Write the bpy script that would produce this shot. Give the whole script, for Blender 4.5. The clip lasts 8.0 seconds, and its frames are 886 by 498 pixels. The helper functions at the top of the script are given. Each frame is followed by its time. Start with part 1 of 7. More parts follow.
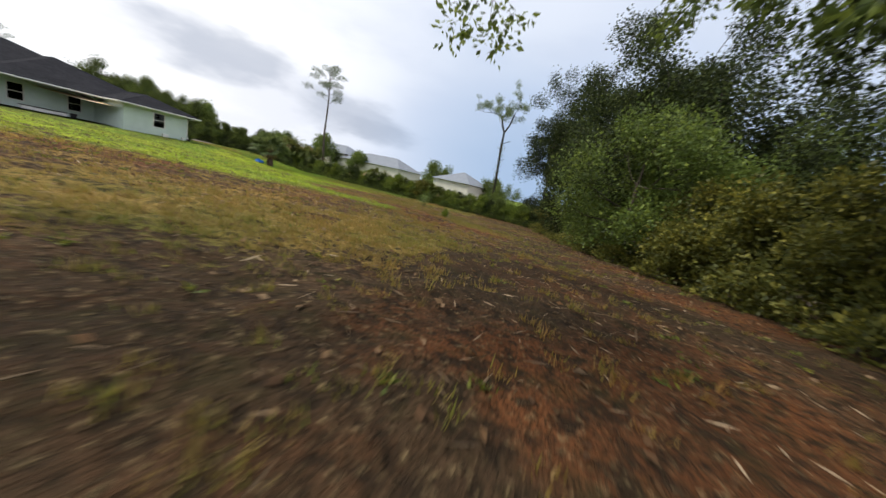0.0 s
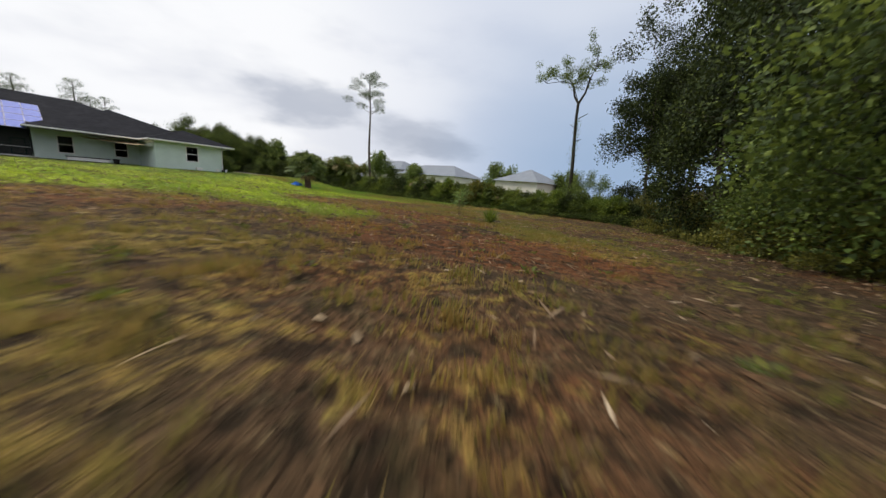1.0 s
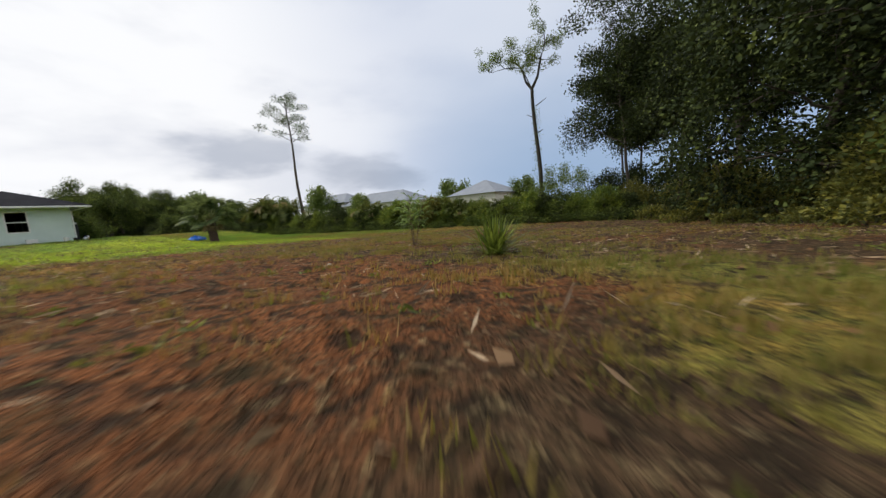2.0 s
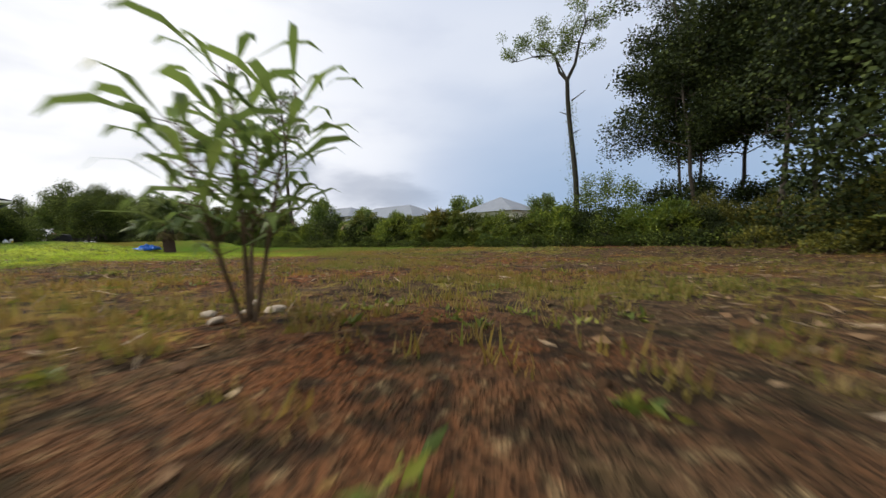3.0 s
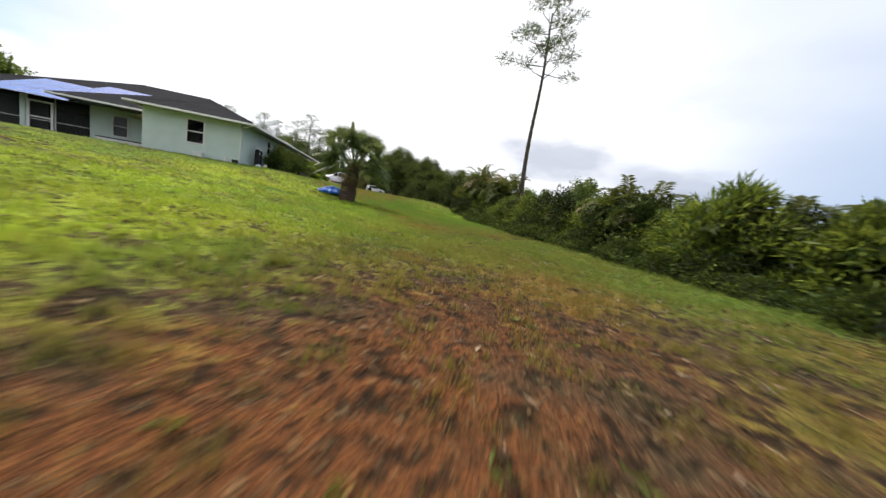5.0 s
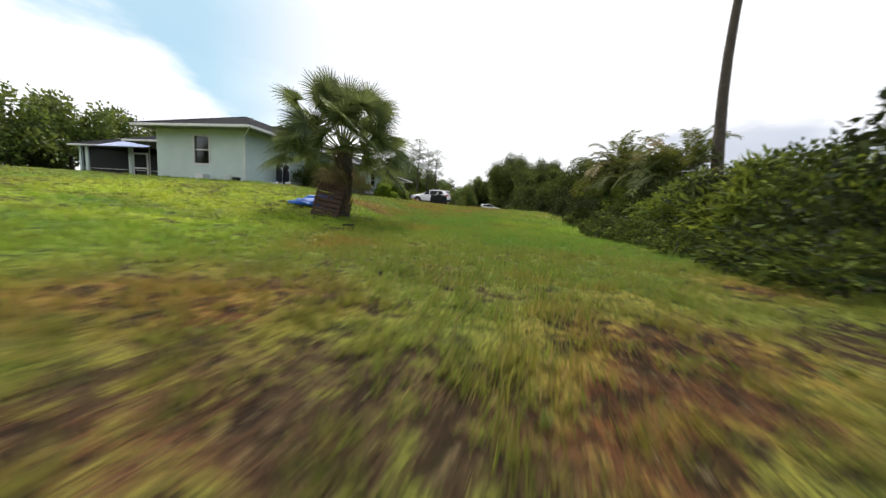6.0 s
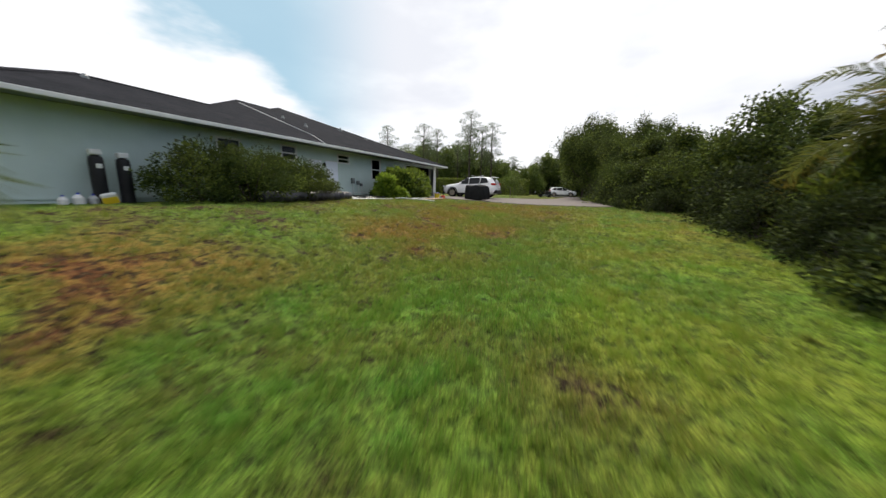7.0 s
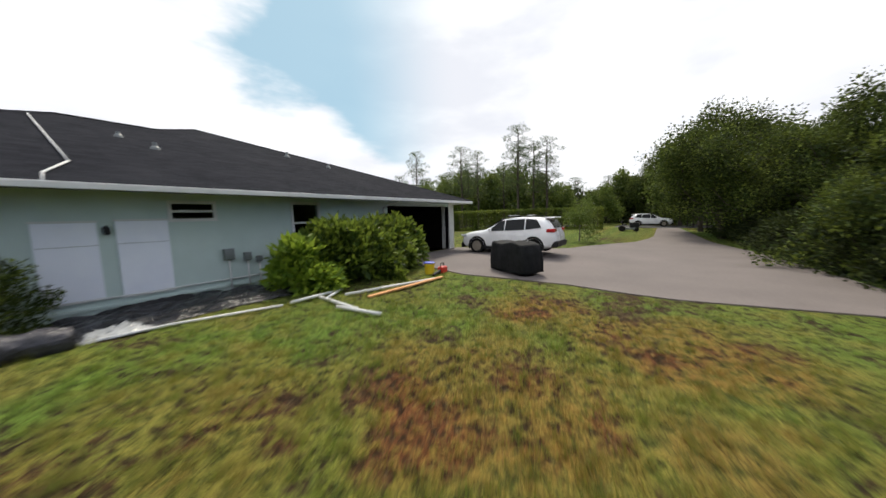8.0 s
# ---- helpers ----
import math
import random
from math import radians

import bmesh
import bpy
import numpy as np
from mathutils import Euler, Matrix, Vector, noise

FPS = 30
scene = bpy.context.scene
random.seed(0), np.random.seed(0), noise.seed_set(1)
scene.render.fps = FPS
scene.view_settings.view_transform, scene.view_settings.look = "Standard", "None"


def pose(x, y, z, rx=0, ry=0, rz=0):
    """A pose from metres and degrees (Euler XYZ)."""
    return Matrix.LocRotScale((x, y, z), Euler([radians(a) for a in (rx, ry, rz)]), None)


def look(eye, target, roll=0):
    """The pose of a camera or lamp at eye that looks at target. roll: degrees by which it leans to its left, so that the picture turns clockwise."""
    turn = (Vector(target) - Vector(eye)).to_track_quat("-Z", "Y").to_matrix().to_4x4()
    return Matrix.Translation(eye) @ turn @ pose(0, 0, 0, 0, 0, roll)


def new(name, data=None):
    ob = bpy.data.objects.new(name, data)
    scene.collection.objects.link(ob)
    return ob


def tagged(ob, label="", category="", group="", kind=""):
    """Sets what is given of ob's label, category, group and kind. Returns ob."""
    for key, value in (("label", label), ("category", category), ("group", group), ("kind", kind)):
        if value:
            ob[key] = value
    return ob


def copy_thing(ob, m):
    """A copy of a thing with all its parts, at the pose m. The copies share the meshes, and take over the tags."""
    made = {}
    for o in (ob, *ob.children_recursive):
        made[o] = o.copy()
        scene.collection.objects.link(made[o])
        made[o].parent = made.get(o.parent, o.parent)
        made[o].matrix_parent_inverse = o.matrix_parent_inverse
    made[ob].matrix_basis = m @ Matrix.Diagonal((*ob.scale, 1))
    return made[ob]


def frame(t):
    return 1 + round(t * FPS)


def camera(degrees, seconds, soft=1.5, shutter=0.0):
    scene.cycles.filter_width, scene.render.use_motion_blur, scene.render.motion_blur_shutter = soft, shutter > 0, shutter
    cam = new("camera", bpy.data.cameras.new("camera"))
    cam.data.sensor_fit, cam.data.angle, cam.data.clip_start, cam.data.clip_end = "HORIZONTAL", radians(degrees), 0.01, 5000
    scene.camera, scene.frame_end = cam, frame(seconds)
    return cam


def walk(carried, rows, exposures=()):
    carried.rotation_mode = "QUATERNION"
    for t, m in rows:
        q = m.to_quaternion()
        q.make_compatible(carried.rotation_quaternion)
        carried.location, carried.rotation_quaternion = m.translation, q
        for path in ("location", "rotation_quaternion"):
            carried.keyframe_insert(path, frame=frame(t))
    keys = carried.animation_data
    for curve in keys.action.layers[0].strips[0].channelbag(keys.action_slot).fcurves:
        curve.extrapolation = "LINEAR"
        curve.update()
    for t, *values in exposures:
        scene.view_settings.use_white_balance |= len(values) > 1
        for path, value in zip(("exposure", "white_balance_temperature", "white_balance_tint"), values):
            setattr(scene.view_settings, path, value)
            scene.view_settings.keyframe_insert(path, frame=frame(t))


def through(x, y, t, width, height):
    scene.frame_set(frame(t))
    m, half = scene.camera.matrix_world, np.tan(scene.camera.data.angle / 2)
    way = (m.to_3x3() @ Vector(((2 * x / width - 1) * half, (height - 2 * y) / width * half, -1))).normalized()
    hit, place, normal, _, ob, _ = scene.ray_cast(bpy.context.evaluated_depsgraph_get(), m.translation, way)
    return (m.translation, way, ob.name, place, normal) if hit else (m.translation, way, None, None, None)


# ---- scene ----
cam = camera(109.63, 8.0, soft=1.4, shutter=0.18)
# seconds, x, y, z, yaw, pitch, roll
PATH = [
    (0.0, 41.683, -21.108, 1.377, 24.704, -11.587, -12.237),
    (0.5, 41.286, -17.112, 0.934, 36.003, -12.954, -10.060),
    (1.0, 39.248, -13.148, 0.645, 36.959, -11.488, -4.931),
    (1.5, 36.973, -9.527, 0.311, 32.524, -8.659, 1.096),
    (1.7, 36.377, -8.705, 0.209, 30.952, -7.865, 2.406),
    (2.2, 34.848, -6.266, 0.144, 27.840, -6.635, 4.816),
    (2.8, 33.291, -3.153, -0.014, 28.455, -4.582, 3.885),
    (3.0, 32.940, -2.226, -0.215, 30.526, -3.176, 2.009),
    (3.5, 31.819, -0.080, -0.099, 37.084, -2.783, -4.309),
    (4.0, 29.827, 2.891, -0.060, 49.967, -4.280, -10.650),
    (4.5, 26.763, 6.112, -0.207, 65.288, -7.007, -11.541),
    (4.7, 25.454, 7.066, -0.279, 70.035, -7.615, -10.975),
    (5.2, 21.251, 9.652, -0.490, 82.586, -7.871, -8.356),
    (5.8, 15.234, 12.156, -0.669, 97.200, -7.114, -4.715),
    (6.0, 13.222, 12.562, -0.673, 101.457, -6.988, -3.896),
    (6.5, 7.785, 12.861, -0.355, 109.310, -7.630, -1.877),
    (7.0, 2.281, 12.226, 0.530, 113.868, -10.685, -1.129),
    (7.5, -3.156, 10.941, 1.158, 118.170, -10.578, -0.885),
    (8.0, -8.796, 9.297, 1.760, 123.935, -5.861, 1.713),
]
walk(cam, [(t, pose(x, y, z, 90 + p, r, w)) for t, x, y, z, w, p, r in PATH],
     exposures=[(0.0, 0.05), (0.5, -0.22), (1.5, -0.2), (3.0, -0.1), (4.0, 0.1), (6.5, 0.15), (7.0, -0.05), (8.0, -0.05)])

# ---- light ----
world = bpy.data.worlds.new("sky")
scene.world = world
world.use_nodes = True
SUN = Vector((-0.52, -0.28, 0.81)).normalized()


def sky_nodes():
    nt = world.node_tree
    nt.nodes.clear()
    n, lk = nt.nodes, nt.links
    out, bg = n.new("ShaderNodeOutputWorld"), n.new("ShaderNodeBackground")
    sky = n.new("ShaderNodeTexSky")
    sky.sky_type, sky.sun_disc = "NISHITA", False
    sky.sun_elevation, sky.sun_rotation = math.asin(SUN.z), math.atan2(SUN.x, SUN.y)
    sky.air_density, sky.dust_density = 1.0, 1.5
    co = n.new("ShaderNodeTexCoord")
    stretch = n.new("ShaderNodeMapping")
    stretch.inputs["Scale"].default_value = (1.0, 1.0, 2.8)
    lk.new(co.outputs["Generated"], stretch.inputs["Vector"])

    def noise_tex(scale, detail, shift):
        mp = n.new("ShaderNodeMapping")
        mp.inputs["Location"].default_value = shift
        lk.new(stretch.outputs[0], mp.inputs["Vector"])
        t = n.new("ShaderNodeTexNoise")
        t.inputs["Scale"].default_value, t.inputs["Detail"].default_value = scale, detail
        t.inputs["Roughness"].default_value = 0.52
        lk.new(mp.outputs[0], t.inputs["Vector"])
        return t.outputs["Fac"]

    def ramp(fac, a, b, lo, hi):
        m = n.new("ShaderNodeMapRange")
        m.interpolation_type = "SMOOTHSTEP"
        for key, v in (("From Min", a), ("From Max", b), ("To Min", lo), ("To Max", hi)):
            m.inputs[key].default_value = v
        lk.new(fac, m.inputs["Value"])
        return m.outputs[0]

    def toward(direction):
        v = n.new("ShaderNodeVectorMath")
        v.operation = "DOT_PRODUCT"
        v.inputs[1].default_value = Vector(direction).normalized()
        lk.new(co.outputs["Generated"], v.inputs[0])
        return v.outputs["Value"]

    def math_node(op, a, b):
        m = n.new("ShaderNodeMath")
        m.operation = op
        for i, v in enumerate((a, b)):
            if isinstance(v, (int, float)):
                m.inputs[i].default_value = v
            else:
                lk.new(v, m.inputs[i])
        return m.outputs[0]

    def mix(fac, a, b):
        m = n.new("ShaderNodeMix")
        m.data_type = "RGBA"
        for key, v in ((0, fac), (6, a), (7, b)):
            if isinstance(v, (tuple, float, int)):
                m.inputs[key].default_value = v
            else:
                lk.new(v, m.inputs[key])
        return m.outputs[2]

    blue = n.new("ShaderNodeVectorMath")
    blue.operation = "SCALE"
    blue.inputs["Scale"].default_value = 0.10
    lk.new(sky.outputs[0], blue.inputs[0])
    sep = n.new("ShaderNodeSeparateXYZ")
    lk.new(co.outputs["Generated"], sep.inputs[0])
    low = ramp(math_node("ADD", sep.outputs[2], math_node("MULTIPLY", math_node("SUBTRACT", noise_tex(1.6, 3.0, (2.0, 1.0, 0.0)), 0.5), 0.25)), 0.48, 0.10, 0.25, 1.0)
    storm = math_node("MULTIPLY", low, ramp(toward((0.12, 0.99, 0.08)), 0.62, 0.99, 0.0, 0.95))
    veil = math_node("MULTIPLY", ramp(toward((0.02, 0.95, 0.30)), 0.46, 0.90, 0.0, 0.9),
                     ramp(noise_tex(1.1, 2.0, (0.3, 0.1, 0.2)), 0.30, 0.62, 0.55, 1.0))

    def smudge(at, size):
        d = n.new("ShaderNodeVectorMath")
        d.operation = "DISTANCE"
        d.inputs[1].default_value = (at[0], at[1], at[2] * 2.8)
        lk.new(stretch.outputs[0], d.inputs[0])
        wob = math_node("ADD", d.outputs["Value"], math_node("MULTIPLY", math_node("SUBTRACT", noise_tex(4.5, 4.0, at), 0.5), 0.55))
        return ramp(wob, size, size * 0.1, 0.0, 0.7)
    lumps = ramp(noise_tex(2.4, 5.0, (3.1, 0.4, 1.3)), 0.44, 0.68, 0.0, 0.7)
    white = mix(lumps, (1.15, 1.16, 1.19, 1), (0.84, 0.87, 0.96, 1))
    cloud = mix(veil, white, (0.72, 0.79, 0.95, 1))
    for at, size in (((-0.86, 0.48, 0.17), 0.20), ((-0.64, 0.75, 0.14), 0.22), ((-0.55, 0.81, 0.12), 0.12)):
        cloud = mix(smudge(at, size), cloud, (0.50, 0.55, 0.66, 1))
    cloud = mix(storm, cloud, (0.38, 0.53, 0.76, 1))
    billow = math_node("MULTIPLY", math_node("SUBTRACT", noise_tex(1.5, 6.0, (1.7, 5.2, 0.4)), 0.5), 0.34)
    opening = ramp(math_node("ADD", toward((-0.62, -0.56, 0.60)), billow), 0.905, 0.945, 0.0, 1.0)
    thinning = ramp(toward((-0.56, 0.83, 0.0)), 0.06, -0.26, 0.0, 0.9)
    gap = math_node("MULTIPLY", opening, thinning)
    final = mix(gap, cloud, mix(0.75, blue.outputs[0], (0.42, 0.72, 0.88, 1)))
    lk.new(final, bg.inputs["Color"])
    bg.inputs["Strength"].default_value = 0.97
    lk.new(bg.outputs[0], out.inputs["Surface"])


sky_nodes()
sun = new("sun", bpy.data.lights.new("sun", "SUN"))
sun.data.energy, sun.data.angle, sun.data.color = 4.1, radians(14), (1.0, 0.91, 0.76)
sun.matrix_world = look(SUN * 100, (0, 0, 0))
scene.view_settings.exposure = 0.0


# ---- materials ----
def node_mat(name):
    m = bpy.data.materials.new(name)
    m.use_nodes = True
    nt = m.node_tree
    return m, nt.nodes, nt.links, nt.nodes["Principled BSDF"]


def world_pos(n):
    return n.new("ShaderNodeNewGeometry").outputs["Position"]


def tex_noise(n, lk, vec, scale, detail=4.0, rough=0.55):
    t = n.new("ShaderNodeTexNoise")
    t.inputs["Scale"].default_value, t.inputs["Detail"].default_value = scale, detail
    t.inputs["Roughness"].default_value = rough
    lk.new(vec, t.inputs["Vector"])
    return t.outputs["Fac"]


def map_range(n, lk, fac, a, b, lo=0.0, hi=1.0):
    m = n.new("ShaderNodeMapRange")
    for key, v in (("From Min", a), ("From Max", b), ("To Min", lo), ("To Max", hi)):
        m.inputs[key].default_value = v
    lk.new(fac, m.inputs["Value"])
    return m.outputs[0]


def mix_rgb(n, lk, fac, a, b, blend="MIX"):
    m = n.new("ShaderNodeMix")
    m.data_type, m.blend_type = "RGBA", blend
    for key, v in ((0, fac), (6, a), (7, b)):
        if isinstance(v, (tuple, list)):
            m.inputs[key].default_value = (*v[:3], 1)
        elif isinstance(v, (int, float)):
            m.inputs[key].default_value = v
        else:
            lk.new(v, m.inputs[key])
    return m.outputs[2]


def calc(n, lk, op, a, b=0.0):
    m = n.new("ShaderNodeMath")
    m.operation = op
    for i, v in enumerate((a, b)):
        if isinstance(v, (int, float)):
            m.inputs[i].default_value = v
        else:
            lk.new(v, m.inputs[i])
    return m.outputs[0]


def bump(n, lk, bsdf, fac, strength, dist):
    b = n.new("ShaderNodeBump")
    b.inputs["Strength"].default_value, b.inputs["Distance"].default_value = strength, dist
    lk.new(fac, b.inputs["Height"])
    lk.new(b.outputs[0], bsdf.inputs["Normal"])


def surface(name, c1, c2, scale=6.0, rough=0.7, metal=0.0, relief=0.3, depth=0.01, fine=60.0, stain=0.25, spec=0.5, coat=0.0):
    """A surface in two tones with a broad stain, a fine grain and relief."""
    m, n, lk, p = node_mat(name)
    co = n.new("ShaderNodeTexCoord").outputs["Object"]
    broad, grain = tex_noise(n, lk, co, scale, 5), tex_noise(n, lk, co, fine, 3)
    col = mix_rgb(n, lk, map_range(n, lk, broad, 0.3, 0.7), c1, c2)
    col = mix_rgb(n, lk, map_range(n, lk, grain, 0.35, 0.75, 0.0, stain), col, tuple(v * 0.55 for v in c1))
    lk.new(col, p.inputs["Base Color"])
    lk.new(map_range(n, lk, broad, 0.3, 0.7, max(rough - 0.08, 0), min(rough + 0.08, 1)), p.inputs["Roughness"])
    p.inputs["Metallic"].default_value = metal
    p.inputs["Specular IOR Level"].default_value = spec
    p.inputs["Coat Weight"].default_value = coat
    bump(n, lk, p, grain, relief, depth)
    return m


def foliage(name, dark, mid, light, rough=0.5, through=0.35):
    """Leaves whose tone changes from leaf to leaf and, gently, from clump to clump."""
    m, n, lk, p = node_mat(name)
    geo = n.new("ShaderNodeNewGeometry")
    rnd = geo.outputs["Random Per Island"]
    clump = tex_noise(n, lk, geo.outputs["Position"], 0.9, 3)
    mass = map_range(n, lk, tex_noise(n, lk, geo.outputs["Position"], 0.35, 2), 0.35, 0.65, -0.25, 0.35)
    col = mix_rgb(n, lk, map_range(n, lk, calc(n, lk, "ADD", rnd, mass), 0.0, 0.8), dark, mid)
    col = mix_rgb(n, lk, calc(n, lk, "MULTIPLY", map_range(n, lk, rnd, 0.55, 1.0), map_range(n, lk, clump, 0.35, 0.65)), col, light)
    lk.new(col, p.inputs["Base Color"])
    p.inputs["Roughness"].default_value = rough
    p.inputs["Specular IOR Level"].default_value = 0.2
    tr, mx = n.new("ShaderNodeBsdfTranslucent"), n.new("ShaderNodeMixShader")
    mx.inputs[0].default_value = through
    lk.new(mix_rgb(n, lk, 0.5, col, light), tr.inputs["Color"])
    lk.new(p.outputs[0], mx.inputs[1])
    lk.new(tr.outputs[0], mx.inputs[2])
    lk.new(mx.outputs[0], n["Material Output"].inputs["Surface"])
    return m


DIRT_SHADE, LOAM, RUST, STRAW = (0.018, 0.012, 0.008), (0.112, 0.068, 0.038), (0.200, 0.075, 0.028), (0.34, 0.26, 0.14)
OLIVE, GREEN, LIME = (0.170, 0.142, 0.034), (0.094, 0.280, 0.034), (0.42, 0.56, 0.040)

# patches of the lawn: x, y, radius, strength
GRASSY = [(36.6, -18.7, 2.6, 0.5), (38.6, -16.0, 2.4, 0.5), (37.8, -5.2, 2.4, 0.45), (33.8, -9.2, 1.2, 0.4), (32.8, 1.0, 0.8, 0.1),
          (28.2, 2.8, 2.0, 0.4), (27.6, 4.4, 1.1, 0.35), (24.2, 6.6, 1.3, 0.35), (24.5, 12.6, 3.0, 0.5), (29.5, 12.0, 2.5, 0.4),
          (41.6, -13.6, 1.0, 0.4), (-8.7, 9.4, 0.8, 0.3), (-13.1, 9.8, 0.9, 0.4), (-5.0, 4.8, 1.2, 0.3), (-5.0, 13.1, 2.5, 0.4)]
RUSTY = [(42.0, -19.0, 1.4, 0.9), (32.8, -5.5, 2.6, 0.8), (36.9, -9.2, 2.2, 0.8), (43.4, -9.0, 1.6, 0.9), (44.6, -13.5, 1.5, 0.8), (29.8, -17.4, 2.6, 0.8), (29.5, 0.2, 1.2, 0.6), (30.0, 6.4, 2.0, 0.5),
         (27.0, 0.9, 1.5, 0.6), (25.0, 2.4, 1.5, 0.5), (22.0, 4.8, 1.6, 0.5), (28.2, 4.9, 0.6, 0.7), (3.9, 9.9, 0.9, 0.6), (8.9, 9.9, 0.8, 0.5), (12.0, 10.6, 1.3, 0.55), (11.4, 13.2, 1.2, 0.5), (9.6, 15.0, 0.9, 0.6), (0.3, 5.8, 1.6, 0.55), (0.8, 7.6, 1.0, 0.5),
         (-0.4, 7.0, 1.6, 0.7), (-5.3, 7.5, 1.9, 0.8), (-8.4, 7.3, 1.5, 0.8), (-7.0, 9.9, 1.1, 0.7), (-11.0, 10.8, 1.9, 0.8), (-15.0, 7.4, 1.5, 0.8), (-14.2, 9.5, 1.8, 0.8), (-11.8, 8.0, 1.7, 0.65), (-9.6, 5.6, 1.6, 0.5)]
BARE = [(39.8, -21.4, 1.6, 0.5), (41.0, -20.6, 1.2, 0.4), (40.9, -16.2, 1.8, 0.6), (39.6, -13.6, 1.2, 0.35), (12.5, 12.1, 0.6, 0.4), (11.2, 13.4, 0.8, 0.3), (10.1, 14.9, 1.0, 0.7), (-5.2, 10.4, 0.4, 0.6), (6.0, 12.9, 0.7, 0.4), (33.0, -1.4, 1.2, 0.6), (35.4, -8.4, 1.8, 0.6), (35.0, -6.0, 1.2, 0.4)]


def field(x, y, scale, seed):
    return np.array([noise.noise(Vector((a * scale, b * scale, seed))) for a, b in zip(x, y)])


def ease(a, b, v):
    t = np.clip((v - a) / (b - a), 0, 1)
    return t * t * (3 - 2 * t)


def turf_map(x, y):
    """How much grass covers the ground at each place, how rusty the soil is, how dark it is painted for bare earth and
    tree shade, and how green, how lime-coloured and how sun-dried the grass.
    """
    x, y = np.asarray(x, float), np.asarray(y, float)
    broad, mid, small = field(x, y, 0.30, 3.7), field(x, y, 0.85, 8.1), field(x, y, 2.4, 1.3)
    wx, wy = x + 0.9 * mid + 0.35 * small, y + 0.9 * field(x, y, 0.85, 15.2) + 0.35 * small

    def spots(patches):
        out = np.zeros_like(x)
        for px, py, r, k in patches:
            out = np.maximum(out, k * ease(1.25, 0.35, np.hypot(wx - px, wy - py) / r))
        return out

    slant = x + 1.2 * np.clip(y, -8.3, 0.5) + 3.0 * field(x, y, 0.17, 44.0) + 1.8 * broad + 1.4 * mid + 0.7 * small
    near = ease(22.4, 19.0, slant)
    verge = ease(20.6, 22.4, slant) * ease(27.5, 24.0, slant)
    strip = ease(10.5, 14.5, y + mid) * ease(34, 28, x)
    grassy, rusty, bare = spots(GRASSY), spots(RUSTY), spots(BARE)
    cover = 0.30 + 0.44 * near + 0.22 * strip + 0.30 * broad + 0.26 * mid + 0.24 * small + 0.6 * grassy - (0.12 + 0.22 * ease(-1, 3, x)) * rusty - 0.55 * bare
    cover -= 0.08 * ease(-2, -8, x) + 0.22 * ease(38.8, 40.6, x)
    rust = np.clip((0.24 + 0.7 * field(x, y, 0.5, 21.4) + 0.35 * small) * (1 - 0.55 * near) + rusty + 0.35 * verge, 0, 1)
    # Tree shade at the starting end is painted in here as darker soil.
    bare_shade = np.clip(bare + 0.5 * field(x, y, 0.7, 33.3) + 0.12 * ease(31, 38, x) + 0.3 * ease(38.5, 41, x), 0, 1)
    lush = np.clip(near * (0.80 + 0.7 * mid + 0.3 * small) + 0.3 * strip + 0.25 * grassy, 0, 1) * (1 - 0.55 * ease(6.0, 9.0, x + mid) * ease(8.0, 10.5, y + mid) * ease(22, 17, x))
    # Sunlight on the middle lawn, painted into the grass as lime.
    sunny = ease(0.5, 3.5, x + 2 * mid) * ease(12.0, 5.0, y + 2 * mid)
    # The shaded bank by the house is painted less lime.
    lime = near * (0.10 + 0.90 * sunny + 0.3 * ease(11.5, 13.0, y + mid) * ease(6.0, 2.0, x)) * (1 - 0.5 * ease(11.0, 7.0, x) * ease(1.0, -3.0, y)) * ease(-14.0, -9.0, x + mid) * np.clip(0.68 + 0.9 * field(x, y, 0.42, 5.9) + 0.5 * small, 0.05, 1)
    dry = ease(29.6, 31.2, x + 0.6 * broad) * ease(41.0, 38.4, x + 0.5 * mid - 2.6 * ease(-16.5, -18.5, y)) * ease(-9.5, -14, y + mid) * np.clip(0.6 + 0.8 * mid + 0.5 * small, 0, 1)
    dry += 0.62 * ease(-2.0, -8.0, x) * np.clip(0.30 + 0.8 * mid + 0.7 * small, 0, 1)
    dry *= 1 - ease(37.0, 38.6, x) * ease(-18.6, -19.8, y)
    return np.clip(cover + 0.12 * dry, 0, 1), rust * (1 - 0.5 * dry), bare_shade, lush, lime, dry


TURF = ("cover", "rust", "bare_shade", "lush", "lime", "dry")


def give_turf(me, x, y, repeat=1):
    for key, values in zip(TURF, turf_map(x, y)):
        me.attributes.new(key, "FLOAT", "POINT").data.foreach_set("value", np.repeat(values, repeat).astype(np.float32))


def turf_inputs(n):
    out = {}
    for key in TURF:
        a = n.new("ShaderNodeAttribute")
        a.attribute_name = key
        out[key] = a.outputs["Fac"]
    return out


def turf_colour(n, lk, a, tuft, fine, clod):
    """Green blades in tones from olive to lime."""
    col = mix_rgb(n, lk, a["lush"], OLIVE, GREEN)
    col = mix_rgb(n, lk, map_range(n, lk, tuft, 0.40, 0.62, 0.0, 0.4), col, (0.175, 0.200, 0.034))
    col = mix_rgb(n, lk, a["lime"], col, LIME)
    col = mix_rgb(n, lk, a["dry"], col, (0.33, 0.225, 0.070))
    col = mix_rgb(n, lk, calc(n, lk, "MULTIPLY", a["rust"], map_range(n, lk, clod, 0.36, 0.60, 0.35, 0.95)), col, (0.34, 0.165, 0.045))
    return mix_rgb(n, lk, map_range(n, lk, fine, 0.46, 0.74, 0.0, 0.35), col, (0.24, 0.24, 0.060))


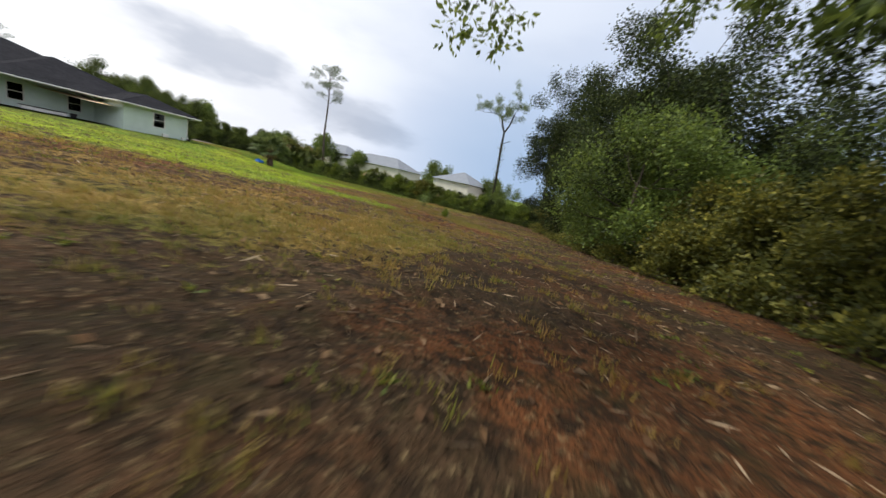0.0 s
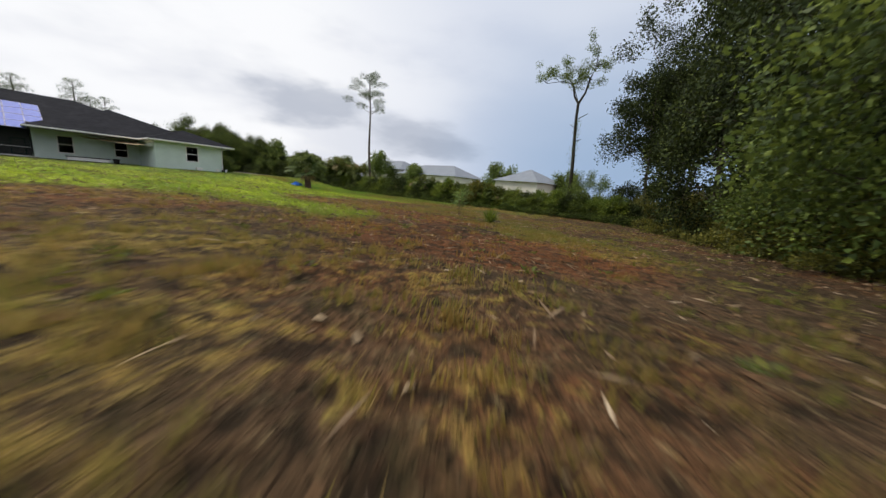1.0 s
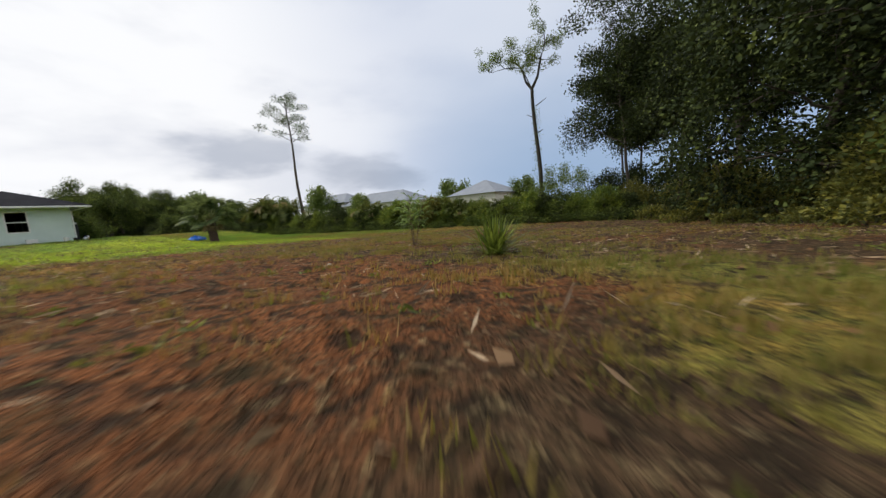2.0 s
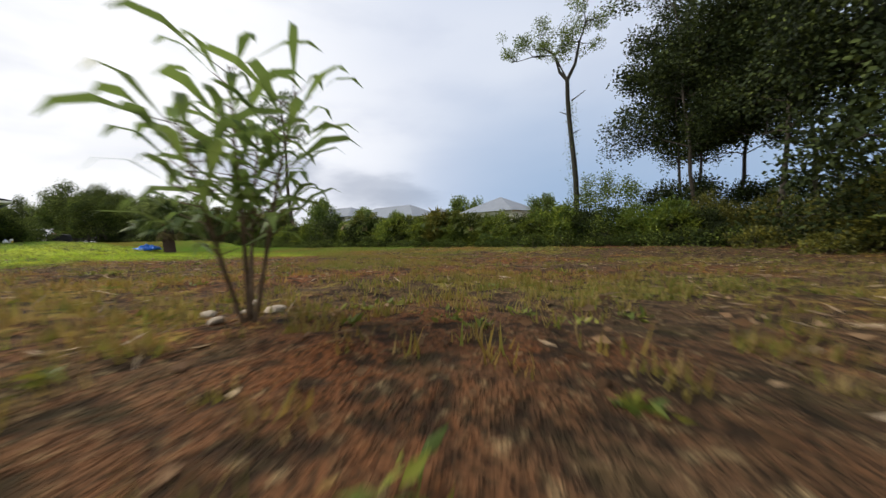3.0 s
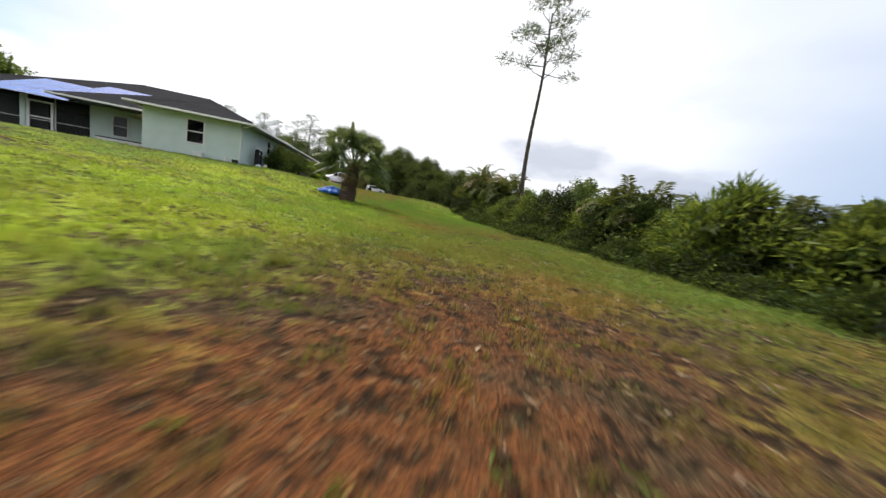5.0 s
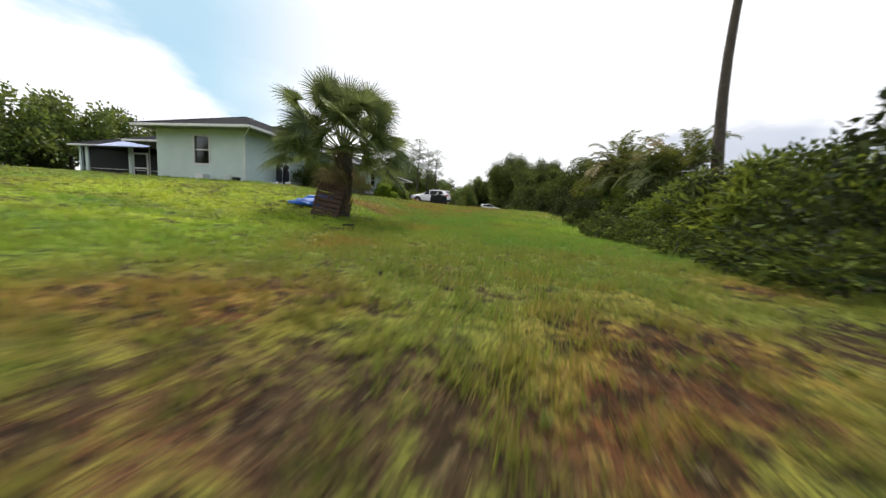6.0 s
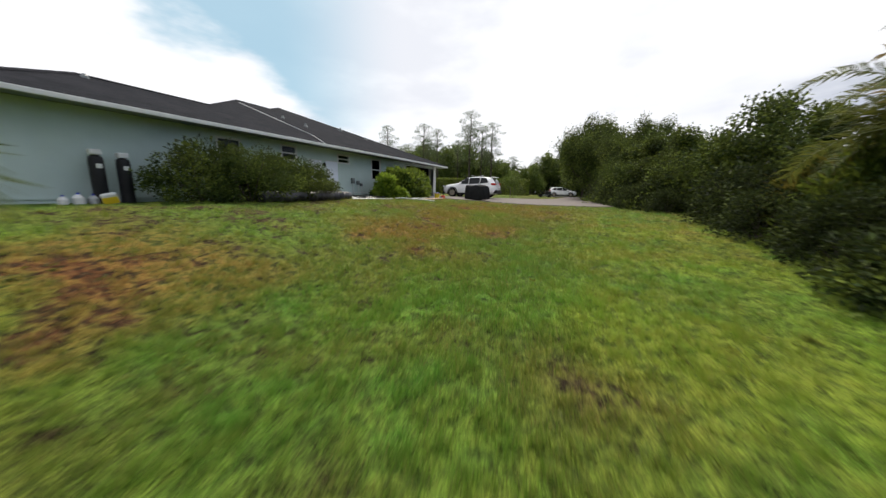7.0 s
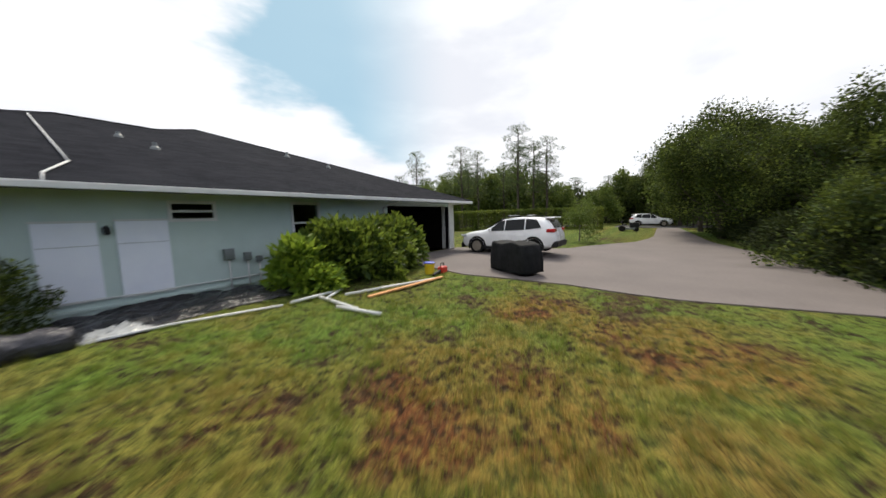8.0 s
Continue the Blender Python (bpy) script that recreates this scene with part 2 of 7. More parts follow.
def lawn_material():
    m, n, lk, p = node_mat("lawn")
    pos = world_pos(n)
    a = turf_inputs(n)
    tuft, clod = tex_noise(n, lk, pos, 2.8, 5, 0.7), tex_noise(n, lk, pos, 7.5, 4, 0.65)
    fine, grit = tex_noise(n, lk, pos, 19.0, 4, 0.7), tex_noise(n, lk, pos, 52.0, 3, 0.7)
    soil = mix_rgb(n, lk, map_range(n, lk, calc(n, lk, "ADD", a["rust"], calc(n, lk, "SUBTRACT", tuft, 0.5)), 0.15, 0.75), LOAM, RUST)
    soil = mix_rgb(n, lk, calc(n, lk, "MULTIPLY", a["bare_shade"], 0.85), soil, DIRT_SHADE)
    # Dark soil, also shade painted into the hollows between clods.
    soil = mix_rgb(n, lk, map_range(n, lk, clod, 0.52, 0.40, 0.0, 0.9), soil, DIRT_SHADE)
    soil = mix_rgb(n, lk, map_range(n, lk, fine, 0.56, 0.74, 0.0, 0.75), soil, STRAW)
    turf = turf_colour(n, lk, a, tuft, fine, clod)
    # Shade between tufts, painted dark where the clod relief lies low.
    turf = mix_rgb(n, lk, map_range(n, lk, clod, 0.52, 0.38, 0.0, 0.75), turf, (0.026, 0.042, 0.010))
    grass = calc(n, lk, "ADD", a["cover"], calc(n, lk, "ADD", calc(n, lk, "MULTIPLY", calc(n, lk, "SUBTRACT", tuft, 0.5), 1.1), calc(n, lk, "MULTIPLY", calc(n, lk, "SUBTRACT", clod, 0.5), 1.3)))
    grass = calc(n, lk, "ADD", grass, calc(n, lk, "MULTIPLY", calc(n, lk, "SUBTRACT", fine, 0.5), 0.7))
    col = mix_rgb(n, lk, map_range(n, lk, grass, 0.42, 0.62), soil, turf)
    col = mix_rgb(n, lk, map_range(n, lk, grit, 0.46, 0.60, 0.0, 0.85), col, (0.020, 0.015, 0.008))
    # Broader shadows between tufts, painted over grass and soil alike.
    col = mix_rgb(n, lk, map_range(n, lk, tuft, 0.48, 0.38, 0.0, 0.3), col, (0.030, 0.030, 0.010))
    lk.new(col, p.inputs["Base Color"])
    p.inputs["Roughness"].default_value = 0.95
    p.inputs["Specular IOR Level"].default_value = 0.1
    bump(n, lk, p, calc(n, lk, "ADD", calc(n, lk, "MULTIPLY", clod, 2.0), fine), 0.9, 0.07)
    return m


def blade_material():
    m, n, lk, p = node_mat("grass_blades")
    geo = n.new("ShaderNodeNewGeometry")
    rnd, pos = geo.outputs["Random Per Island"], geo.outputs["Position"]
    a = turf_inputs(n)
    turf = turf_colour(n, lk, a, tex_noise(n, lk, pos, 2.8, 5, 0.7), tex_noise(n, lk, pos, 19.0, 4, 0.7), tex_noise(n, lk, pos, 7.5, 4, 0.65))
    turf = mix_rgb(n, lk, map_range(n, lk, rnd, 0.0, 0.4, 0.5, 0.0), turf, (0.120, 0.220, 0.030))
    dry = calc(n, lk, "MULTIPLY", map_range(n, lk, rnd, 0.62, 0.95, 0.0, 0.85), map_range(n, lk, a["lush"], 0.0, 1.0, 1.0, 0.45))
    col = mix_rgb(n, lk, dry, turf, (0.33, 0.235, 0.105))
    lk.new(col, p.inputs["Base Color"])
    p.inputs["Roughness"].default_value = 0.7
    p.inputs["Specular IOR Level"].default_value = 0.2
    tr, mx = n.new("ShaderNodeBsdfTranslucent"), n.new("ShaderNodeMixShader")
    mx.inputs[0].default_value = 0.5
    lk.new(col, tr.inputs["Color"])
    lk.new(p.outputs[0], mx.inputs[1])
    lk.new(tr.outputs[0], mx.inputs[2])
    lk.new(mx.outputs[0], n["Material Output"].inputs["Surface"])
    return m


def shingle_material():
    """Charcoal shingles in low overlapping courses."""
    m, n, lk, p = node_mat("charcoal_shingle")
    pos = world_pos(n)
    sep = n.new("ShaderNodeSeparateXYZ")
    lk.new(pos, sep.inputs[0])
    row = calc(n, lk, "MULTIPLY", sep.outputs[2], 18.0)
    step = calc(n, lk, "FRACT", row)
    cell = n.new("ShaderNodeCombineXYZ")
    for k, key in enumerate("XY"):
        lk.new(calc(n, lk, "FLOOR", calc(n, lk, "MULTIPLY", sep.outputs[k], 3.3)), cell.inputs[key])
    lk.new(calc(n, lk, "FLOOR", row), cell.inputs["Z"])
    tab = n.new("ShaderNodeTexWhiteNoise")
    lk.new(cell.outputs[0], tab.inputs["Vector"])
    grain, weather = tex_noise(n, lk, pos, 35.0, 4, 0.7), tex_noise(n, lk, pos, 0.8, 4)
    col = mix_rgb(n, lk, tab.outputs["Value"], (0.008, 0.009, 0.013), (0.018, 0.019, 0.025))
    col = mix_rgb(n, lk, map_range(n, lk, grain, 0.4, 0.7, 0.0, 0.5), col, (0.030, 0.031, 0.037))
    col = mix_rgb(n, lk, map_range(n, lk, weather, 0.45, 0.7, 0.0, 0.35), col, (0.032, 0.033, 0.040))
    lk.new(col, p.inputs["Base Color"])
    p.inputs["Roughness"].default_value = 0.95
    p.inputs["Specular IOR Level"].default_value = 0.04
    bump(n, lk, p, calc(n, lk, "ADD", calc(n, lk, "MULTIPLY", step, -0.8), grain), 0.9, 0.012)
    return m


M = {}
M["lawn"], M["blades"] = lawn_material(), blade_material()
M["stucco"] = surface("sage_stucco", (0.50, 0.600, 0.570), (0.57, 0.670, 0.640), 1.2, 0.85, relief=0.5, depth=0.006, fine=90, stain=0.12)
M["white"] = surface("white_paint", (0.60, 0.61, 0.60), (0.72, 0.72, 0.71), 3, 0.5, relief=0.1, depth=0.003, stain=0.08)
M["shingle"] = shingle_material()
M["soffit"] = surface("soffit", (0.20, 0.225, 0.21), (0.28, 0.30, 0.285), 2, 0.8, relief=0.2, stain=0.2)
# Indoor darkness of house and garage, put into the colour as near-black.
M["room_shade"] = surface("interior_shade", (0.008, 0.008, 0.008), (0.016, 0.015, 0.014), 2, 0.95, spec=0.03)
M["bark"] = surface("bark", (0.045, 0.036, 0.028), (0.10, 0.082, 0.064), 7, 0.95, relief=1.0, depth=0.03, fine=28, stain=0.6)
M["bark_dark"] = surface("dark_mossy_bark", (0.014, 0.014, 0.009), (0.042, 0.036, 0.024), 5, 0.95, relief=1.0, depth=0.03, fine=26, stain=0.5)
M["bark_grey"] = surface("grey_bark", (0.16, 0.14, 0.12), (0.26, 0.23, 0.20), 6, 0.95, relief=1.0, depth=0.03, fine=24, stain=0.6)
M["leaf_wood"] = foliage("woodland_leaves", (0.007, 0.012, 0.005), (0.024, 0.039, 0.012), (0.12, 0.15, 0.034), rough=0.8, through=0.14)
M["leaf_under"] = foliage("understorey_leaves", (0.022, 0.030, 0.010), (0.085, 0.098, 0.024), (0.33, 0.30, 0.055))
M["leaf_hedge"] = foliage("hedge_leaves", (0.012, 0.022, 0.006), (0.058, 0.108, 0.020), (0.36, 0.42, 0.06))
# Darker copy of the hedge leaves, with shade put into its colour.
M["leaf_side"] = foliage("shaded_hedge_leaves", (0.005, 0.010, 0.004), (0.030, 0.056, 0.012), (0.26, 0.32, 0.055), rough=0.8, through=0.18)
M["leaf_gold"] = foliage("golden_leaves", (0.045, 0.060, 0.014), (0.115, 0.135, 0.026), (0.30, 0.23, 0.045))
M["leaf_bright"] = foliage("bright_shrub_leaves", (0.06, 0.12, 0.015), (0.20, 0.32, 0.035), (0.48, 0.58, 0.07))
M["leaf_croton"] = foliage("croton_leaves", (0.014, 0.030, 0.008), (0.055, 0.105, 0.018), (0.33, 0.42, 0.055))
M["leaf_oak"] = foliage("oak_leaves", (0.026, 0.044, 0.013), (0.085, 0.135, 0.030), (0.25, 0.31, 0.06))
M["needles"] = foliage("pine_needles", (0.028, 0.05, 0.018), (0.06, 0.095, 0.03), (0.13, 0.17, 0.06))
M["palm_leaf"] = foliage("palm_fronds", (0.024, 0.044, 0.017), (0.070, 0.106, 0.038), (0.22, 0.26, 0.09), rough=0.45)
M["palm_dry"] = foliage("dry_fronds", (0.11, 0.085, 0.04), (0.22, 0.17, 0.08), (0.34, 0.27, 0.14))


def glass_material():
    m, n, lk, p = node_mat("window_glass")
    tr, gl, mx = n.new("ShaderNodeBsdfTransparent"), n.new("ShaderNodeBsdfGlossy"), n.new("ShaderNodeMixShader")
    fr = n.new("ShaderNodeFresnel")
    fr.inputs["IOR"].default_value = 1.28
    tr.inputs["Color"].default_value = (0.55, 0.58, 0.58, 1)
    gl.inputs["Roughness"].default_value = 0.03
    lk.new(fr.outputs[0], mx.inputs[0])
    lk.new(tr.outputs[0], mx.inputs[1])
    lk.new(gl.outputs[0], mx.inputs[2])
    lk.new(mx.outputs[0], n["Material Output"].inputs["Surface"])
    return m


M["glass"] = glass_material()


# ---- helpers ----
def smooth(a, b, v):
    t = min(max((v - a) / (b - a), 0.0), 1.0)
    return t * t * (3 - 2 * t)


def ground_level(x, y):
    back = min(max(-0.70 - 0.06 * y, -1.28), 1.8)
    level = back + (-0.25 - back) * smooth(3, -14, x) * smooth(-30, -5, y)
    return level * smooth(0.8, 8.5, math.hypot(max(x, 0), max(y - 1.2, 0)))


def lumps(x, y):
    """Small unevenness of the turf; none under the paving and the house."""
    h = noise.noise(Vector((x * 0.55, y * 0.55, 0.3))) * 0.05 + noise.noise(Vector((x * 1.7, y * 1.7, 4.3))) * 0.035 + noise.noise(Vector((x * 3.7, y * 3.7, 9.1))) * 0.035 + noise.noise(Vector((x * 7.5, y * 7.5, 2.1))) * 0.022
    return h * (smooth(-16.8, -13, x) if y > 1 else 1.0) * smooth(0, 3, max(x, y))


def mesh_object(name, verts, faces, material, parent=None, label="", shade=False):
    me = bpy.data.meshes.new(name)
    me.from_pydata([tuple(v) for v in verts], [], faces)
    me.update()
    for mat_item in (material if isinstance(material, (list, tuple)) else [material]):
        me.materials.append(mat_item)
    if shade:
        me.shade_smooth()
    ob = new(name, me)
    if parent:
        ob.parent = parent
    if label:
        ob["label"] = label
    return ob


def part(name, bm, material, parent, label="", shade=False):
    me = bpy.data.meshes.new(name)
    bm.to_mesh(me)
    bm.free()
    me.materials.append(material)
    if shade:
        me.shade_smooth()
    ob = new(name, me)
    ob.parent = parent
    if label:
        ob["label"] = label
    return ob


def thing(name, at, label, category, group="", turn=0.0, kind=""):
    ob = new(name)
    ob.empty_display_size = 0.2
    ob.matrix_basis = pose(*at, 0, 0, turn)
    return tagged(ob, label, category, group, kind)


def box(bm, lo, hi, bevel=0.0):
    m = Matrix.LocRotScale([(a + b) / 2 for a, b in zip(lo, hi)], None, [abs(b - a) for a, b in zip(lo, hi)])
    made = bmesh.ops.create_cube(bm, size=1, matrix=m)
    if bevel:
        edges = list({e for v in made["verts"] for e in v.link_edges})
        bmesh.ops.bevel(bm, geom=edges, offset=bevel, segments=2, affect="EDGES", profile=0.5)
    return made["verts"]


def box_bm(*boxes, bevel=0.0):
    bm = bmesh.new()
    for lo, hi in boxes:
        box(bm, lo, hi, bevel)
    return bm


class Shape:
    """Vertices and faces gathered by hand, quicker than bmesh for large counts."""

    def __init__(self):
        self.v, self.f = [], []

    def tube(self, pts, radii, sides=6, cap=True):
        base = len(self.v)
        pts = [Vector(p) for p in pts]
        for i, p in enumerate(pts):
            d = (pts[min(i + 1, len(pts) - 1)] - pts[max(i - 1, 0)]).normalized()
            a = d.orthogonal().normalized() if abs(d.z) < 0.95 else Vector((1, 0, 0)).cross(d).normalized()
            b = d.cross(a)
            for k in range(sides):
                w = 2 * math.pi * k / sides
                self.v.append(p + (a * math.cos(w) + b * math.sin(w)) * radii[i])
        for i in range(len(pts) - 1):
            for k in range(sides):
                q = base + i * sides
                self.f.append((q + k, q + (k + 1) % sides, q + sides + (k + 1) % sides, q + sides + k))
        if cap:
            self.f.append(tuple(base + (len(pts) - 1) * sides + k for k in range(sides)))
            self.f.append(tuple(base + k for k in reversed(range(sides))))

    def strip(self, pts, widths, side):
        """A ribbon along pts, as wide as widths, across the direction side."""
        base = len(self.v)
        for p, w in zip(pts, widths):
            self.v += [Vector(p) - side * w, Vector(p) + side * w]
        for i in range(len(pts) - 1):
            q = base + 2 * i
            self.f.append((q, q + 1, q + 3, q + 2))


def leaf_mesh(name, rng, centers, outward, length, ratio, material, parent, droop=0.25, label=""):
    """Folded leaf blades at the centers, pointing roughly outward."""
    n = len(centers)
    d = outward + rng.normal(0, 0.55, (n, 3))
    d[:, 2] -= droop
    d /= np.linalg.norm(d, axis=1)[:, None] + 1e-9
    side = np.cross(d, rng.normal(0, 1, (n, 3)))
    side /= np.linalg.norm(side, axis=1)[:, None] + 1e-9
    up = np.cross(side, d)
    size = length * rng.uniform(0.6, 1.35, (n, 1))
    w = size * ratio
    mid = centers + d * size * 0.45
    verts = np.empty((n, 4, 3))
    verts[:, 0], verts[:, 2] = centers, centers + d * size
    verts[:, 1], verts[:, 3] = mid + side * w + up * w * 0.35, mid - side * w + up * w * 0.35
    tri = np.empty((n, 2, 3), np.int64)
    b = np.arange(n) * 4
    tri[:, 0] = np.stack([b, b + 1, b + 2], 1)
    tri[:, 1] = np.stack([b, b + 2, b + 3], 1)
    me = bpy.data.meshes.new(name)
    me.vertices.add(n * 4)
    me.vertices.foreach_set("co", verts.astype(np.float32).ravel())
    me.loops.add(n * 6)
    me.loops.foreach_set("vertex_index", tri.astype(np.int32).ravel())
    me.polygons.add(n * 2)
    me.polygons.foreach_set("loop_start", np.arange(0, n * 6, 3, dtype=np.int32))
    me.update(calc_edges=True)
    me.materials.append(material)
    ob = new(name, me)
    if parent:
        ob.parent = parent
    if label:
        ob["label"] = label
    return ob


def clump_points(rng, centers, count, spread):
    away = rng.normal(0, 1, (len(centers) * count, 3))
    away *= (2.1 * rng.uniform(0, 1, (len(away), 1)) ** 0.45) / (np.linalg.norm(away, axis=1)[:, None] + 1e-9)
    pts = np.repeat(centers, count, axis=0) + away * spread
    out = pts - np.repeat(centers, count, axis=0)
    out /= np.linalg.norm(out, axis=1)[:, None] + 1e-9
    return pts, out


# ---- ground ----
def axis(lo, hi, step, far):
    core = list(np.arange(lo, hi + step / 2, step))
    out, d, p, q = [], step, lo, hi
    while p > -far or q < far:
        d *= 1.35
        p, q = p - d, q + d
        core = [p] + core + [q]
    return core


def build_ground():
    xs, ys = axis(-16, 46, 0.13, 1500), axis(-24, 17, 0.13, 1500)
    verts = []
    for y in ys:
        for x in xs:
            near = -30 < x < 50 and -30 < y < 26
            verts.append((x, y, ground_level(x, y) + (lumps(x, y) if near else 0)))
    w = len(xs)
    faces = [(j * w + i, j * w + i + 1, (j + 1) * w + i + 1, (j + 1) * w + i) for j in range(len(ys) - 1) for i in range(w - 1)]
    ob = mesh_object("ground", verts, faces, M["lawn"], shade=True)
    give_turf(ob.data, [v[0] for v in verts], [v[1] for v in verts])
    tagged(ob, "patchy lawn of green and yellow turf over bare brown soil", "lawn", kind="structure")


build_ground()


# ---- house ----
house = thing("house", (0, 0, 0), "single-storey sage green stucco house with dark hip roof", "house")


def wall_bm(along, plane, inward, a, b, z0, z1, openings=(), thick=0.2):
    """One connected wall with holes through it. along: the axis it runs on; plane: its outer face; inward: the side of its back."""
    a, b = min(a, b), max(a, b)
    holes = [(min(o[0], o[1]), max(o[0], o[1]), o[2], o[3]) for o in openings]
    us = sorted({a, b, *[h[0] for h in holes], *[h[1] for h in holes]})
    ws = sorted({z0, z1, *[min(max(h[2], z0), z1) for h in holes], *[min(max(h[3], z0), z1) for h in holes]})
    bm, made = bmesh.new(), {}

    def at(i, j, k):
        if (i, j, k) not in made:
            d = plane + inward * (thick if k else 0.0)
            made[i, j, k] = bm.verts.new((us[i], d, ws[j]) if along == "x" else (d, us[i], ws[j]))
        return made[i, j, k]

    def solid(i, j):
        if not (0 <= i < len(us) - 1 and 0 <= j < len(ws) - 1):
            return False
        u, w = (us[i] + us[i + 1]) / 2, (ws[j] + ws[j + 1]) / 2
        return not any(h[0] < u < h[1] and h[2] < w < h[3] for h in holes)

    for i in range(len(us) - 1):
        for j in range(len(ws) - 1):
            if not solid(i, j):
                continue
            for k in (0, 1):
                bm.faces.new((at(i, j, k), at(i + 1, j, k), at(i + 1, j + 1, k), at(i, j + 1, k)))
            for di, dj, e in ((-1, 0, ((i, j), (i, j + 1))), (1, 0, ((i + 1, j), (i + 1, j + 1))), (0, -1, ((i, j), (i + 1, j))), (0, 1, ((i, j + 1), (i + 1, j + 1)))):
                if not solid(i + di, j + dj):
                    p, q = e
                    bm.faces.new((at(*p, 0), at(*q, 0), at(*q, 1), at(*p, 1)))
    bmesh.ops.recalc_face_normals(bm, faces=bm.faces)
    return bm


def window(along, plane, inward, a, b, z0, z1, sashes=2, parent=house, trim=0.035):
    """A white window with its frame, sashes and panes, set into the wall."""
    a, b = min(a, b), max(a, b)

    def bar(s0, s1, q0, q1, d0, d1):
        ends = [((s, plane + inward * e, z) if along == "x" else (plane + inward * e, s, z)) for s, e, z in ((s0, d0, q0), (s1, d1, q1))]
        return tuple(min(u, v) for u, v in zip(*ends)), tuple(max(u, v) for u, v in zip(*ends))

    t = trim
    ob = part("window", wall_bm(along, plane - inward * 0.025, inward, a - 0.04, b + 0.04, z0 - 0.04, z1 + 0.04, [(a + t, b - t, z0 + t, z1 - t)], 0.10), M["white"], parent, "white-framed window")
    zm = (z0 + z1) / 2
    if sashes == 2:
        part("sash_rail", box_bm(bar(a + t, b - t, zm - 0.03, zm + 0.03, 0.0, 0.07)), M["white"], ob)
        for q0, q1 in ((z0 + t, zm - 0.03), (zm + 0.03, z1 - t)):
            part("pane", box_bm(bar(a + t, b - t, q0, q1, 0.045, 0.053)), M["glass"], ob)
    else:
        part("pane", box_bm(bar(a + t, b - t, z0 + t, z1 - t, 0.045, 0.053)), M["glass"], ob)
    return ob


N_WIN = [(-5.15, -6.00, 1.25, 2.25), (-7.82, -8.62, 1.72, 2.33), (-11.30, -12.20, 1.87, 2.29), (-14.26, -15.20, 1.10, 2.32)]
GARAGE = (-18.45, -23.10, -0.01, 2.30)
WING = (-2.96, -2.02, 0.82, 2.20)
REAR = [(-10.62, -9.70, 0.60, 2.04), (-7.05, -6.15, 0.65, 2.0)]


def build_house():
    top = 2.49
    for along, at, inward, a, b, holes, label in (
            ("x", 0.0, -1, 0.0, -23.55, N_WIN + [GARAGE], "sage green stucco side wall"), ("y", 0.0, -1, -0.2, -5.25, [WING], "sage green stucco wing wall"),
            ("x", -5.25, 1, -0.2, -5.95, [], ""), ("y", -5.95, -1, -5.25, -12.0, REAR, ""), ("x", -12.0, 1, -6.15, -9.8, [], ""),
            ("y", -9.8, -1, -12.0, -20.75, [(-14.5, -17.5, 0.05, 2.1)], ""), ("x", -20.95, 1, -5.95, -23.35, [], ""), ("y", -23.55, 1, -0.2, -20.95, [], "")):
        part("wall", wall_bm(along, at, inward, a, b, -0.35, top, holes), M["stucco"], house, label)
    part("partition", wall_bm("y", -18.1, 1, -0.2, -8.0, -0.3, top), M["room_shade"], house, "garage partition, indoor shade put into its near-black colour")
    part("partition", wall_bm("x", -8.0, -1, -18.1, -23.35, -0.3, top), M["room_shade"], house)
    part("slab", box_bm(((-23.35, -20.75, -0.3), (-0.2, -0.2, 0.0))), M["room_shade"], house, "floor slab, indoor shade put into its near-black colour")
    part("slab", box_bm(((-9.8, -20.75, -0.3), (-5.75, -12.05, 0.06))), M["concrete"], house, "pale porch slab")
    # Sheets added over lit garage surfaces, the indoor dark put into their colour.
    part("lining", box_bm(((-23.345, -8.0, 0.0), (-23.325, -0.215, 2.44))), M["room_shade"], house, "sheet added in the garage, indoor shade put into its near-black")
    part("lining", box_bm(((-23.3, -7.98, 2.445), (-18.12, -0.23, 2.465))), M["room_shade"], house)
    for w in N_WIN:
        window("x", 0.0, -1, *w)
    window("y", 0.0, -1, *WING)
    for w in REAR:
        window("y", -5.95, -1, *w)
    window("y", -9.8, -1, -14.5, -17.5, 0.05, 2.1, sashes=1)
    # corner trims and water table
    part("corner_trim", box_bm(((-23.58, -0.42, -0.2), (-23.10, 0.06, 2.49))), M["white"], house, "white garage corner post")
    part("ledge", box_bm(((-18.4, 0.0, 0.10), (-0.02, 0.035, 0.16))), M["stucco"], house)
    # lanai front: columns, rail, screens and a screen door
    for y in (-20.18, -15.86):
        part("column", box_bm(((-6.25, y - 0.15, 0.0), (-5.95, y + 0.15, 2.49)), bevel=0.015), M["stucco"], house, "square stuccoed porch column")
    for y in (-14.06, -15.66):
        part("post", box_bm(((-6.07, y - 0.035, 0.0), (-6.0, y + 0.035, 2.49)), bevel=0.006), M["white"], house, "thin white screen post")
    part("screen_rail", box_bm(*[((-6.07, -20.7, z), (-6.01, -12.1, z + 0.04)) for z in (0.06, 0.78)]), M["white"], house)
    part("screen", box_bm(((-6.05, -20.7, 0.1), (-6.045, -12.1, 2.42))), M["screen"], house, "dark insect screen")
    door = part("screen_door", wall_bm("y", -5.985, 1, -15.60, -14.12, 0.03, 2.10, [(-15.46, -14.26, 0.18, 0.92), (-15.46, -14.26, 1.02, 1.98)], 0.05), M["white"], house, "white-framed screen door")
    part("door_handle", box_bm(((-5.935, -15.55, 0.98), (-5.895, -15.52, 1.12))), M["metal"], door)



S = 0.375
EAVE = 2.57
S_EAST = 0.383


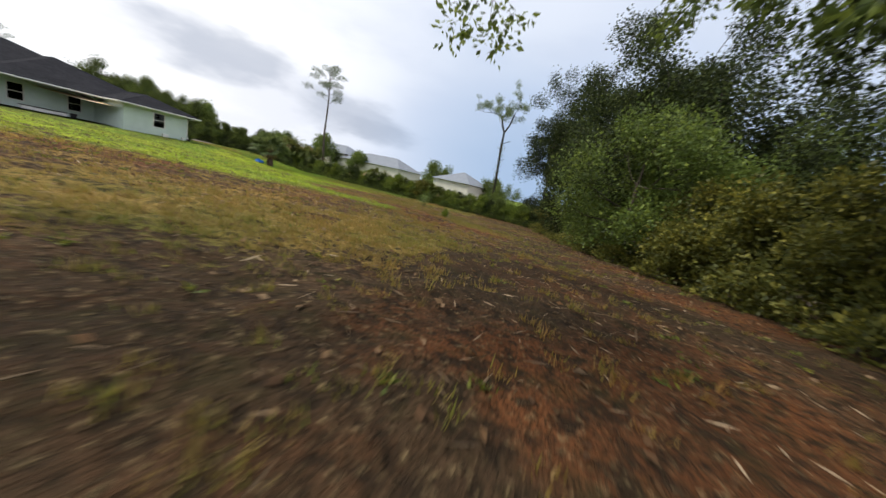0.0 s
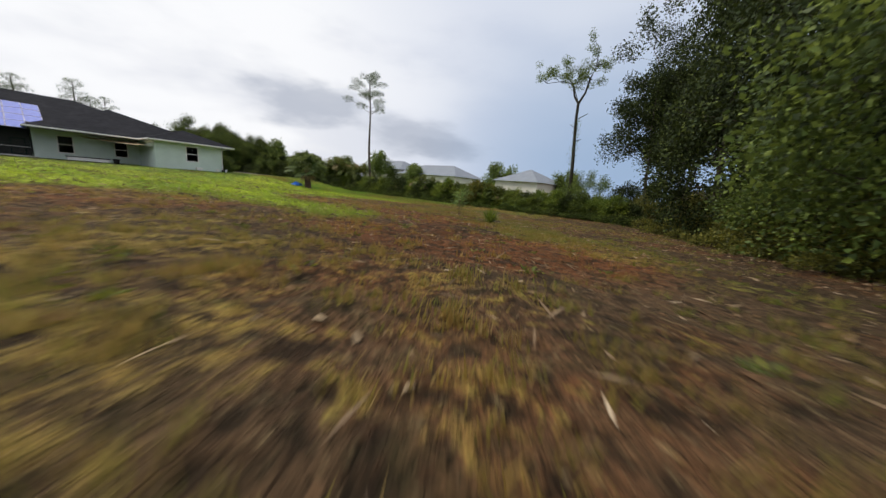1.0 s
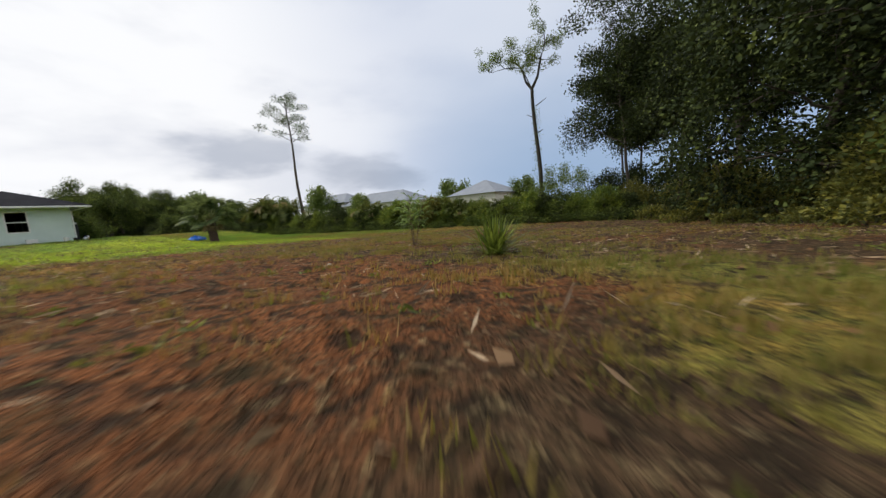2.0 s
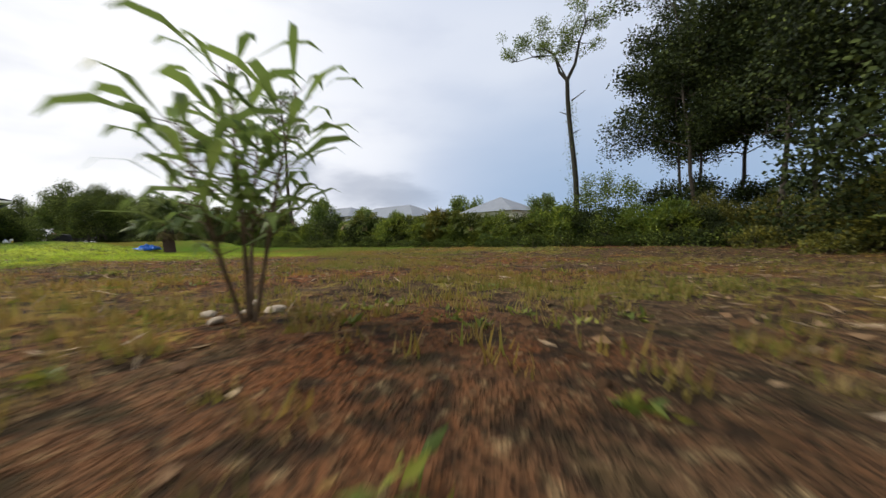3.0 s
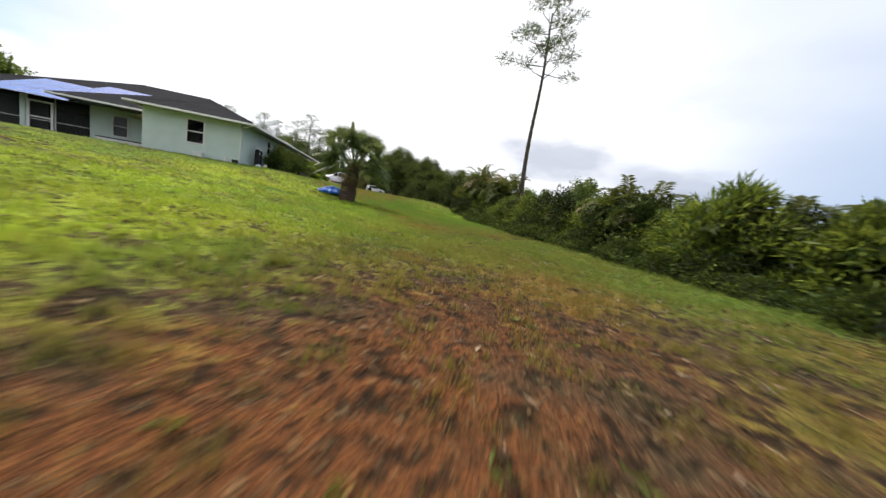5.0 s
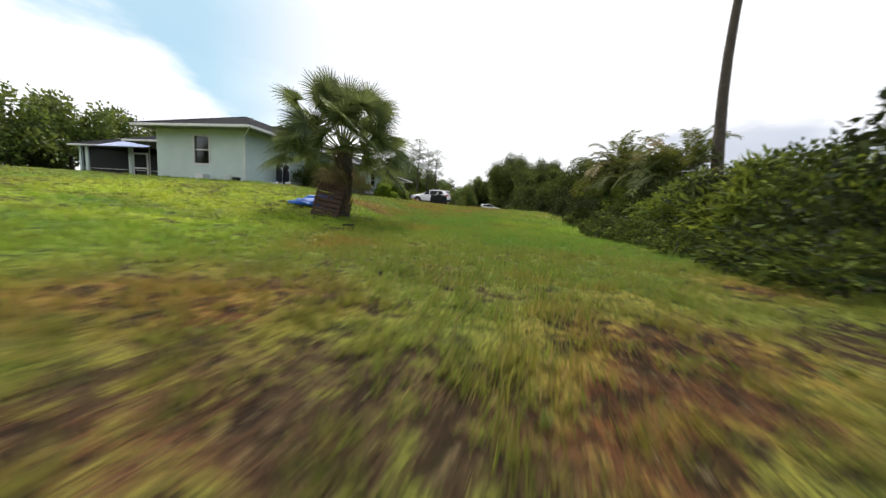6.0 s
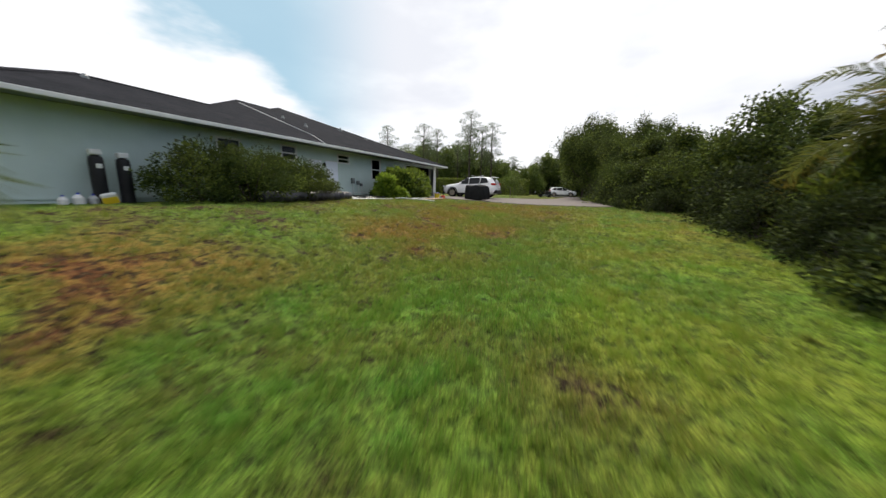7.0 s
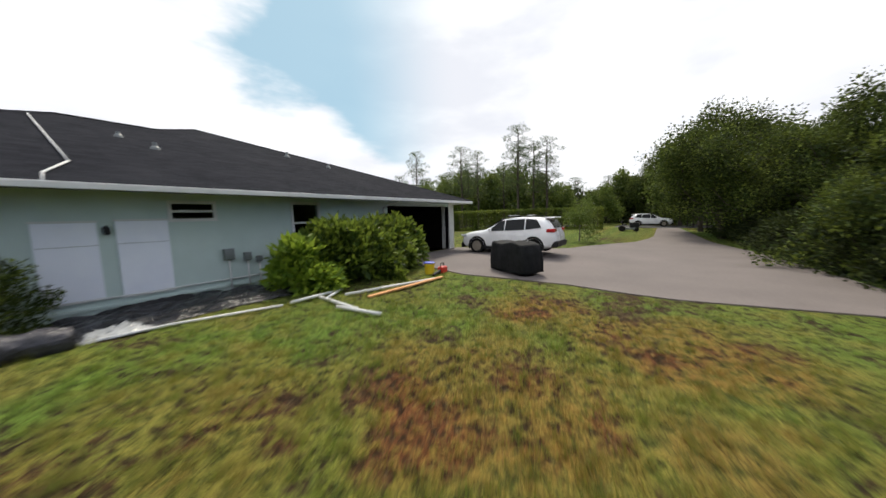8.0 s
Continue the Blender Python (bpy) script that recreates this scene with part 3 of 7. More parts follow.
def build_roof():
    def at(x, y, z=None):
        return Vector((x, y, EAVE if z is None else z))

    def lift(run):
        return EAVE + S * run

    a, b, c, d = at(0.75, 0.95), at(0.75, -5.79), at(-3.25, -5.79), at(-3.25, -12.45)
    e, f, g, h = at(-5.6, -12.45), at(-5.6, -21.5), at(-24.1, -21.5), at(-24.1, 0.95)
    p1, p2 = at(-2.65, -2.42, lift(3.37)), at(-6.49, -2.42, lift(3.37))
    p3, p4 = at(-10.51, -6.6, lift(7.55)), at(-12.99, -6.6, lift(7.55))
    p5, p6 = at(-14.85, -8.5, lift(9.45)), at(-14.85, -14.2, lift(9.45))
    tops = [(a, p1, p2, p3, p4, p5, h), (a, b, p1), (b, c, p2, p1), (c, d, p3, p2), (d, e, p4, p3), (e, f, p6, p5, p4), (f, g, p6), (g, h, p5, p6)]
    corners = [a, b, c, d, e, f, g, h, p1, p2, p3, p4, p5, p6]
    verts = corners + [v - Vector((0, 0, 0.06)) for v in corners]
    faces = [(i, (i + 1) % 8, (i + 1) % 8 + 14, i + 14) for i in range(8)]
    for poly in tops:
        nrm = (poly[1] - poly[0]).cross(poly[2] - poly[0])
        ids = [next(k for k, q in enumerate(corners) if q is v) for v in (poly if nrm.z > 0 else poly[::-1])]
        faces += [tuple(ids), tuple(k + 14 for k in reversed(ids))]
    roof = mesh_object("roof", verts, faces, M["shingle"], house, "dark charcoal shingle hip roof")
    outline = [a, b, c, d, e, f, g, h]
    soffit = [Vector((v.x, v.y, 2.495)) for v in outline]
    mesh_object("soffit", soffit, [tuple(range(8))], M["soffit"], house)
    for i, v in enumerate(outline):
        w = outline[(i + 1) % 8]
        along = (w - v).normalized()
        out = Vector((along.y, -along.x, 0)) * (-1)
        lo = [min(v.x, w.x), min(v.y, w.y)]
        hi = [max(v.x, w.x), max(v.y, w.y)]
        k = 0 if abs(along.x) < 0.5 else 1
        lo[k] -= 0.045
        hi[k] += 0.045
        bm = box_bm(((lo[0], lo[1], 2.435), (hi[0], hi[1], 2.555)), bevel=0.012)
        part("gutter", bm, M["white"], house, "white gutter and fascia")
    # ridge caps
    for s, t in ((p1, p2), (p3, p4), (p5, p6), (a, p1), (b, p1), (p4, p5), (p2, p3), (h, p5), (f, p6), (g, p6)):
        side = (t - s).cross(Vector((0, 0, 1))).normalized()
        v0 = [s + side * 0.13 - Vector((0, 0, 0.02)), s + Vector((0, 0, 0.035)), s - side * 0.13 - Vector((0, 0, 0.02)),
              t + side * 0.13 - Vector((0, 0, 0.02)), t + Vector((0, 0, 0.035)), t - side * 0.13 - Vector((0, 0, 0.02))]
        mesh_object("ridge_cap", v0, [(0, 1, 4, 3), (1, 2, 5, 4)], M["shingle"], roof)


def slope_z(y):
    return EAVE + S * (0.95 - y)


M["concrete"] = surface("concrete", (0.36, 0.35, 0.33), (0.46, 0.45, 0.43), 1.5, 0.9, relief=0.4, fine=50, stain=0.3)
M["metal"] = surface("brushed_metal", (0.5, 0.5, 0.5), (0.6, 0.6, 0.6), 5, 0.35, metal=0.9)


def screen_material():
    m, n, lk, p = node_mat("insect_screen")
    tr, mx = n.new("ShaderNodeBsdfTransparent"), n.new("ShaderNodeMixShader")
    p.inputs["Base Color"].default_value = (0.02, 0.022, 0.022, 1)
    p.inputs["Roughness"].default_value = 0.9
    mx.inputs[0].default_value = 0.55
    lk.new(tr.outputs[0], mx.inputs[1])
    lk.new(p.outputs[0], mx.inputs[2])
    lk.new(mx.outputs[0], n["Material Output"].inputs["Surface"])
    return m


M["screen"] = screen_material()
build_house()
build_roof()


# ---- plants ----
def grow(rng, shape, tips, p, d, length, r, level, wander=0.25, lift=0.05, kids=3, sides=5):
    """A limb that wanders, tapers and forks; the ends of its last twigs are gathered in tips."""
    seg = 5
    pts, rad = [Vector(p)], [r]
    d = Vector(d).normalized()
    for i in range(seg):
        d = (d + Vector(rng.normal(0, wander, 3)) + Vector((0, 0, lift))).normalized()
        pts.append(pts[-1] + d * length / seg)
        rad.append(r * (1 - 0.62 * (i + 1) / seg))
    shape.tube(pts, rad, sides, cap=False)
    if level == 0:
        tips += pts[2:]
        return
    for k in range(kids):
        i = min(seg, 2 + int(rng.integers(0, seg - 1)))
        side = Vector(rng.normal(0, 1, 3))
        nd = (d * 0.75 + (side - d * side.dot(d)).normalized() * rng.uniform(0.5, 0.95)).normalized()
        grow(rng, shape, tips, pts[i], nd, length * rng.uniform(0.5, 0.75), rad[i] * 0.7, level - 1, wander, lift, kids, max(3, sides - 1))
    grow(rng, shape, tips, pts[-1], d, length * 0.6, rad[-1], level - 1, wander, lift, kids, max(3, sides - 1))


def broad_tree(name, at, seed, height, spread, trunk_r, label, leaf="leaf_wood", bark="bark", bare=0.3, per_tip=16, leaf_len=0.14,
               puff=0.42, limbs=7, level=2, group="", kids=3, ratio=0.3):
    rng = np.random.default_rng(seed)
    ob = thing(name, at, label, "tree", group)
    sh, tips = Shape(), []
    pts, rad, p = [], [], Vector((0, 0, -0.2))
    lean = Vector(rng.normal(0, 0.05, 3))
    n = 9
    for i in range(n + 1):
        pts.append(p.copy())
        rad.append(trunk_r * (1.25 if i == 0 else 1 - 0.75 * i / n))
        p += (Vector((0, 0, 1)) + lean + Vector(rng.normal(0, 0.07, 3))) * height * 0.8 / n
    sh.tube(pts, rad, 8, cap=False)
    for k in range(limbs):
        f = bare + (1 - bare) * (k + rng.uniform(0, 0.8)) / limbs
        i = min(int(f * n), n - 1)
        a = k * 2.4 + rng.uniform(-0.5, 0.5)
        d = Vector((math.cos(a), math.sin(a), rng.uniform(0.1, 0.7)))
        grow(rng, sh, tips, pts[i], d, spread * rng.uniform(0.55, 0.85) * (1.0 - 0.35 * f), rad[i] * 0.5, level, kids=kids)
    grow(rng, sh, tips, pts[-1], (0, 0, 1), height * 0.22, rad[-1], level, kids=kids)
    mesh_object("trunk", sh.v, sh.f, M[bark], ob, shade=True)
    c = np.array([tuple(t) for t in tips])
    lp, lo = clump_points(rng, c, per_tip, puff)
    keep = lp[:, 2] > 0.15
    leaf_mesh("crown", rng, lp[keep], lo[keep] + np.array([0, 0, 0.2]), leaf_len, ratio, M[leaf], ob)
    return ob


def shrub(name, at, seed, size, label, leaf="leaf_hedge", clumps=60, per=45, leaf_len=0.11, ratio=0.3, group="", puff=0.17, category="shrub"):
    """Many stems from the ground under an uneven, lobed mass of leaves. size: half width, half depth, height."""
    rng = np.random.default_rng(seed)
    ob = thing(name, at, label, category, group)
    sx, sy, h = size
    sh, cs = Shape(), []
    for k in range(clumps):
        a, u = rng.uniform(0, 2 * math.pi), rng.uniform(0.02, 1.0)
        lobe = 1 + 0.28 * math.sin(3 * a + seed) + 0.16 * math.sin(5 * a + 2.1 * seed)
        r = (1 - u ** 2.4) ** 0.5 * lobe * rng.uniform(0.55, 1.0)
        cs.append((sx * r * math.cos(a), sy * r * math.sin(a), h * (0.06 + 0.9 * u) * rng.uniform(0.85, 1.1)))
    for k in range(9):
        c = Vector(cs[int(rng.integers(0, clumps))])
        b = Vector((0, 0, -0.1))
        m = (b + c) / 2 + Vector(rng.normal(0, 0.1, 3)) * h * 0.3
        sh.tube([b, m, c], [0.03, 0.02, 0.008], 4, cap=False)
    mesh_object("woody_base", sh.v, sh.f, M["bark"], ob)
    c = np.array(cs)
    spread = np.array([sx, sy, h * 0.5]) * puff * 0.85
    pts, out = clump_points(rng, c, per, spread)
    pts[:, 2] = np.abs(pts[:, 2])
    outward = out * 0.7 + pts / (np.linalg.norm(pts, axis=1)[:, None] + 1e-6) * 0.8
    leaf_mesh("foliage", rng, pts, outward, leaf_len, ratio, M[leaf], ob)
    return ob


def ground_at(x, y, sink=0.04):
    return (x, y, ground_level(x, y) - sink)


def copies(first, spots, rng, lo=0.85, hi=1.2):
    for x, y in spots:
        k = rng.uniform(lo, hi)
        m = Matrix.LocRotScale(ground_at(x, y), Euler((0, 0, rng.uniform(0, 6.28))), (k * rng.uniform(0.9, 1.1), k * rng.uniform(0.9, 1.1), k * rng.uniform(0.88, 1.15)))
        copy_thing(first, m)


def build_hedge():
    rng = np.random.default_rng(5)
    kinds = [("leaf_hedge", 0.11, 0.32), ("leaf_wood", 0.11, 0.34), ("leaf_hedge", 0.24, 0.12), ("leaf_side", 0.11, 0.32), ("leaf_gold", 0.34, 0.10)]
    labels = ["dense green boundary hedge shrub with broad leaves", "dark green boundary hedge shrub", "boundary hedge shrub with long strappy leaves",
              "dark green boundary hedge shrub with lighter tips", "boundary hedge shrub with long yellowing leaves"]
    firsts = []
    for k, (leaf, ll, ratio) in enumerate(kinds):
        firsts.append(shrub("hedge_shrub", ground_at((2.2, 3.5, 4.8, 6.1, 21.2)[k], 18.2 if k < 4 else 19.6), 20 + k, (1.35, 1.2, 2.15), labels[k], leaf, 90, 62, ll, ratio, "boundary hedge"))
    order = [0, 1, 0, 2, 1, 3, 0, 2, 1, 2, 4, 0, 3, 2]
    for i in range(23):
        x = 7.4 + 1.3 * i
        copies(firsts[order[i % 14]], [(x + rng.uniform(-0.2, 0.2), 18.2 + rng.uniform(-0.4, 0.4))], rng, 0.94, 1.06)
    for i in range(9):
        copies(firsts[order[(i + 3) % 14]], [(0.7 - 1.4 * i + rng.uniform(-0.3, 0.3), 18.4 + rng.uniform(-0.3, 0.5))], rng, 0.85, 1.0)
    # low weeds at the foot of the hedge
    low = shrub("weed_clump", ground_at(3, 16.2), 51, (0.9, 0.7, 0.75), "low weedy undergrowth at the foot of the hedge", "leaf_side", 40, 34, 0.13, 0.2, group="hedge undergrowth")
    copies(low, [(x + rng.uniform(-0.4, 0.4), 16.4 + rng.uniform(-0.4, 0.4)) for x in np.arange(-4, 37, 1.2)], rng, 0.6, 1.2)


def crown_top(ob):
    return max(v[2] for c in ob.children for v in c.bound_box)


def rows_of(first, spots, rng, width=1.0):
    """Copies grown to the height given for each spot: x, y, height."""
    top = crown_top(first)
    for x, y, h in spots:
        k = h / top
        w = width * rng.uniform(0.92, 1.12)
        copy_thing(first, Matrix.LocRotScale(ground_at(x, y), Euler((0, 0, rng.uniform(0, 6.28))), (k * w, k * w, k)))


def build_side_trees():
    rng = np.random.default_rng(8)
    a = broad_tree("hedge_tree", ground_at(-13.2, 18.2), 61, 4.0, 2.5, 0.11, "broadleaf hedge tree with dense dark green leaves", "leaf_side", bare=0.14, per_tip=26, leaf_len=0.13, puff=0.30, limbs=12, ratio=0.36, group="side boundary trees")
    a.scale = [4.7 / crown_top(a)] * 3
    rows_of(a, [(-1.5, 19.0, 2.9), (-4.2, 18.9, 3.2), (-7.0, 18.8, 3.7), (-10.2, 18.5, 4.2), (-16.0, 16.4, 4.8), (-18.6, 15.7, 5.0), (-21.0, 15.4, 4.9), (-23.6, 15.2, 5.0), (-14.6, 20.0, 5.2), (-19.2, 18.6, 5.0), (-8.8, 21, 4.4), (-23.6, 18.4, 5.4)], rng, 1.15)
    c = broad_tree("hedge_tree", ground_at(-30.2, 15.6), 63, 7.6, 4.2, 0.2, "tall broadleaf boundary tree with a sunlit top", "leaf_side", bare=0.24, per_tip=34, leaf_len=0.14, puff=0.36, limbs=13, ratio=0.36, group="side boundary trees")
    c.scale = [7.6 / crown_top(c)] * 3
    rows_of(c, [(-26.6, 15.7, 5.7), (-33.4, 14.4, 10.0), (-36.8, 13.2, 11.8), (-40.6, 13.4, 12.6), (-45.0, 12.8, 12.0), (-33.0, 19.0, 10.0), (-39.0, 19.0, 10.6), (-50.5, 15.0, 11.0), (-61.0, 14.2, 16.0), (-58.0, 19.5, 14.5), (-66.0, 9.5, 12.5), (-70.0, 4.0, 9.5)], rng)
    # Very dark leaves hold the shade at the foot of the trees.
    s = shrub("hedge_shrub", ground_at(-10, 16.7), 71, (1.5, 1.2, 1.9), "shrub under the side hedge trees, shade put into its dark leaves", "leaf_wood", 90, 50, 0.12, group="side boundary shrubs")
    for i in range(8):
        x = -4 - 2.0 * i
        foot = 16.6 - 1.4 * smooth(-11, -17, x)
        copies(s, [(x, foot + 0.3 * math.sin(i * 2.2))], rng, 0.55, 0.8)
    copies(s, [(-16.5 - 1.9 * i, 15.0 - 0.6 * smooth(0, 2, i) + 0.3 * math.sin(i)) for i in range(13)], rng, 0.75, 0.95)


def build_woods():
    rng = np.random.default_rng(11)
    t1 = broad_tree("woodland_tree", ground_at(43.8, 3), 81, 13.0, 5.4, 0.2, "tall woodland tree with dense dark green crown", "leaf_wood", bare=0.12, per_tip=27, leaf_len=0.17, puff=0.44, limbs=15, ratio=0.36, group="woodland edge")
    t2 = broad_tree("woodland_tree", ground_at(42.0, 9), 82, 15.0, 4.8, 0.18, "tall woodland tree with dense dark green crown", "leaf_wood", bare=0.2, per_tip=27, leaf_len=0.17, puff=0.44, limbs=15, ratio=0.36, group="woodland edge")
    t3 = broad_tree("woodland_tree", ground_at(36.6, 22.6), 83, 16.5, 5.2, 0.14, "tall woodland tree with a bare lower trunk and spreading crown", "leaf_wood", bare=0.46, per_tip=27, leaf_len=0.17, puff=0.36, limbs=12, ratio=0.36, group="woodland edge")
    copies(t1, [(51, 4), (48, 12), (44.6, 7.5), (46.5, 2.4)], rng, 0.85, 1.0)
    copies(t1, [(54.5, -11), (54, -23)], rng, 0.52, 0.62)
    t4 = broad_tree("woodland_tree", ground_at(43.9, -3.2), 84, 7.6, 4.0, 0.16, "leafy mid-green tree at the edge of the wood", "leaf_oak", bare=0.1, per_tip=24, leaf_len=0.15, puff=0.36, limbs=12, ratio=0.34, group="woodland edge")
    copies(t4, [(48.6, -5.6), (43.4, 0.8)], rng, 0.8, 0.92)
    copies(t2, [(46.2, 4.5), (41.0, 14), (46, 17)], rng, 0.88, 1.1)
    copies(t3, [(39.2, 19.5), (36.4, 25.4), (41.5, 22.0), (37.6, 28.5), (39.5, 27)], rng, 0.88, 1.08)
    # The trees south of the start are unseen, added to shade the lawn.
    copies(t3, [(46.6, -17.2), (45.2, -24.5), (38.0, -27.5), (49.5, -20), (33.5, -31), (43, -31), (48.4, -9.8), (50.6, -12.0)], rng, 0.5, 0.62)
    u = shrub("woodland_shrub", ground_at(43.2, 1.5), 91, (1.7, 1.6, 2.8), "tall tangled undergrowth shrub at the wood's edge", "leaf_under", 120, 50, 0.13, group="woodland undergrowth")
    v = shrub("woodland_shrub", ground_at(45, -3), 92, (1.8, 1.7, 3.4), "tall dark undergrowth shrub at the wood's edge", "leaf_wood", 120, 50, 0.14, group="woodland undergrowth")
    copies(u, [(43.6, -1.0), (49.5, -18), (51.5, -23), (42.3, 5.5), (41.9, 9.2), (40.3, 12.6), (40, 16), (54, -28), (36.8, 19.6), (39.4, 20.2), (42.5, 19), (44.6, -1.2)], rng, 0.75, 1.05)
    t5 = broad_tree("understorey_tree", ground_at(46.2, -5.4), 85, 3.6, 2.2, 0.09, "leafy yellow-green understorey tree at the edge of the wood", "leaf_under", bare=0.05, per_tip=20, leaf_len=0.14, puff=0.30, limbs=12, ratio=0.32, group="woodland understorey")
    copies(t5, [(46.4, -8.2), (47.4, -11.4), (49.0, -17.0), (45.2, -2.2)], np.random.default_rng(14), 0.7, 1.0)
    copies(v, [(48, -8.5), (44, 5), (42.8, 9.5), (42, 14), (49, -12), (46, 0.5), (51, -17), (53, -22)], rng, 0.85, 1.15)
    copies(v, [(35.0, 22.6), (37.0, 24.0), (39.0, 23.2), (41.2, 24.6)], np.random.default_rng(12), 1.0, 1.3)
    w = shrub("weed_clump", ground_at(40.6, 3.5), 93, (0.8, 0.7, 0.7), "low weeds along the edge of the wood", "leaf_under", 40, 30, 0.11, group="woodland weeds")
    copies(w, [(45.6, -11), (44.6, -8), (43.4, -5), (42.2, -2), (41.2, 0.6), (40.4, 6.2), (39.6, 9), (38.2, 12), (37.4, 15), (46.4, -14)], rng, 0.7, 1.2)


def pine(name, at, seed, height, crown, r, label, group="", tufts=26, lean=(0, 0, 0), per=170):
    """A slender slash pine: a bare bole, a few crooked boughs and round tufts of needles."""
    rng = np.random.default_rng(seed)
    ob = thing(name, at, label, "tree", group)
    sh, tips = Shape(), []
    n = 12
    pts = [Vector((0, 0, -0.2)) + Vector(lean) * (i / n) ** 0.6 + Vector((0, 0, height * i / n)) + Vector((math.sin(i * 0.9 + seed) * 0.06, math.cos(i * 0.7) * 0.06, 0)) for i in range(n + 1)]
    sh.tube(pts, [r * (1.15 - 0.85 * i / n) for i in range(n + 1)], 8, cap=False)
    for k in range(tufts):
        f = 1 - crown * ((k + rng.uniform(0, 0.7)) / tufts) ** 0.9
        q = pts[0].lerp(pts[-1], f)
        a = k * 2.4 + rng.uniform(-0.4, 0.4)
        reach = height * 0.125 * (0.45 + 0.75 * min(1.0, (1 - f) / (0.35 * crown))) * rng.uniform(0.5, 1.25) + 0.2
        d = Vector((math.cos(a), math.sin(a), rng.uniform(0.1, 0.55))).normalized()
        mid, tip = q + d * reach * 0.5 + Vector((0, 0, -0.05)), q + d * reach + Vector((0, 0, 0.15))
        sh.tube([q, mid, tip], [r * 0.22, r * 0.15, r * 0.06], 4, cap=False)
        tips.append(tuple(tip))
        if rng.uniform() < 0.35:
            tips.append(tuple(mid + Vector(rng.normal(0, 0.2, 3)) + Vector((0, 0, 0.2))))
    mesh_object("trunk", sh.v, sh.f, M["bark"], ob, shade=True)
    p, o = clump_points(rng, np.array(tips), per, np.array([0.34, 0.34, 0.15]) * height / 16)
    leaf_mesh("crown", rng, p, o + np.array([0, 0, 0.3]), 0.30 * height / 16, 0.075, M["needles"], ob, droop=0.0)
    return ob


def water_oak(at):
    """A tall bare bole that forks high up into two crooked limbs with thin tufts of leaves."""
    rng = np.random.default_rng(104)
    ob = thing("water_oak", at, "tall thin oak with a forked trunk and sparse foliage", "tree")
    sh, tips = Shape(), []
    pts = [Vector((0.25 * math.sin(i * 0.5), 0.1 * math.sin(i), -0.2 + 11.2 * i / 10)) for i in range(11)]
    sh.tube(pts, [0.25, 0.20, 0.19, 0.18, 0.17, 0.165, 0.16, 0.155, 0.15, 0.14, 0.13], 8, cap=False)
    top = pts[-1]
    for limb, r in (([(-0.5, 0.1, 0.7), (-0.8, 0.0, 1.9), (-1.5, 0.2, 2.6)], 0.12), ([(0.5, 0.0, 0.9), (0.8, -0.2, 2.1), (1.2, -0.3, 3.2), (1.1, 0.1, 4.0)], 0.13), ([(-0.8, 0.1, 1.9), (-2.3, 0.2, 2.3), (-3.4, 0.0, 2.2)], 0.06)):
        line = [top] + [top + Vector(q) for q in limb]
        sh.tube(line, [r * (1 - 0.7 * i / len(limb)) for i in range(len(line))], 6, cap=False)
        for q in line[2:]:
            for k in range(3):
                d = Vector((rng.normal(0, 1), rng.normal(0, 1), rng.uniform(-0.1, 0.9)))
                grow(rng, sh, tips, q, d, rng.uniform(0.8, 1.7), 0.03, 1, wander=0.35, kids=2, sides=4)
    for z, d in ((8.6, (-0.8, 0.2, 0.5)), (7.4, (0.5, 0.3, 0.3)), (9.6, (0.9, -0.2, 0.4))):
        sh.tube([Vector((0, 0, z)), Vector((0, 0, z)) + Vector(d)], [0.05, 0.02], 5)
    mesh_object("trunk", sh.v, sh.f, M["bark_dark"], ob, shade=True)
    c = np.array([tuple(t) for t in tips])[::3]
    lp, lo = clump_points(rng, c, 90, 0.19)
    ivy = np.column_stack([rng.normal(0, 0.2, 500), rng.normal(0, 0.2, 500), rng.uniform(2.5, 9.5, 500)])
    lp, lo = np.concatenate([lp, ivy]), np.concatenate([lo, rng.normal(0, 1, (500, 3))])
    leaf_mesh("crown", rng, lp, lo, 0.11, 0.3, M["leaf_oak"], ob)


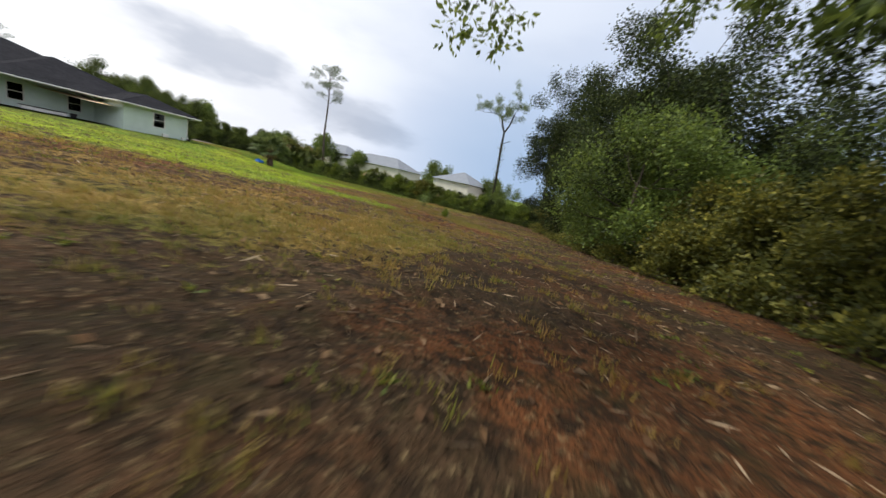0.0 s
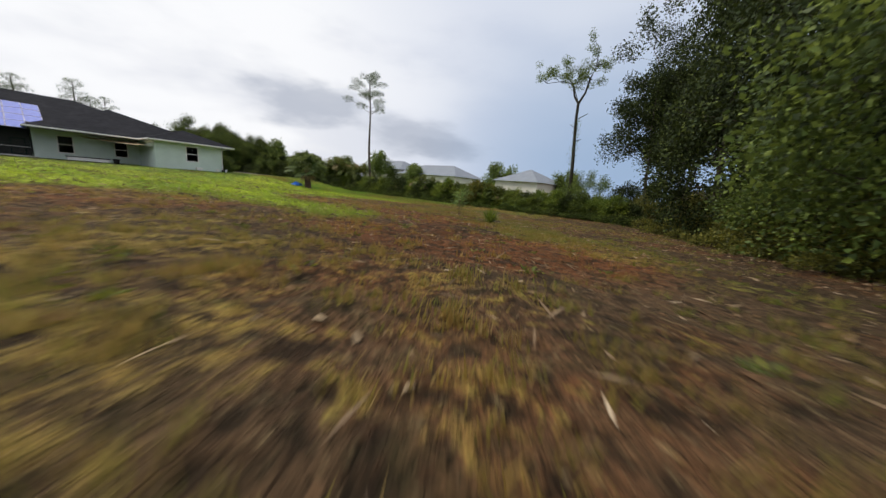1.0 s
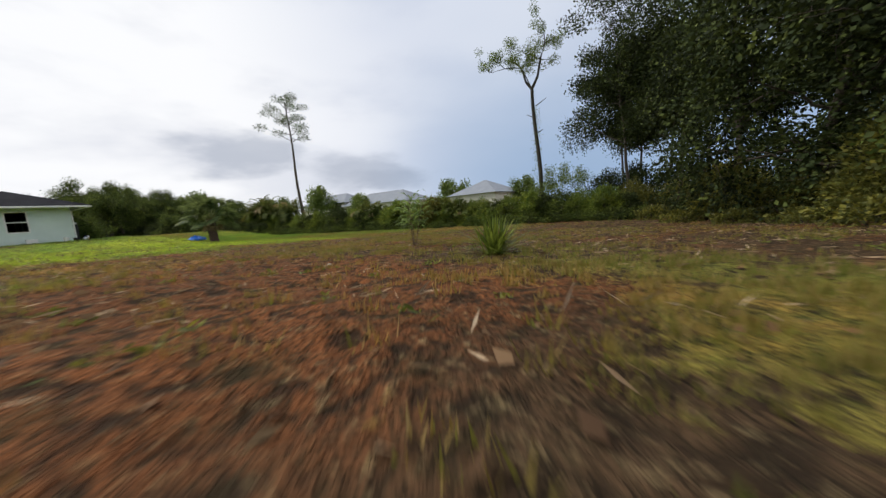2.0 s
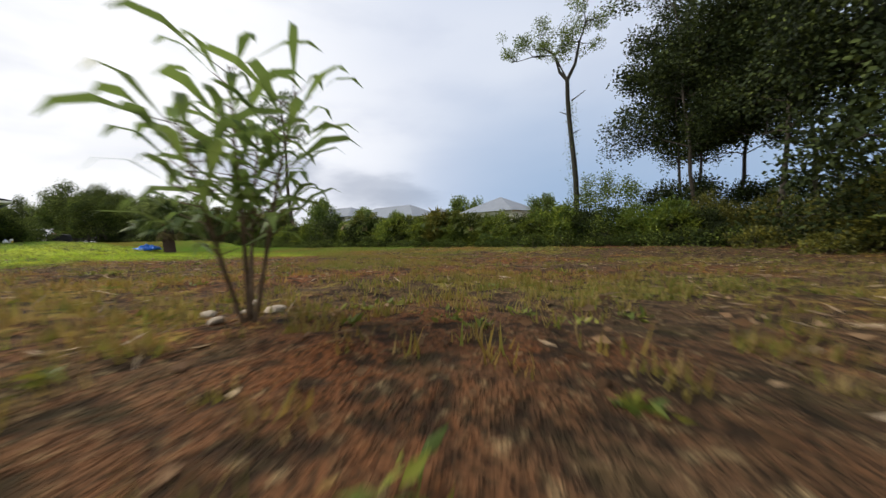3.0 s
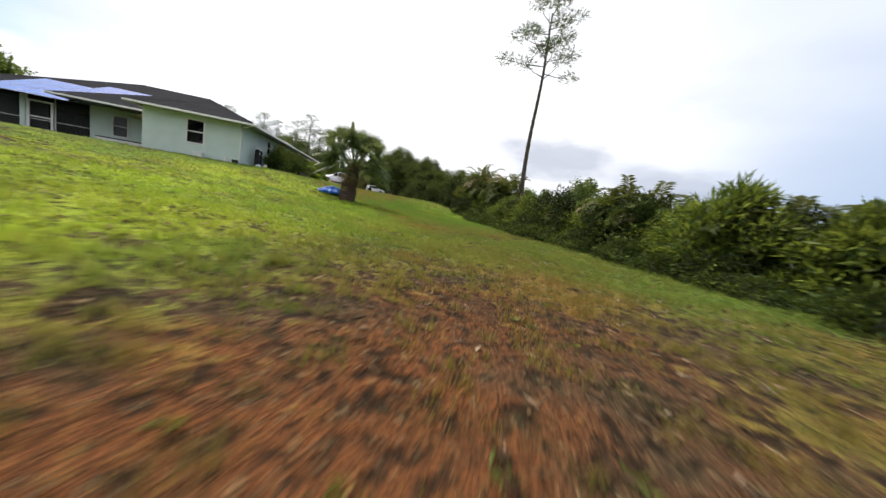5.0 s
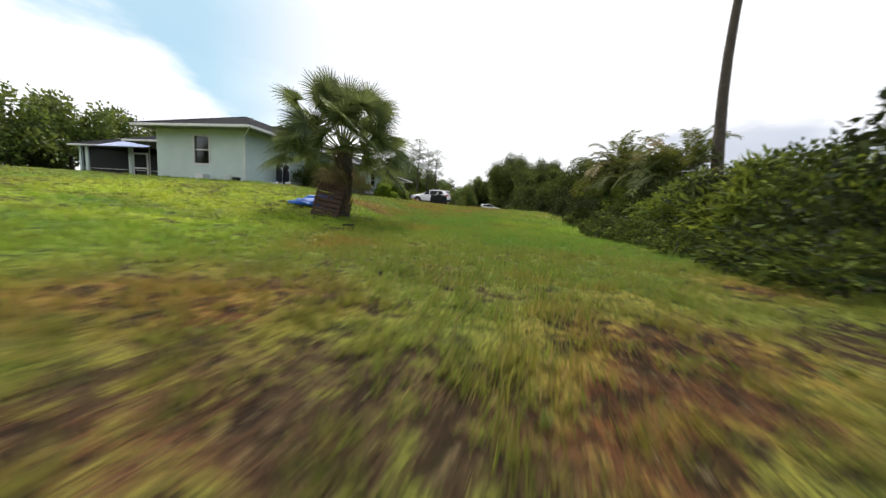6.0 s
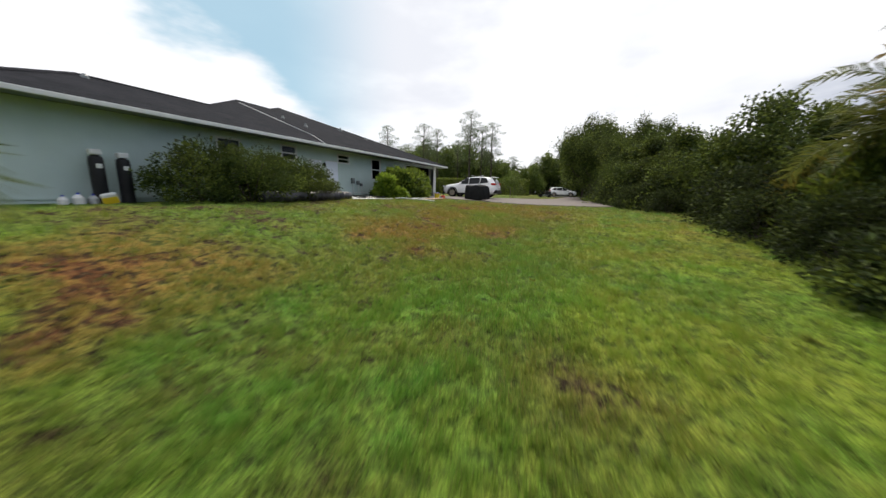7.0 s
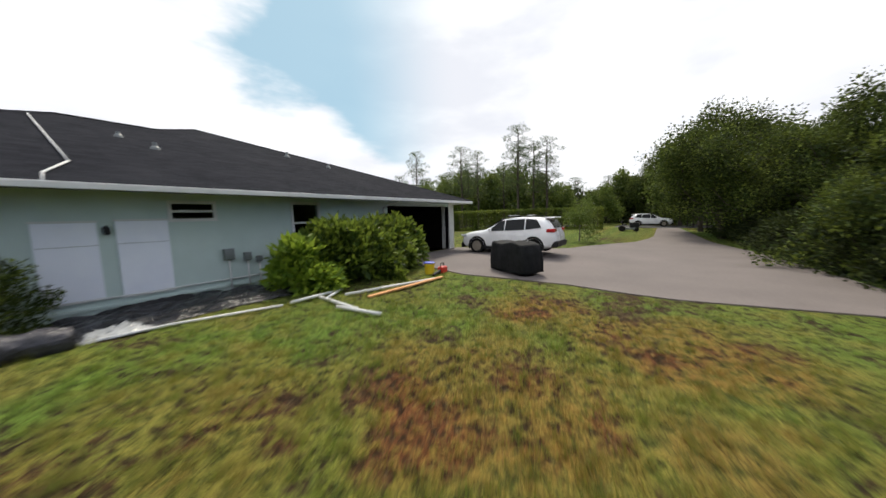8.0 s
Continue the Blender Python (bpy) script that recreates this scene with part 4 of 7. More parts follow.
def overhanging_oak(at):
    """A leaning oak at the wood's edge whose long limbs reach out low over the lawn."""
    rng = np.random.default_rng(77)
    ob = thing("overhanging_oak", at, "leaning oak with long drooping leafy limbs over the lawn", "tree")
    sh, tips = Shape(), []
    sh.tube([(0, 0, -0.2), (-0.2, 0.1, 1.6), (-0.3, 0.3, 3.4), (-0.2, 0.3, 5.2), (0.1, 0.2, 7.2)], [0.3, 0.24, 0.2, 0.16, 0.1], 9, cap=False)
    limbs = [[(-0.3, 0.3, 3.8), (-2.4, 0.4, 5.3), (-4.6, 0.2, 5.6), (-6.4, -0.3, 5.3)], [(-0.3, 0.3, 4.2), (-1.4, 1.6, 5.7), (-2.6, 2.4, 6.1), (-3.6, 2.8, 6.1)],
             [(-0.3, 0.3, 3.2), (-3.6, -3.0, 4.7), (-6.8, -3.9, 4.3), (-9.9, -3.4, 2.6)], [(0, 0.2, 4.6), (0.4, 2.0, 5.2), (0.2, 3.8, 5.2)], [(0.1, 0.2, 5.2), (-1.4, -1.2, 6.0), (-3.2, -2.2, 5.8)]]
    for line in limbs:
        sh.tube(line, [0.12 * (1 - 0.7 * i / 3) for i in range(len(line))], 6, cap=False)
        for a, b in zip(line[:-1], line[1:]):
            for f in (0.35, 0.6, 0.85):
                q = Vector(a).lerp(Vector(b), f)
                grow(rng, sh, tips, q, (rng.normal(0, 1), rng.normal(0, 1), rng.uniform(-0.2, 0.6)), rng.uniform(0.7, 1.3), 0.03, 2, wander=0.3, lift=-0.05, kids=2, sides=4)
    mesh_object("trunk", sh.v, sh.f, M["bark"], ob, shade=True)
    lp, lo = clump_points(rng, np.array([tuple(t) for t in tips]), 11, 0.16)
    leaf_mesh("crown", rng, lp, lo, 0.13, 0.3, M["leaf_oak"], ob)


overhanging_oak(ground_at(46.4, -16.2))
build_hedge()
build_side_trees()
build_woods()
pine("slash_pine", ground_at(0.7, 19.6), 101, 16.5, 0.31, 0.19, "tall slender slash pine with a sparse crown behind the hedge", lean=(-1.35, 0.2, 0), tufts=17, per=190)
water_oak(ground_at(29.7, 20.9))
broad_tree("young_tree", ground_at(32.2, 20.4), 145, 4.4, 2.4, 0.05, "slender young tree with layered light green leaves", "leaf_oak", "bark", bare=0.45, per_tip=12, leaf_len=0.12, puff=0.2, limbs=7)
far = pine("roadside_pine", ground_at(-65, -11.8), 105, 14, 0.62, 0.2, "tall pine beyond the front garden", "far pines", 42, per=110)
rows_of(far, [(-43.4, -18.2, 11.0), (-49.0, -14.3, 12.0), (-49.5, -11.9, 11.2), (-48.7, -5.6, 13.5), (-49.2, -3.7, 11.0), (-48.7, -1.9, 11.4), (-52, -9.0, 9.5), (-54, -16.0, 10.5), (-66, -1.6, 7.4), (-66, 3.0, 7.8)], np.random.default_rng(3), 0.95)


# ---- palms and young plants ----
def fan_frond(sh, rng, root, d, stalk, radius, segs=40):
    """A costapalmate leaf: a bent stalk and a folded fan of pointed segments with drooping tips."""
    d = Vector(d).normalized()
    side = d.cross(Vector((0, 0, 1)))
    side = side.normalized() if side.length > 0.05 else Vector((1, 0, 0))
    pts = [Vector(root)]
    for i in range(4):
        d = (d + Vector((0, 0, -0.05))).normalized()
        pts.append(pts[-1] + d * stalk / 4)
    d = (d + Vector((0, 0, -0.35))).normalized()
    side = (side - d * side.dot(d)).normalized()
    side = (Matrix.Rotation(rng.uniform(-1.15, 1.15), 3, d) @ side).normalized()
    hub, up = pts[-1], side.cross(d).normalized()
    out = []
    for k in range(segs):
        a = math.radians(-125 + 250 * k / (segs - 1))
        r = radius * (1.0 - 0.28 * abs(a) / 2.2) * rng.uniform(0.9, 1.08)
        e = (d * math.cos(a) + side * math.sin(a)).normalized()
        fold = up * (0.10 * math.cos(a)) - Vector((0, 0, 0.10))
        tilt = side * math.cos(a) - d * math.sin(a)
        m = hub + e * r * 0.5 + fold * r * 0.3
        q = hub + e * r * 0.8 + fold * r * 0.7 - Vector((0, 0, 0.05 * r))
        t = hub + e * r + fold * r - Vector((0, 0, rng.uniform(0.03, 0.20) * r))
        out.append(([hub, m, q, t], [0.006, 0.024 * radius, 0.015 * radius, 0.001], (tilt + up * (0.5 if k % 2 else -0.5)).normalized()))
    for pts2, widths, across in out:
        sh.strip(pts2, widths, across)
    return pts


def sabal_palm(at):
    rng = np.random.default_rng(31)
    ob = thing("cabbage_palm", at, "stout cabbage palm with fan fronds and rough trunk", "palm tree")
    tr, n = Shape(), 12
    pts = [Vector((0.03 * math.sin(i * 0.7), 0.02 * i * 0.3, -0.15 + 2.15 * i / n)) for i in range(n + 1)]
    tr.tube(pts, [0.31, 0.28, 0.25, 0.24, 0.24, 0.24, 0.25, 0.26, 0.27, 0.28, 0.27, 0.24, 0.16], 12)
    mesh_object("trunk", tr.v, tr.f, M["bark"], ob, "rough grey-brown trunk", shade=True)
    boots = Shape()
    for ring in range(15):
        z = 0.12 + ring * 0.13
        r = 0.24 + 0.03 * math.sin(ring)
        for k in range(6):
            a = k * math.pi / 3 + ring * 0.52 + rng.uniform(-0.1, 0.1)
            o, t = Vector((math.cos(a), math.sin(a), 0)), Vector((-math.sin(a), math.cos(a), 0))
            ln = rng.uniform(0.14, 0.30)
            boots.strip([o * r + Vector((0, 0, z - 0.06)), o * (r + 0.05) + Vector((0, 0, z + ln * 0.4)), o * (r + 0.10) + Vector((0, 0, z + ln))],
                        [0.075, 0.05, 0.022], (t + o * 0.1).normalized())
            b = len(boots.v)
            boots.strip([o * (r - 0.02) + Vector((0, 0, z - 0.06)) + t * 0.03, o * (r + 0.085) + Vector((0, 0, z + ln)) + t * 0.02], [0.03, 0.015], o)
    mesh_object("boot_layer", boots.v, boots.f, M["palm_boot"], ob, "split brown leaf bases")
    stalks = Shape()
    for k in range(54):
        f = k / 53
        a = k * 2.39996 + rng.uniform(-0.2, 0.2)
        el = math.radians(88 - 92 * f ** 0.9 + rng.uniform(-8, 8))
        d = Vector((math.cos(a) * math.cos(el), math.sin(a) * math.cos(el), math.sin(el)))
        sh = Shape()
        line = fan_frond(sh, rng, Vector((0, 0, 1.96 + 0.08 * (1 - f))), d, rng.uniform(0.85, 1.75) + 0.35 * f, rng.uniform(0.74, 0.98), 46)
        stalks.tube(line, [0.03, 0.024, 0.018, 0.014, 0.011], 4, cap=False)
        mesh_object("frond", sh.v, sh.f, M["palm_leaf"], ob)
    for k in range(7):
        a = k * 0.92 + 0.3
        sh = Shape()
        line = fan_frond(sh, rng, Vector((0.1 * math.cos(a), 0.1 * math.sin(a), 1.8)), (math.cos(a) * 0.8, math.sin(a) * 0.8, -0.75), rng.uniform(0.55, 0.75), rng.uniform(0.5, 0.65), 22)
        stalks.tube(line, [0.028, 0.022, 0.016, 0.012, 0.010], 4, cap=False)
        mesh_object("frond", sh.v, sh.f, M["palm_dry"], ob, "dead drooping frond")
    mesh_object("leaf_stalk", stalks.v, stalks.f, M["palm_stalk"], ob)
    return ob


def feather_frond(sh, stem, rng, root, d, length, leaflets=34, sag=0.24):
    """An arching pinnate leaf: a midrib and two rows of narrow leaflets."""
    d = Vector(d).normalized()
    side = d.cross(Vector((0, 0, 1)))
    side = side.normalized() if side.length > 0.05 else Vector((1, 0, 0))
    pts, n = [Vector(root)], 10
    for i in range(n):
        d = (d + Vector((0, 0, -sag * (0.3 + i / n)))).normalized()
        pts.append(pts[-1] + d * length / n)
    stem.tube(pts, [0.02 * (1 - 0.8 * i / n) for i in range(n + 1)], 4, cap=False)
    for k in range(leaflets):
        f = 0.18 + 0.82 * k / leaflets
        i = min(int(f * n), n - 1)
        p = pts[i].lerp(pts[i + 1], f * n - i)
        e = (pts[i + 1] - pts[i]).normalized()
        for s in (-1, 1):
            w = (e * 0.6 + side * s + Vector((0, 0, 0.25 + rng.uniform(-0.2, 0.2)))).normalized()
            ln = length * 0.26 * (1 - 0.55 * abs(f - 0.5)) * rng.uniform(0.8, 1.15)
            sh.strip([p, p + w * ln * 0.5, p + w * ln - Vector((0, 0, ln * 0.25))], [0.008, 0.028, 0.003], e)


def areca(at, seed, height, label, group=""):
    rng = np.random.default_rng(seed)
    ob = thing("areca_palm", at, label, "palm tree", group)
    cane, sh, stem = Shape(), Shape(), Shape()
    for c in range(7):
        a = c * 2.4
        foot = Vector((math.cos(a), math.sin(a), 0)) * rng.uniform(0.15, 0.5)
        top = foot * 2.2 + Vector((0, 0, height * rng.uniform(0.35, 0.62)))
        cane.tube([foot - Vector((0, 0, 0.1)), foot.lerp(top, 0.5), top], [0.05, 0.045, 0.035], 6)
        for k in range(9):
            b = k * 2.4 + c
            el = math.radians(rng.uniform(15, 80))
            d = Vector((math.cos(b) * math.cos(el), math.sin(b) * math.cos(el), math.sin(el)))
            dry = Shape()
            feather_frond(dry if k == 8 else sh, stem, rng, top, d, height * rng.uniform(0.36, 0.5), 30)
            if k == 8:
                mesh_object("dry_frond", dry.v, dry.f, M["palm_dry"], ob, "dead brown frond")
    mesh_object("cane", cane.v, cane.f, M["palm_stalk"], ob)
    mesh_object("leaf_stalk", stem.v, stem.f, M["palm_stalk"], ob)
    mesh_object("crown", sh.v, sh.f, M["areca_leaf"], ob, "arching olive and golden fronds")
    return ob


M["palm_boot"] = surface("palm_boots", (0.07, 0.048, 0.032), (0.24, 0.165, 0.105), 5, 0.95, relief=0.9, fine=40, stain=0.5)
M["palm_stalk"] = surface("palm_stalks", (0.12, 0.15, 0.04), (0.20, 0.21, 0.07), 5, 0.6)
M["areca_leaf"] = foliage("areca_leaves", (0.018, 0.032, 0.009), (0.058, 0.088, 0.020), (0.20, 0.20, 0.04), rough=0.75)
M["sapling_leaf"] = foliage("sapling_leaves", (0.06, 0.10, 0.03), (0.12, 0.20, 0.05), (0.26, 0.35, 0.09))

sabal_palm(ground_at(3.89, 7.32, 0.0))
areca_first = areca(ground_at(-6.3, 18.6), 41, 5.0, "tall areca palm clump with brown and green arching fronds", "areca palms in the hedge")
copies(areca_first, [(-3.9, 18.8), (-1.5, 19.0), (-8.6, 19.2)], np.random.default_rng(2), 0.8, 0.92)
areca_low = areca(ground_at(12.5, 18.6), 42, 3.4, "areca palm with yellowing fronds growing in the hedge", "areca palms in the hedge")
copies(areca_low, [(17.5, 18.4), (19.2, 18.7), (21.0, 18.4), (22.8, 18.6), (15.0, 18.8), (25.0, 18.5), (8.8, 19.0), (27.4, 18.8)], np.random.default_rng(4), 0.66, 0.82)


def sapling(at):
    rng = np.random.default_rng(17)
    ob = thing("sapling", at, "young sapling with long narrow green leaves on thin stems", "sapling")
    stem, sh = Shape(), Shape()
    for s, (dx, dy, h) in enumerate(((0.0, 0.0, 1.18), (0.06, 0.03, 1.05), (-0.05, 0.05, 0.95), (0.03, -0.06, 0.85))):
        pts = [Vector((dx * i / 5 * 4.2 + 0.015 * math.sin(i + s), dy * i / 5 * 4.2, -0.05 + h * i / 5)) for i in range(6)]
        stem.tube(pts, [0.011, 0.010, 0.009, 0.007, 0.005, 0.003], 5)
        for k in range(38):
            f = 0.42 + 0.58 * k / 38
            i = min(int(f * 5), 4)
            p = pts[i].lerp(pts[i + 1], f * 5 - i)
            a = k * 2.4 + s
            d = Vector((math.cos(a), math.sin(a), rng.uniform(0.2, 1.0))).normalized()
            ln = rng.uniform(0.17, 0.34)
            t = d.cross(Vector((0, 0, 1))).normalized()
            twig = p + d * 0.10
            stem.tube([p, twig], [0.003, 0.002], 3, cap=False)
            sh.strip([twig, twig + d * ln * 0.45 + Vector((0, 0, 0.02)), twig + d * ln * 0.8 - Vector((0, 0, 0.02)), twig + d * ln - Vector((0, 0, 0.09))], [0.004, 0.021, 0.016, 0.001], (t + Vector(rng.normal(0, 0.3, 3))).normalized())
    mesh_object("stem", stem.v, stem.f, M["palm_boot"], ob)
    mesh_object("foliage", sh.v, sh.f, M["sapling_leaf"], ob)


def spiky_plant(at):
    rng = np.random.default_rng(18)
    ob = thing("young_palmetto", at, "small bushy palmetto with dark spiky leaves on bare soil", "plant")
    sh = Shape()
    for k in range(260):
        a, el = rng.uniform(0, 6.28), math.radians(rng.uniform(8, 88))
        d = Vector((math.cos(a) * math.cos(el), math.sin(a) * math.cos(el), math.sin(el)))
        ln = rng.uniform(0.35, 0.72)
        p = Vector((rng.normal(0, 0.05), rng.normal(0, 0.05), 0.0))
        t = d.cross(Vector((0, 0, 1))).normalized()
        sh.strip([p, p + d * ln * 0.6, p + d * ln - Vector((0, 0, 0.04))], [0.006, 0.011, 0.001], t)
    mesh_object("foliage", sh.v, sh.f, M["leaf_hedge"], ob)


sapling(ground_at(31.5, -1.5, 0.0))
spiky_plant(ground_at(34.0, -3.2, 0.0))


# ---- shrubs along the house ----
def build_side_shrubs():
    rng = np.random.default_rng(77)
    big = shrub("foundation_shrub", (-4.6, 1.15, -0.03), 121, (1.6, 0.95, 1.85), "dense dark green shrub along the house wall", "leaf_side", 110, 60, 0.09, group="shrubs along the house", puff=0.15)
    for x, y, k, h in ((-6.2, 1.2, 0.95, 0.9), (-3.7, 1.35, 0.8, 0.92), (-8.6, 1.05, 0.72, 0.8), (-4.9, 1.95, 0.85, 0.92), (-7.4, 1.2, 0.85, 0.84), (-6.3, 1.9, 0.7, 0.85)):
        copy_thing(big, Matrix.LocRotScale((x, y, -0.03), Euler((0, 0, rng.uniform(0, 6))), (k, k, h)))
    br = shrub("foundation_shrub", (-14.5, 1.6, -0.03), 122, (1.15, 0.95, 1.62), "leafy green croton shrub beside the garage", "leaf_croton", 130, 60, 0.24, ratio=0.20, group="shrubs by the garage", puff=0.15)
    for x, y, k, h in ((-16.1, 1.6, 1.0, 1.0), (-17.3, 1.35, 0.9, 1.04), (-15.3, 1.9, 0.9, 0.95)):
        copy_thing(br, Matrix.LocRotScale((x, y, -0.03), Euler((0, 0, rng.uniform(0, 6))), (k, k, h)))
    lit = shrub("foundation_shrub", (-13.35, 1.75, -0.03), 123, (0.55, 0.5, 1.35), "croton shrub with bright yellow-green young leaves", "leaf_bright", 46, 40, 0.24, ratio=0.22, group="shrubs by the garage", puff=0.22)
    copy_thing(lit, Matrix.LocRotScale((-13.6, 2.3, -0.03), Euler((0, 0, 2.0)), (0.9, 0.9, 0.5)))


build_side_shrubs()


# ---- yard things ----
M["black_plastic"] = surface("black_plastic", (0.012, 0.012, 0.014), (0.024, 0.024, 0.027), 4, 0.5, relief=0.3, spec=0.25)
M["black_sheet"] = surface("shiny_black_sheet", (0.010, 0.010, 0.012), (0.030, 0.030, 0.034), 7, 0.28, relief=0.9, depth=0.03, fine=13, spec=0.5)
M["black_fabric"] = surface("black_fabric", (0.008, 0.009, 0.010), (0.022, 0.023, 0.025), 5, 0.8, relief=0.8, depth=0.03, fine=16, spec=0.15)
M["grey_film"] = surface("grey_plastic_film", (0.022, 0.021, 0.027), (0.06, 0.058, 0.075), 9, 0.42, relief=1.0, depth=0.04, fine=11, stain=0.5)
M["clear_film"] = surface("clear_film", (0.26, 0.27, 0.28), (0.46, 0.48, 0.49), 6, 0.3, relief=0.5, depth=0.02, fine=20)
M["tarp"] = surface("blue_tarp", (0.010, 0.13, 0.62), (0.018, 0.19, 0.78), 5, 0.45, relief=0.4, fine=70, stain=0.15)
M["pallet_wood"] = surface("weathered_pallet_wood", (0.055, 0.032, 0.024), (0.12, 0.072, 0.05), 6, 0.9, relief=0.7, fine=45, stain=0.5)
M["pvc"] = surface("white_pvc", (0.66, 0.67, 0.66), (0.78, 0.78, 0.77), 3, 0.4, relief=0.05)
M["board"] = surface("white_board", (0.80, 0.83, 0.93), (0.86, 0.89, 0.97), 2, 0.6, relief=0.1, stain=0.06)
M["yellow"] = surface("yellow_plastic", (0.72, 0.50, 0.02), (0.80, 0.58, 0.03), 5, 0.4, relief=0.05, stain=0.1)
M["blue_lid"] = surface("blue_plastic", (0.03, 0.05, 0.42), (0.05, 0.08, 0.5), 5, 0.4, relief=0.05)
M["red"] = surface("red_plastic", (0.55, 0.03, 0.02), (0.65, 0.05, 0.03), 5, 0.4, relief=0.05)
M["orange_wood"] = surface("fresh_timber", (0.55, 0.25, 0.09), (0.66, 0.36, 0.15), 7, 0.8, relief=0.3)
M["sail"] = surface("sail_cloth", (0.62, 0.47, 0.30), (0.72, 0.58, 0.40), 1.5, 0.9, relief=0.3, fine=150)
M["grey_box"] = surface("grey_enamel", (0.15, 0.17, 0.17), (0.22, 0.24, 0.24), 5, 0.5, relief=0.1)
M["solar"] = surface("solar_glass", (0.08, 0.11, 0.46), (0.12, 0.16, 0.56), 4, 0.10, relief=0.0, stain=0.04, spec=0.5, coat=0.35)
M["solar_rim"] = surface("anodised_rim", (0.26, 0.25, 0.34), (0.34, 0.33, 0.42), 5, 0.4, metal=0.3, relief=0.05)
M["alu"] = surface("aluminium", (0.55, 0.56, 0.58), (0.65, 0.66, 0.68), 5, 0.35, metal=0.9, relief=0.05)


def lathe(bm, profile, steps=18, at=(0, 0, 0)):
    """A turned body from (radius, height) pairs."""
    rings = []
    for r, z in profile:
        rings.append([bm.verts.new((at[0] + r * math.cos(2 * math.pi * k / steps), at[1] + r * math.sin(2 * math.pi * k / steps), at[2] + z)) for k in range(steps)])
    for a, b in zip(rings, rings[1:]):
        for k in range(steps):
            bm.faces.new((a[k], a[(k + 1) % steps], b[(k + 1) % steps], b[k]))
    bm.faces.new(rings[-1])
    bm.faces.new(rings[0][::-1])
    return bm


def crumpled(name, at, size, seed, material, label, category, height=0.4, res=26, turn=0.0, rim=0.02, rough=0.5):
    """A heaped sheet with folds, lying on the ground."""
    ob_verts, faces = [], []
    for j in range(res + 1):
        for i in range(res + 1):
            u, v = i / res * 2 - 1, j / res * 2 - 1
            edge = 1 + 0.12 * noise.noise(Vector((u * 2.1 + seed, v * 2.3, 0.5)))
            r = max(abs(u), abs(v))
            dome = (1 - r ** 3) * height * (0.7 + 0.6 * noise.noise(Vector((u * 1.3, v * 1.3, seed))))
            fold = noise.noise(Vector((u * 5 + seed, v * 5, 1.0))) * height * rough * (1 - r * 0.6) + abs(noise.noise(Vector((u * 11, v * 9, seed)))) * height * 0.25 * rough
            ob_verts.append((u * size[0] * edge, v * size[1] * edge, max(rim, dome + fold)))
    w = res + 1
    for j in range(res):
        for i in range(res):
            faces.append((j * w + i, j * w + i + 1, (j + 1) * w + i + 1, (j + 1) * w + i))
    ob = mesh_object(name, ob_verts, faces, M[material], shade=True)
    mod = ob.modifiers.new("thickness", "SOLIDIFY")
    mod.thickness = 0.006
    ob.matrix_basis = pose(*at, 0, 0, turn)
    return tagged(ob, label, category)


def pallet(at, turn, tilt, label):
    ob = thing("pallet", at, label, "pallet")
    ob.matrix_basis = pose(*at, tilt, 0, turn)
    for k in range(7):
        part("board", box_bm(((-0.40, -0.012, 0.02 + 0.155 * k), (0.40, 0.010, 0.145 + 0.155 * k)), bevel=0.004), M["pallet_wood"], ob)
    for x in (-0.38, -0.03, 0.32):
        part("runner", box_bm(((x, 0.010, 0.02), (x + 0.06, 0.10, 1.08)), bevel=0.004), M["pallet_wood"], ob)
    for k in range(3):
        part("board", box_bm(((-0.40, 0.10, 0.06 + 0.42 * k), (0.40, 0.12, 0.17 + 0.42 * k)), bevel=0.004), M["pallet_wood"], ob)
    return ob


leaning = pallet((4.60, 7.14, ground_level(4.60, 7.14) - 0.02), 0, 0, "worn brown wooden pallet leaning beside the palm trunk")
leaning.matrix_basis = pose(4.60, 7.14, ground_level(4.60, 7.14) - 0.02, 0, 0, 108) @ pose(0, 0, 0, -17, 9, 0)
crumpled("tarp", (3.42, 6.2, ground_level(3.42, 6.2)), (0.95, 0.42), 3.0, "tarp", "bright blue crumpled tarpaulin heaped on the grass behind the palm", "tarp", 0.40, turn=121)


def plank(at, to, w, t, material, name, label, category, group=""):
    a, b = Vector(at), Vector(to)
    bm = box_bm(((0, -w / 2, 0), ((b - a).length, w / 2, t)), bevel=min(w, t) * 0.15)
    me = bpy.data.meshes.new(name)
    bm.to_mesh(me)
    bm.free()
    me.materials.append(M[material])
    ob = new(name, me)
    ob.matrix_basis = Matrix.Translation(a) @ (b - a).to_track_quat("X", "Z").to_matrix().to_4x4()
    return tagged(ob, label, category, group)


def pipe(pts, r, material, name, label, category, group="", parent=None):
    sh = Shape()
    sh.tube(pts, [r] * len(pts), 10)
    ob = mesh_object(name, sh.v, sh.f, M[material], parent, label if parent else "", shade=True)
    return ob if parent else tagged(ob, label, category, group)


def g(x, y, dz=0.0):
    return Vector((x, y, ground_level(x, y) + dz))


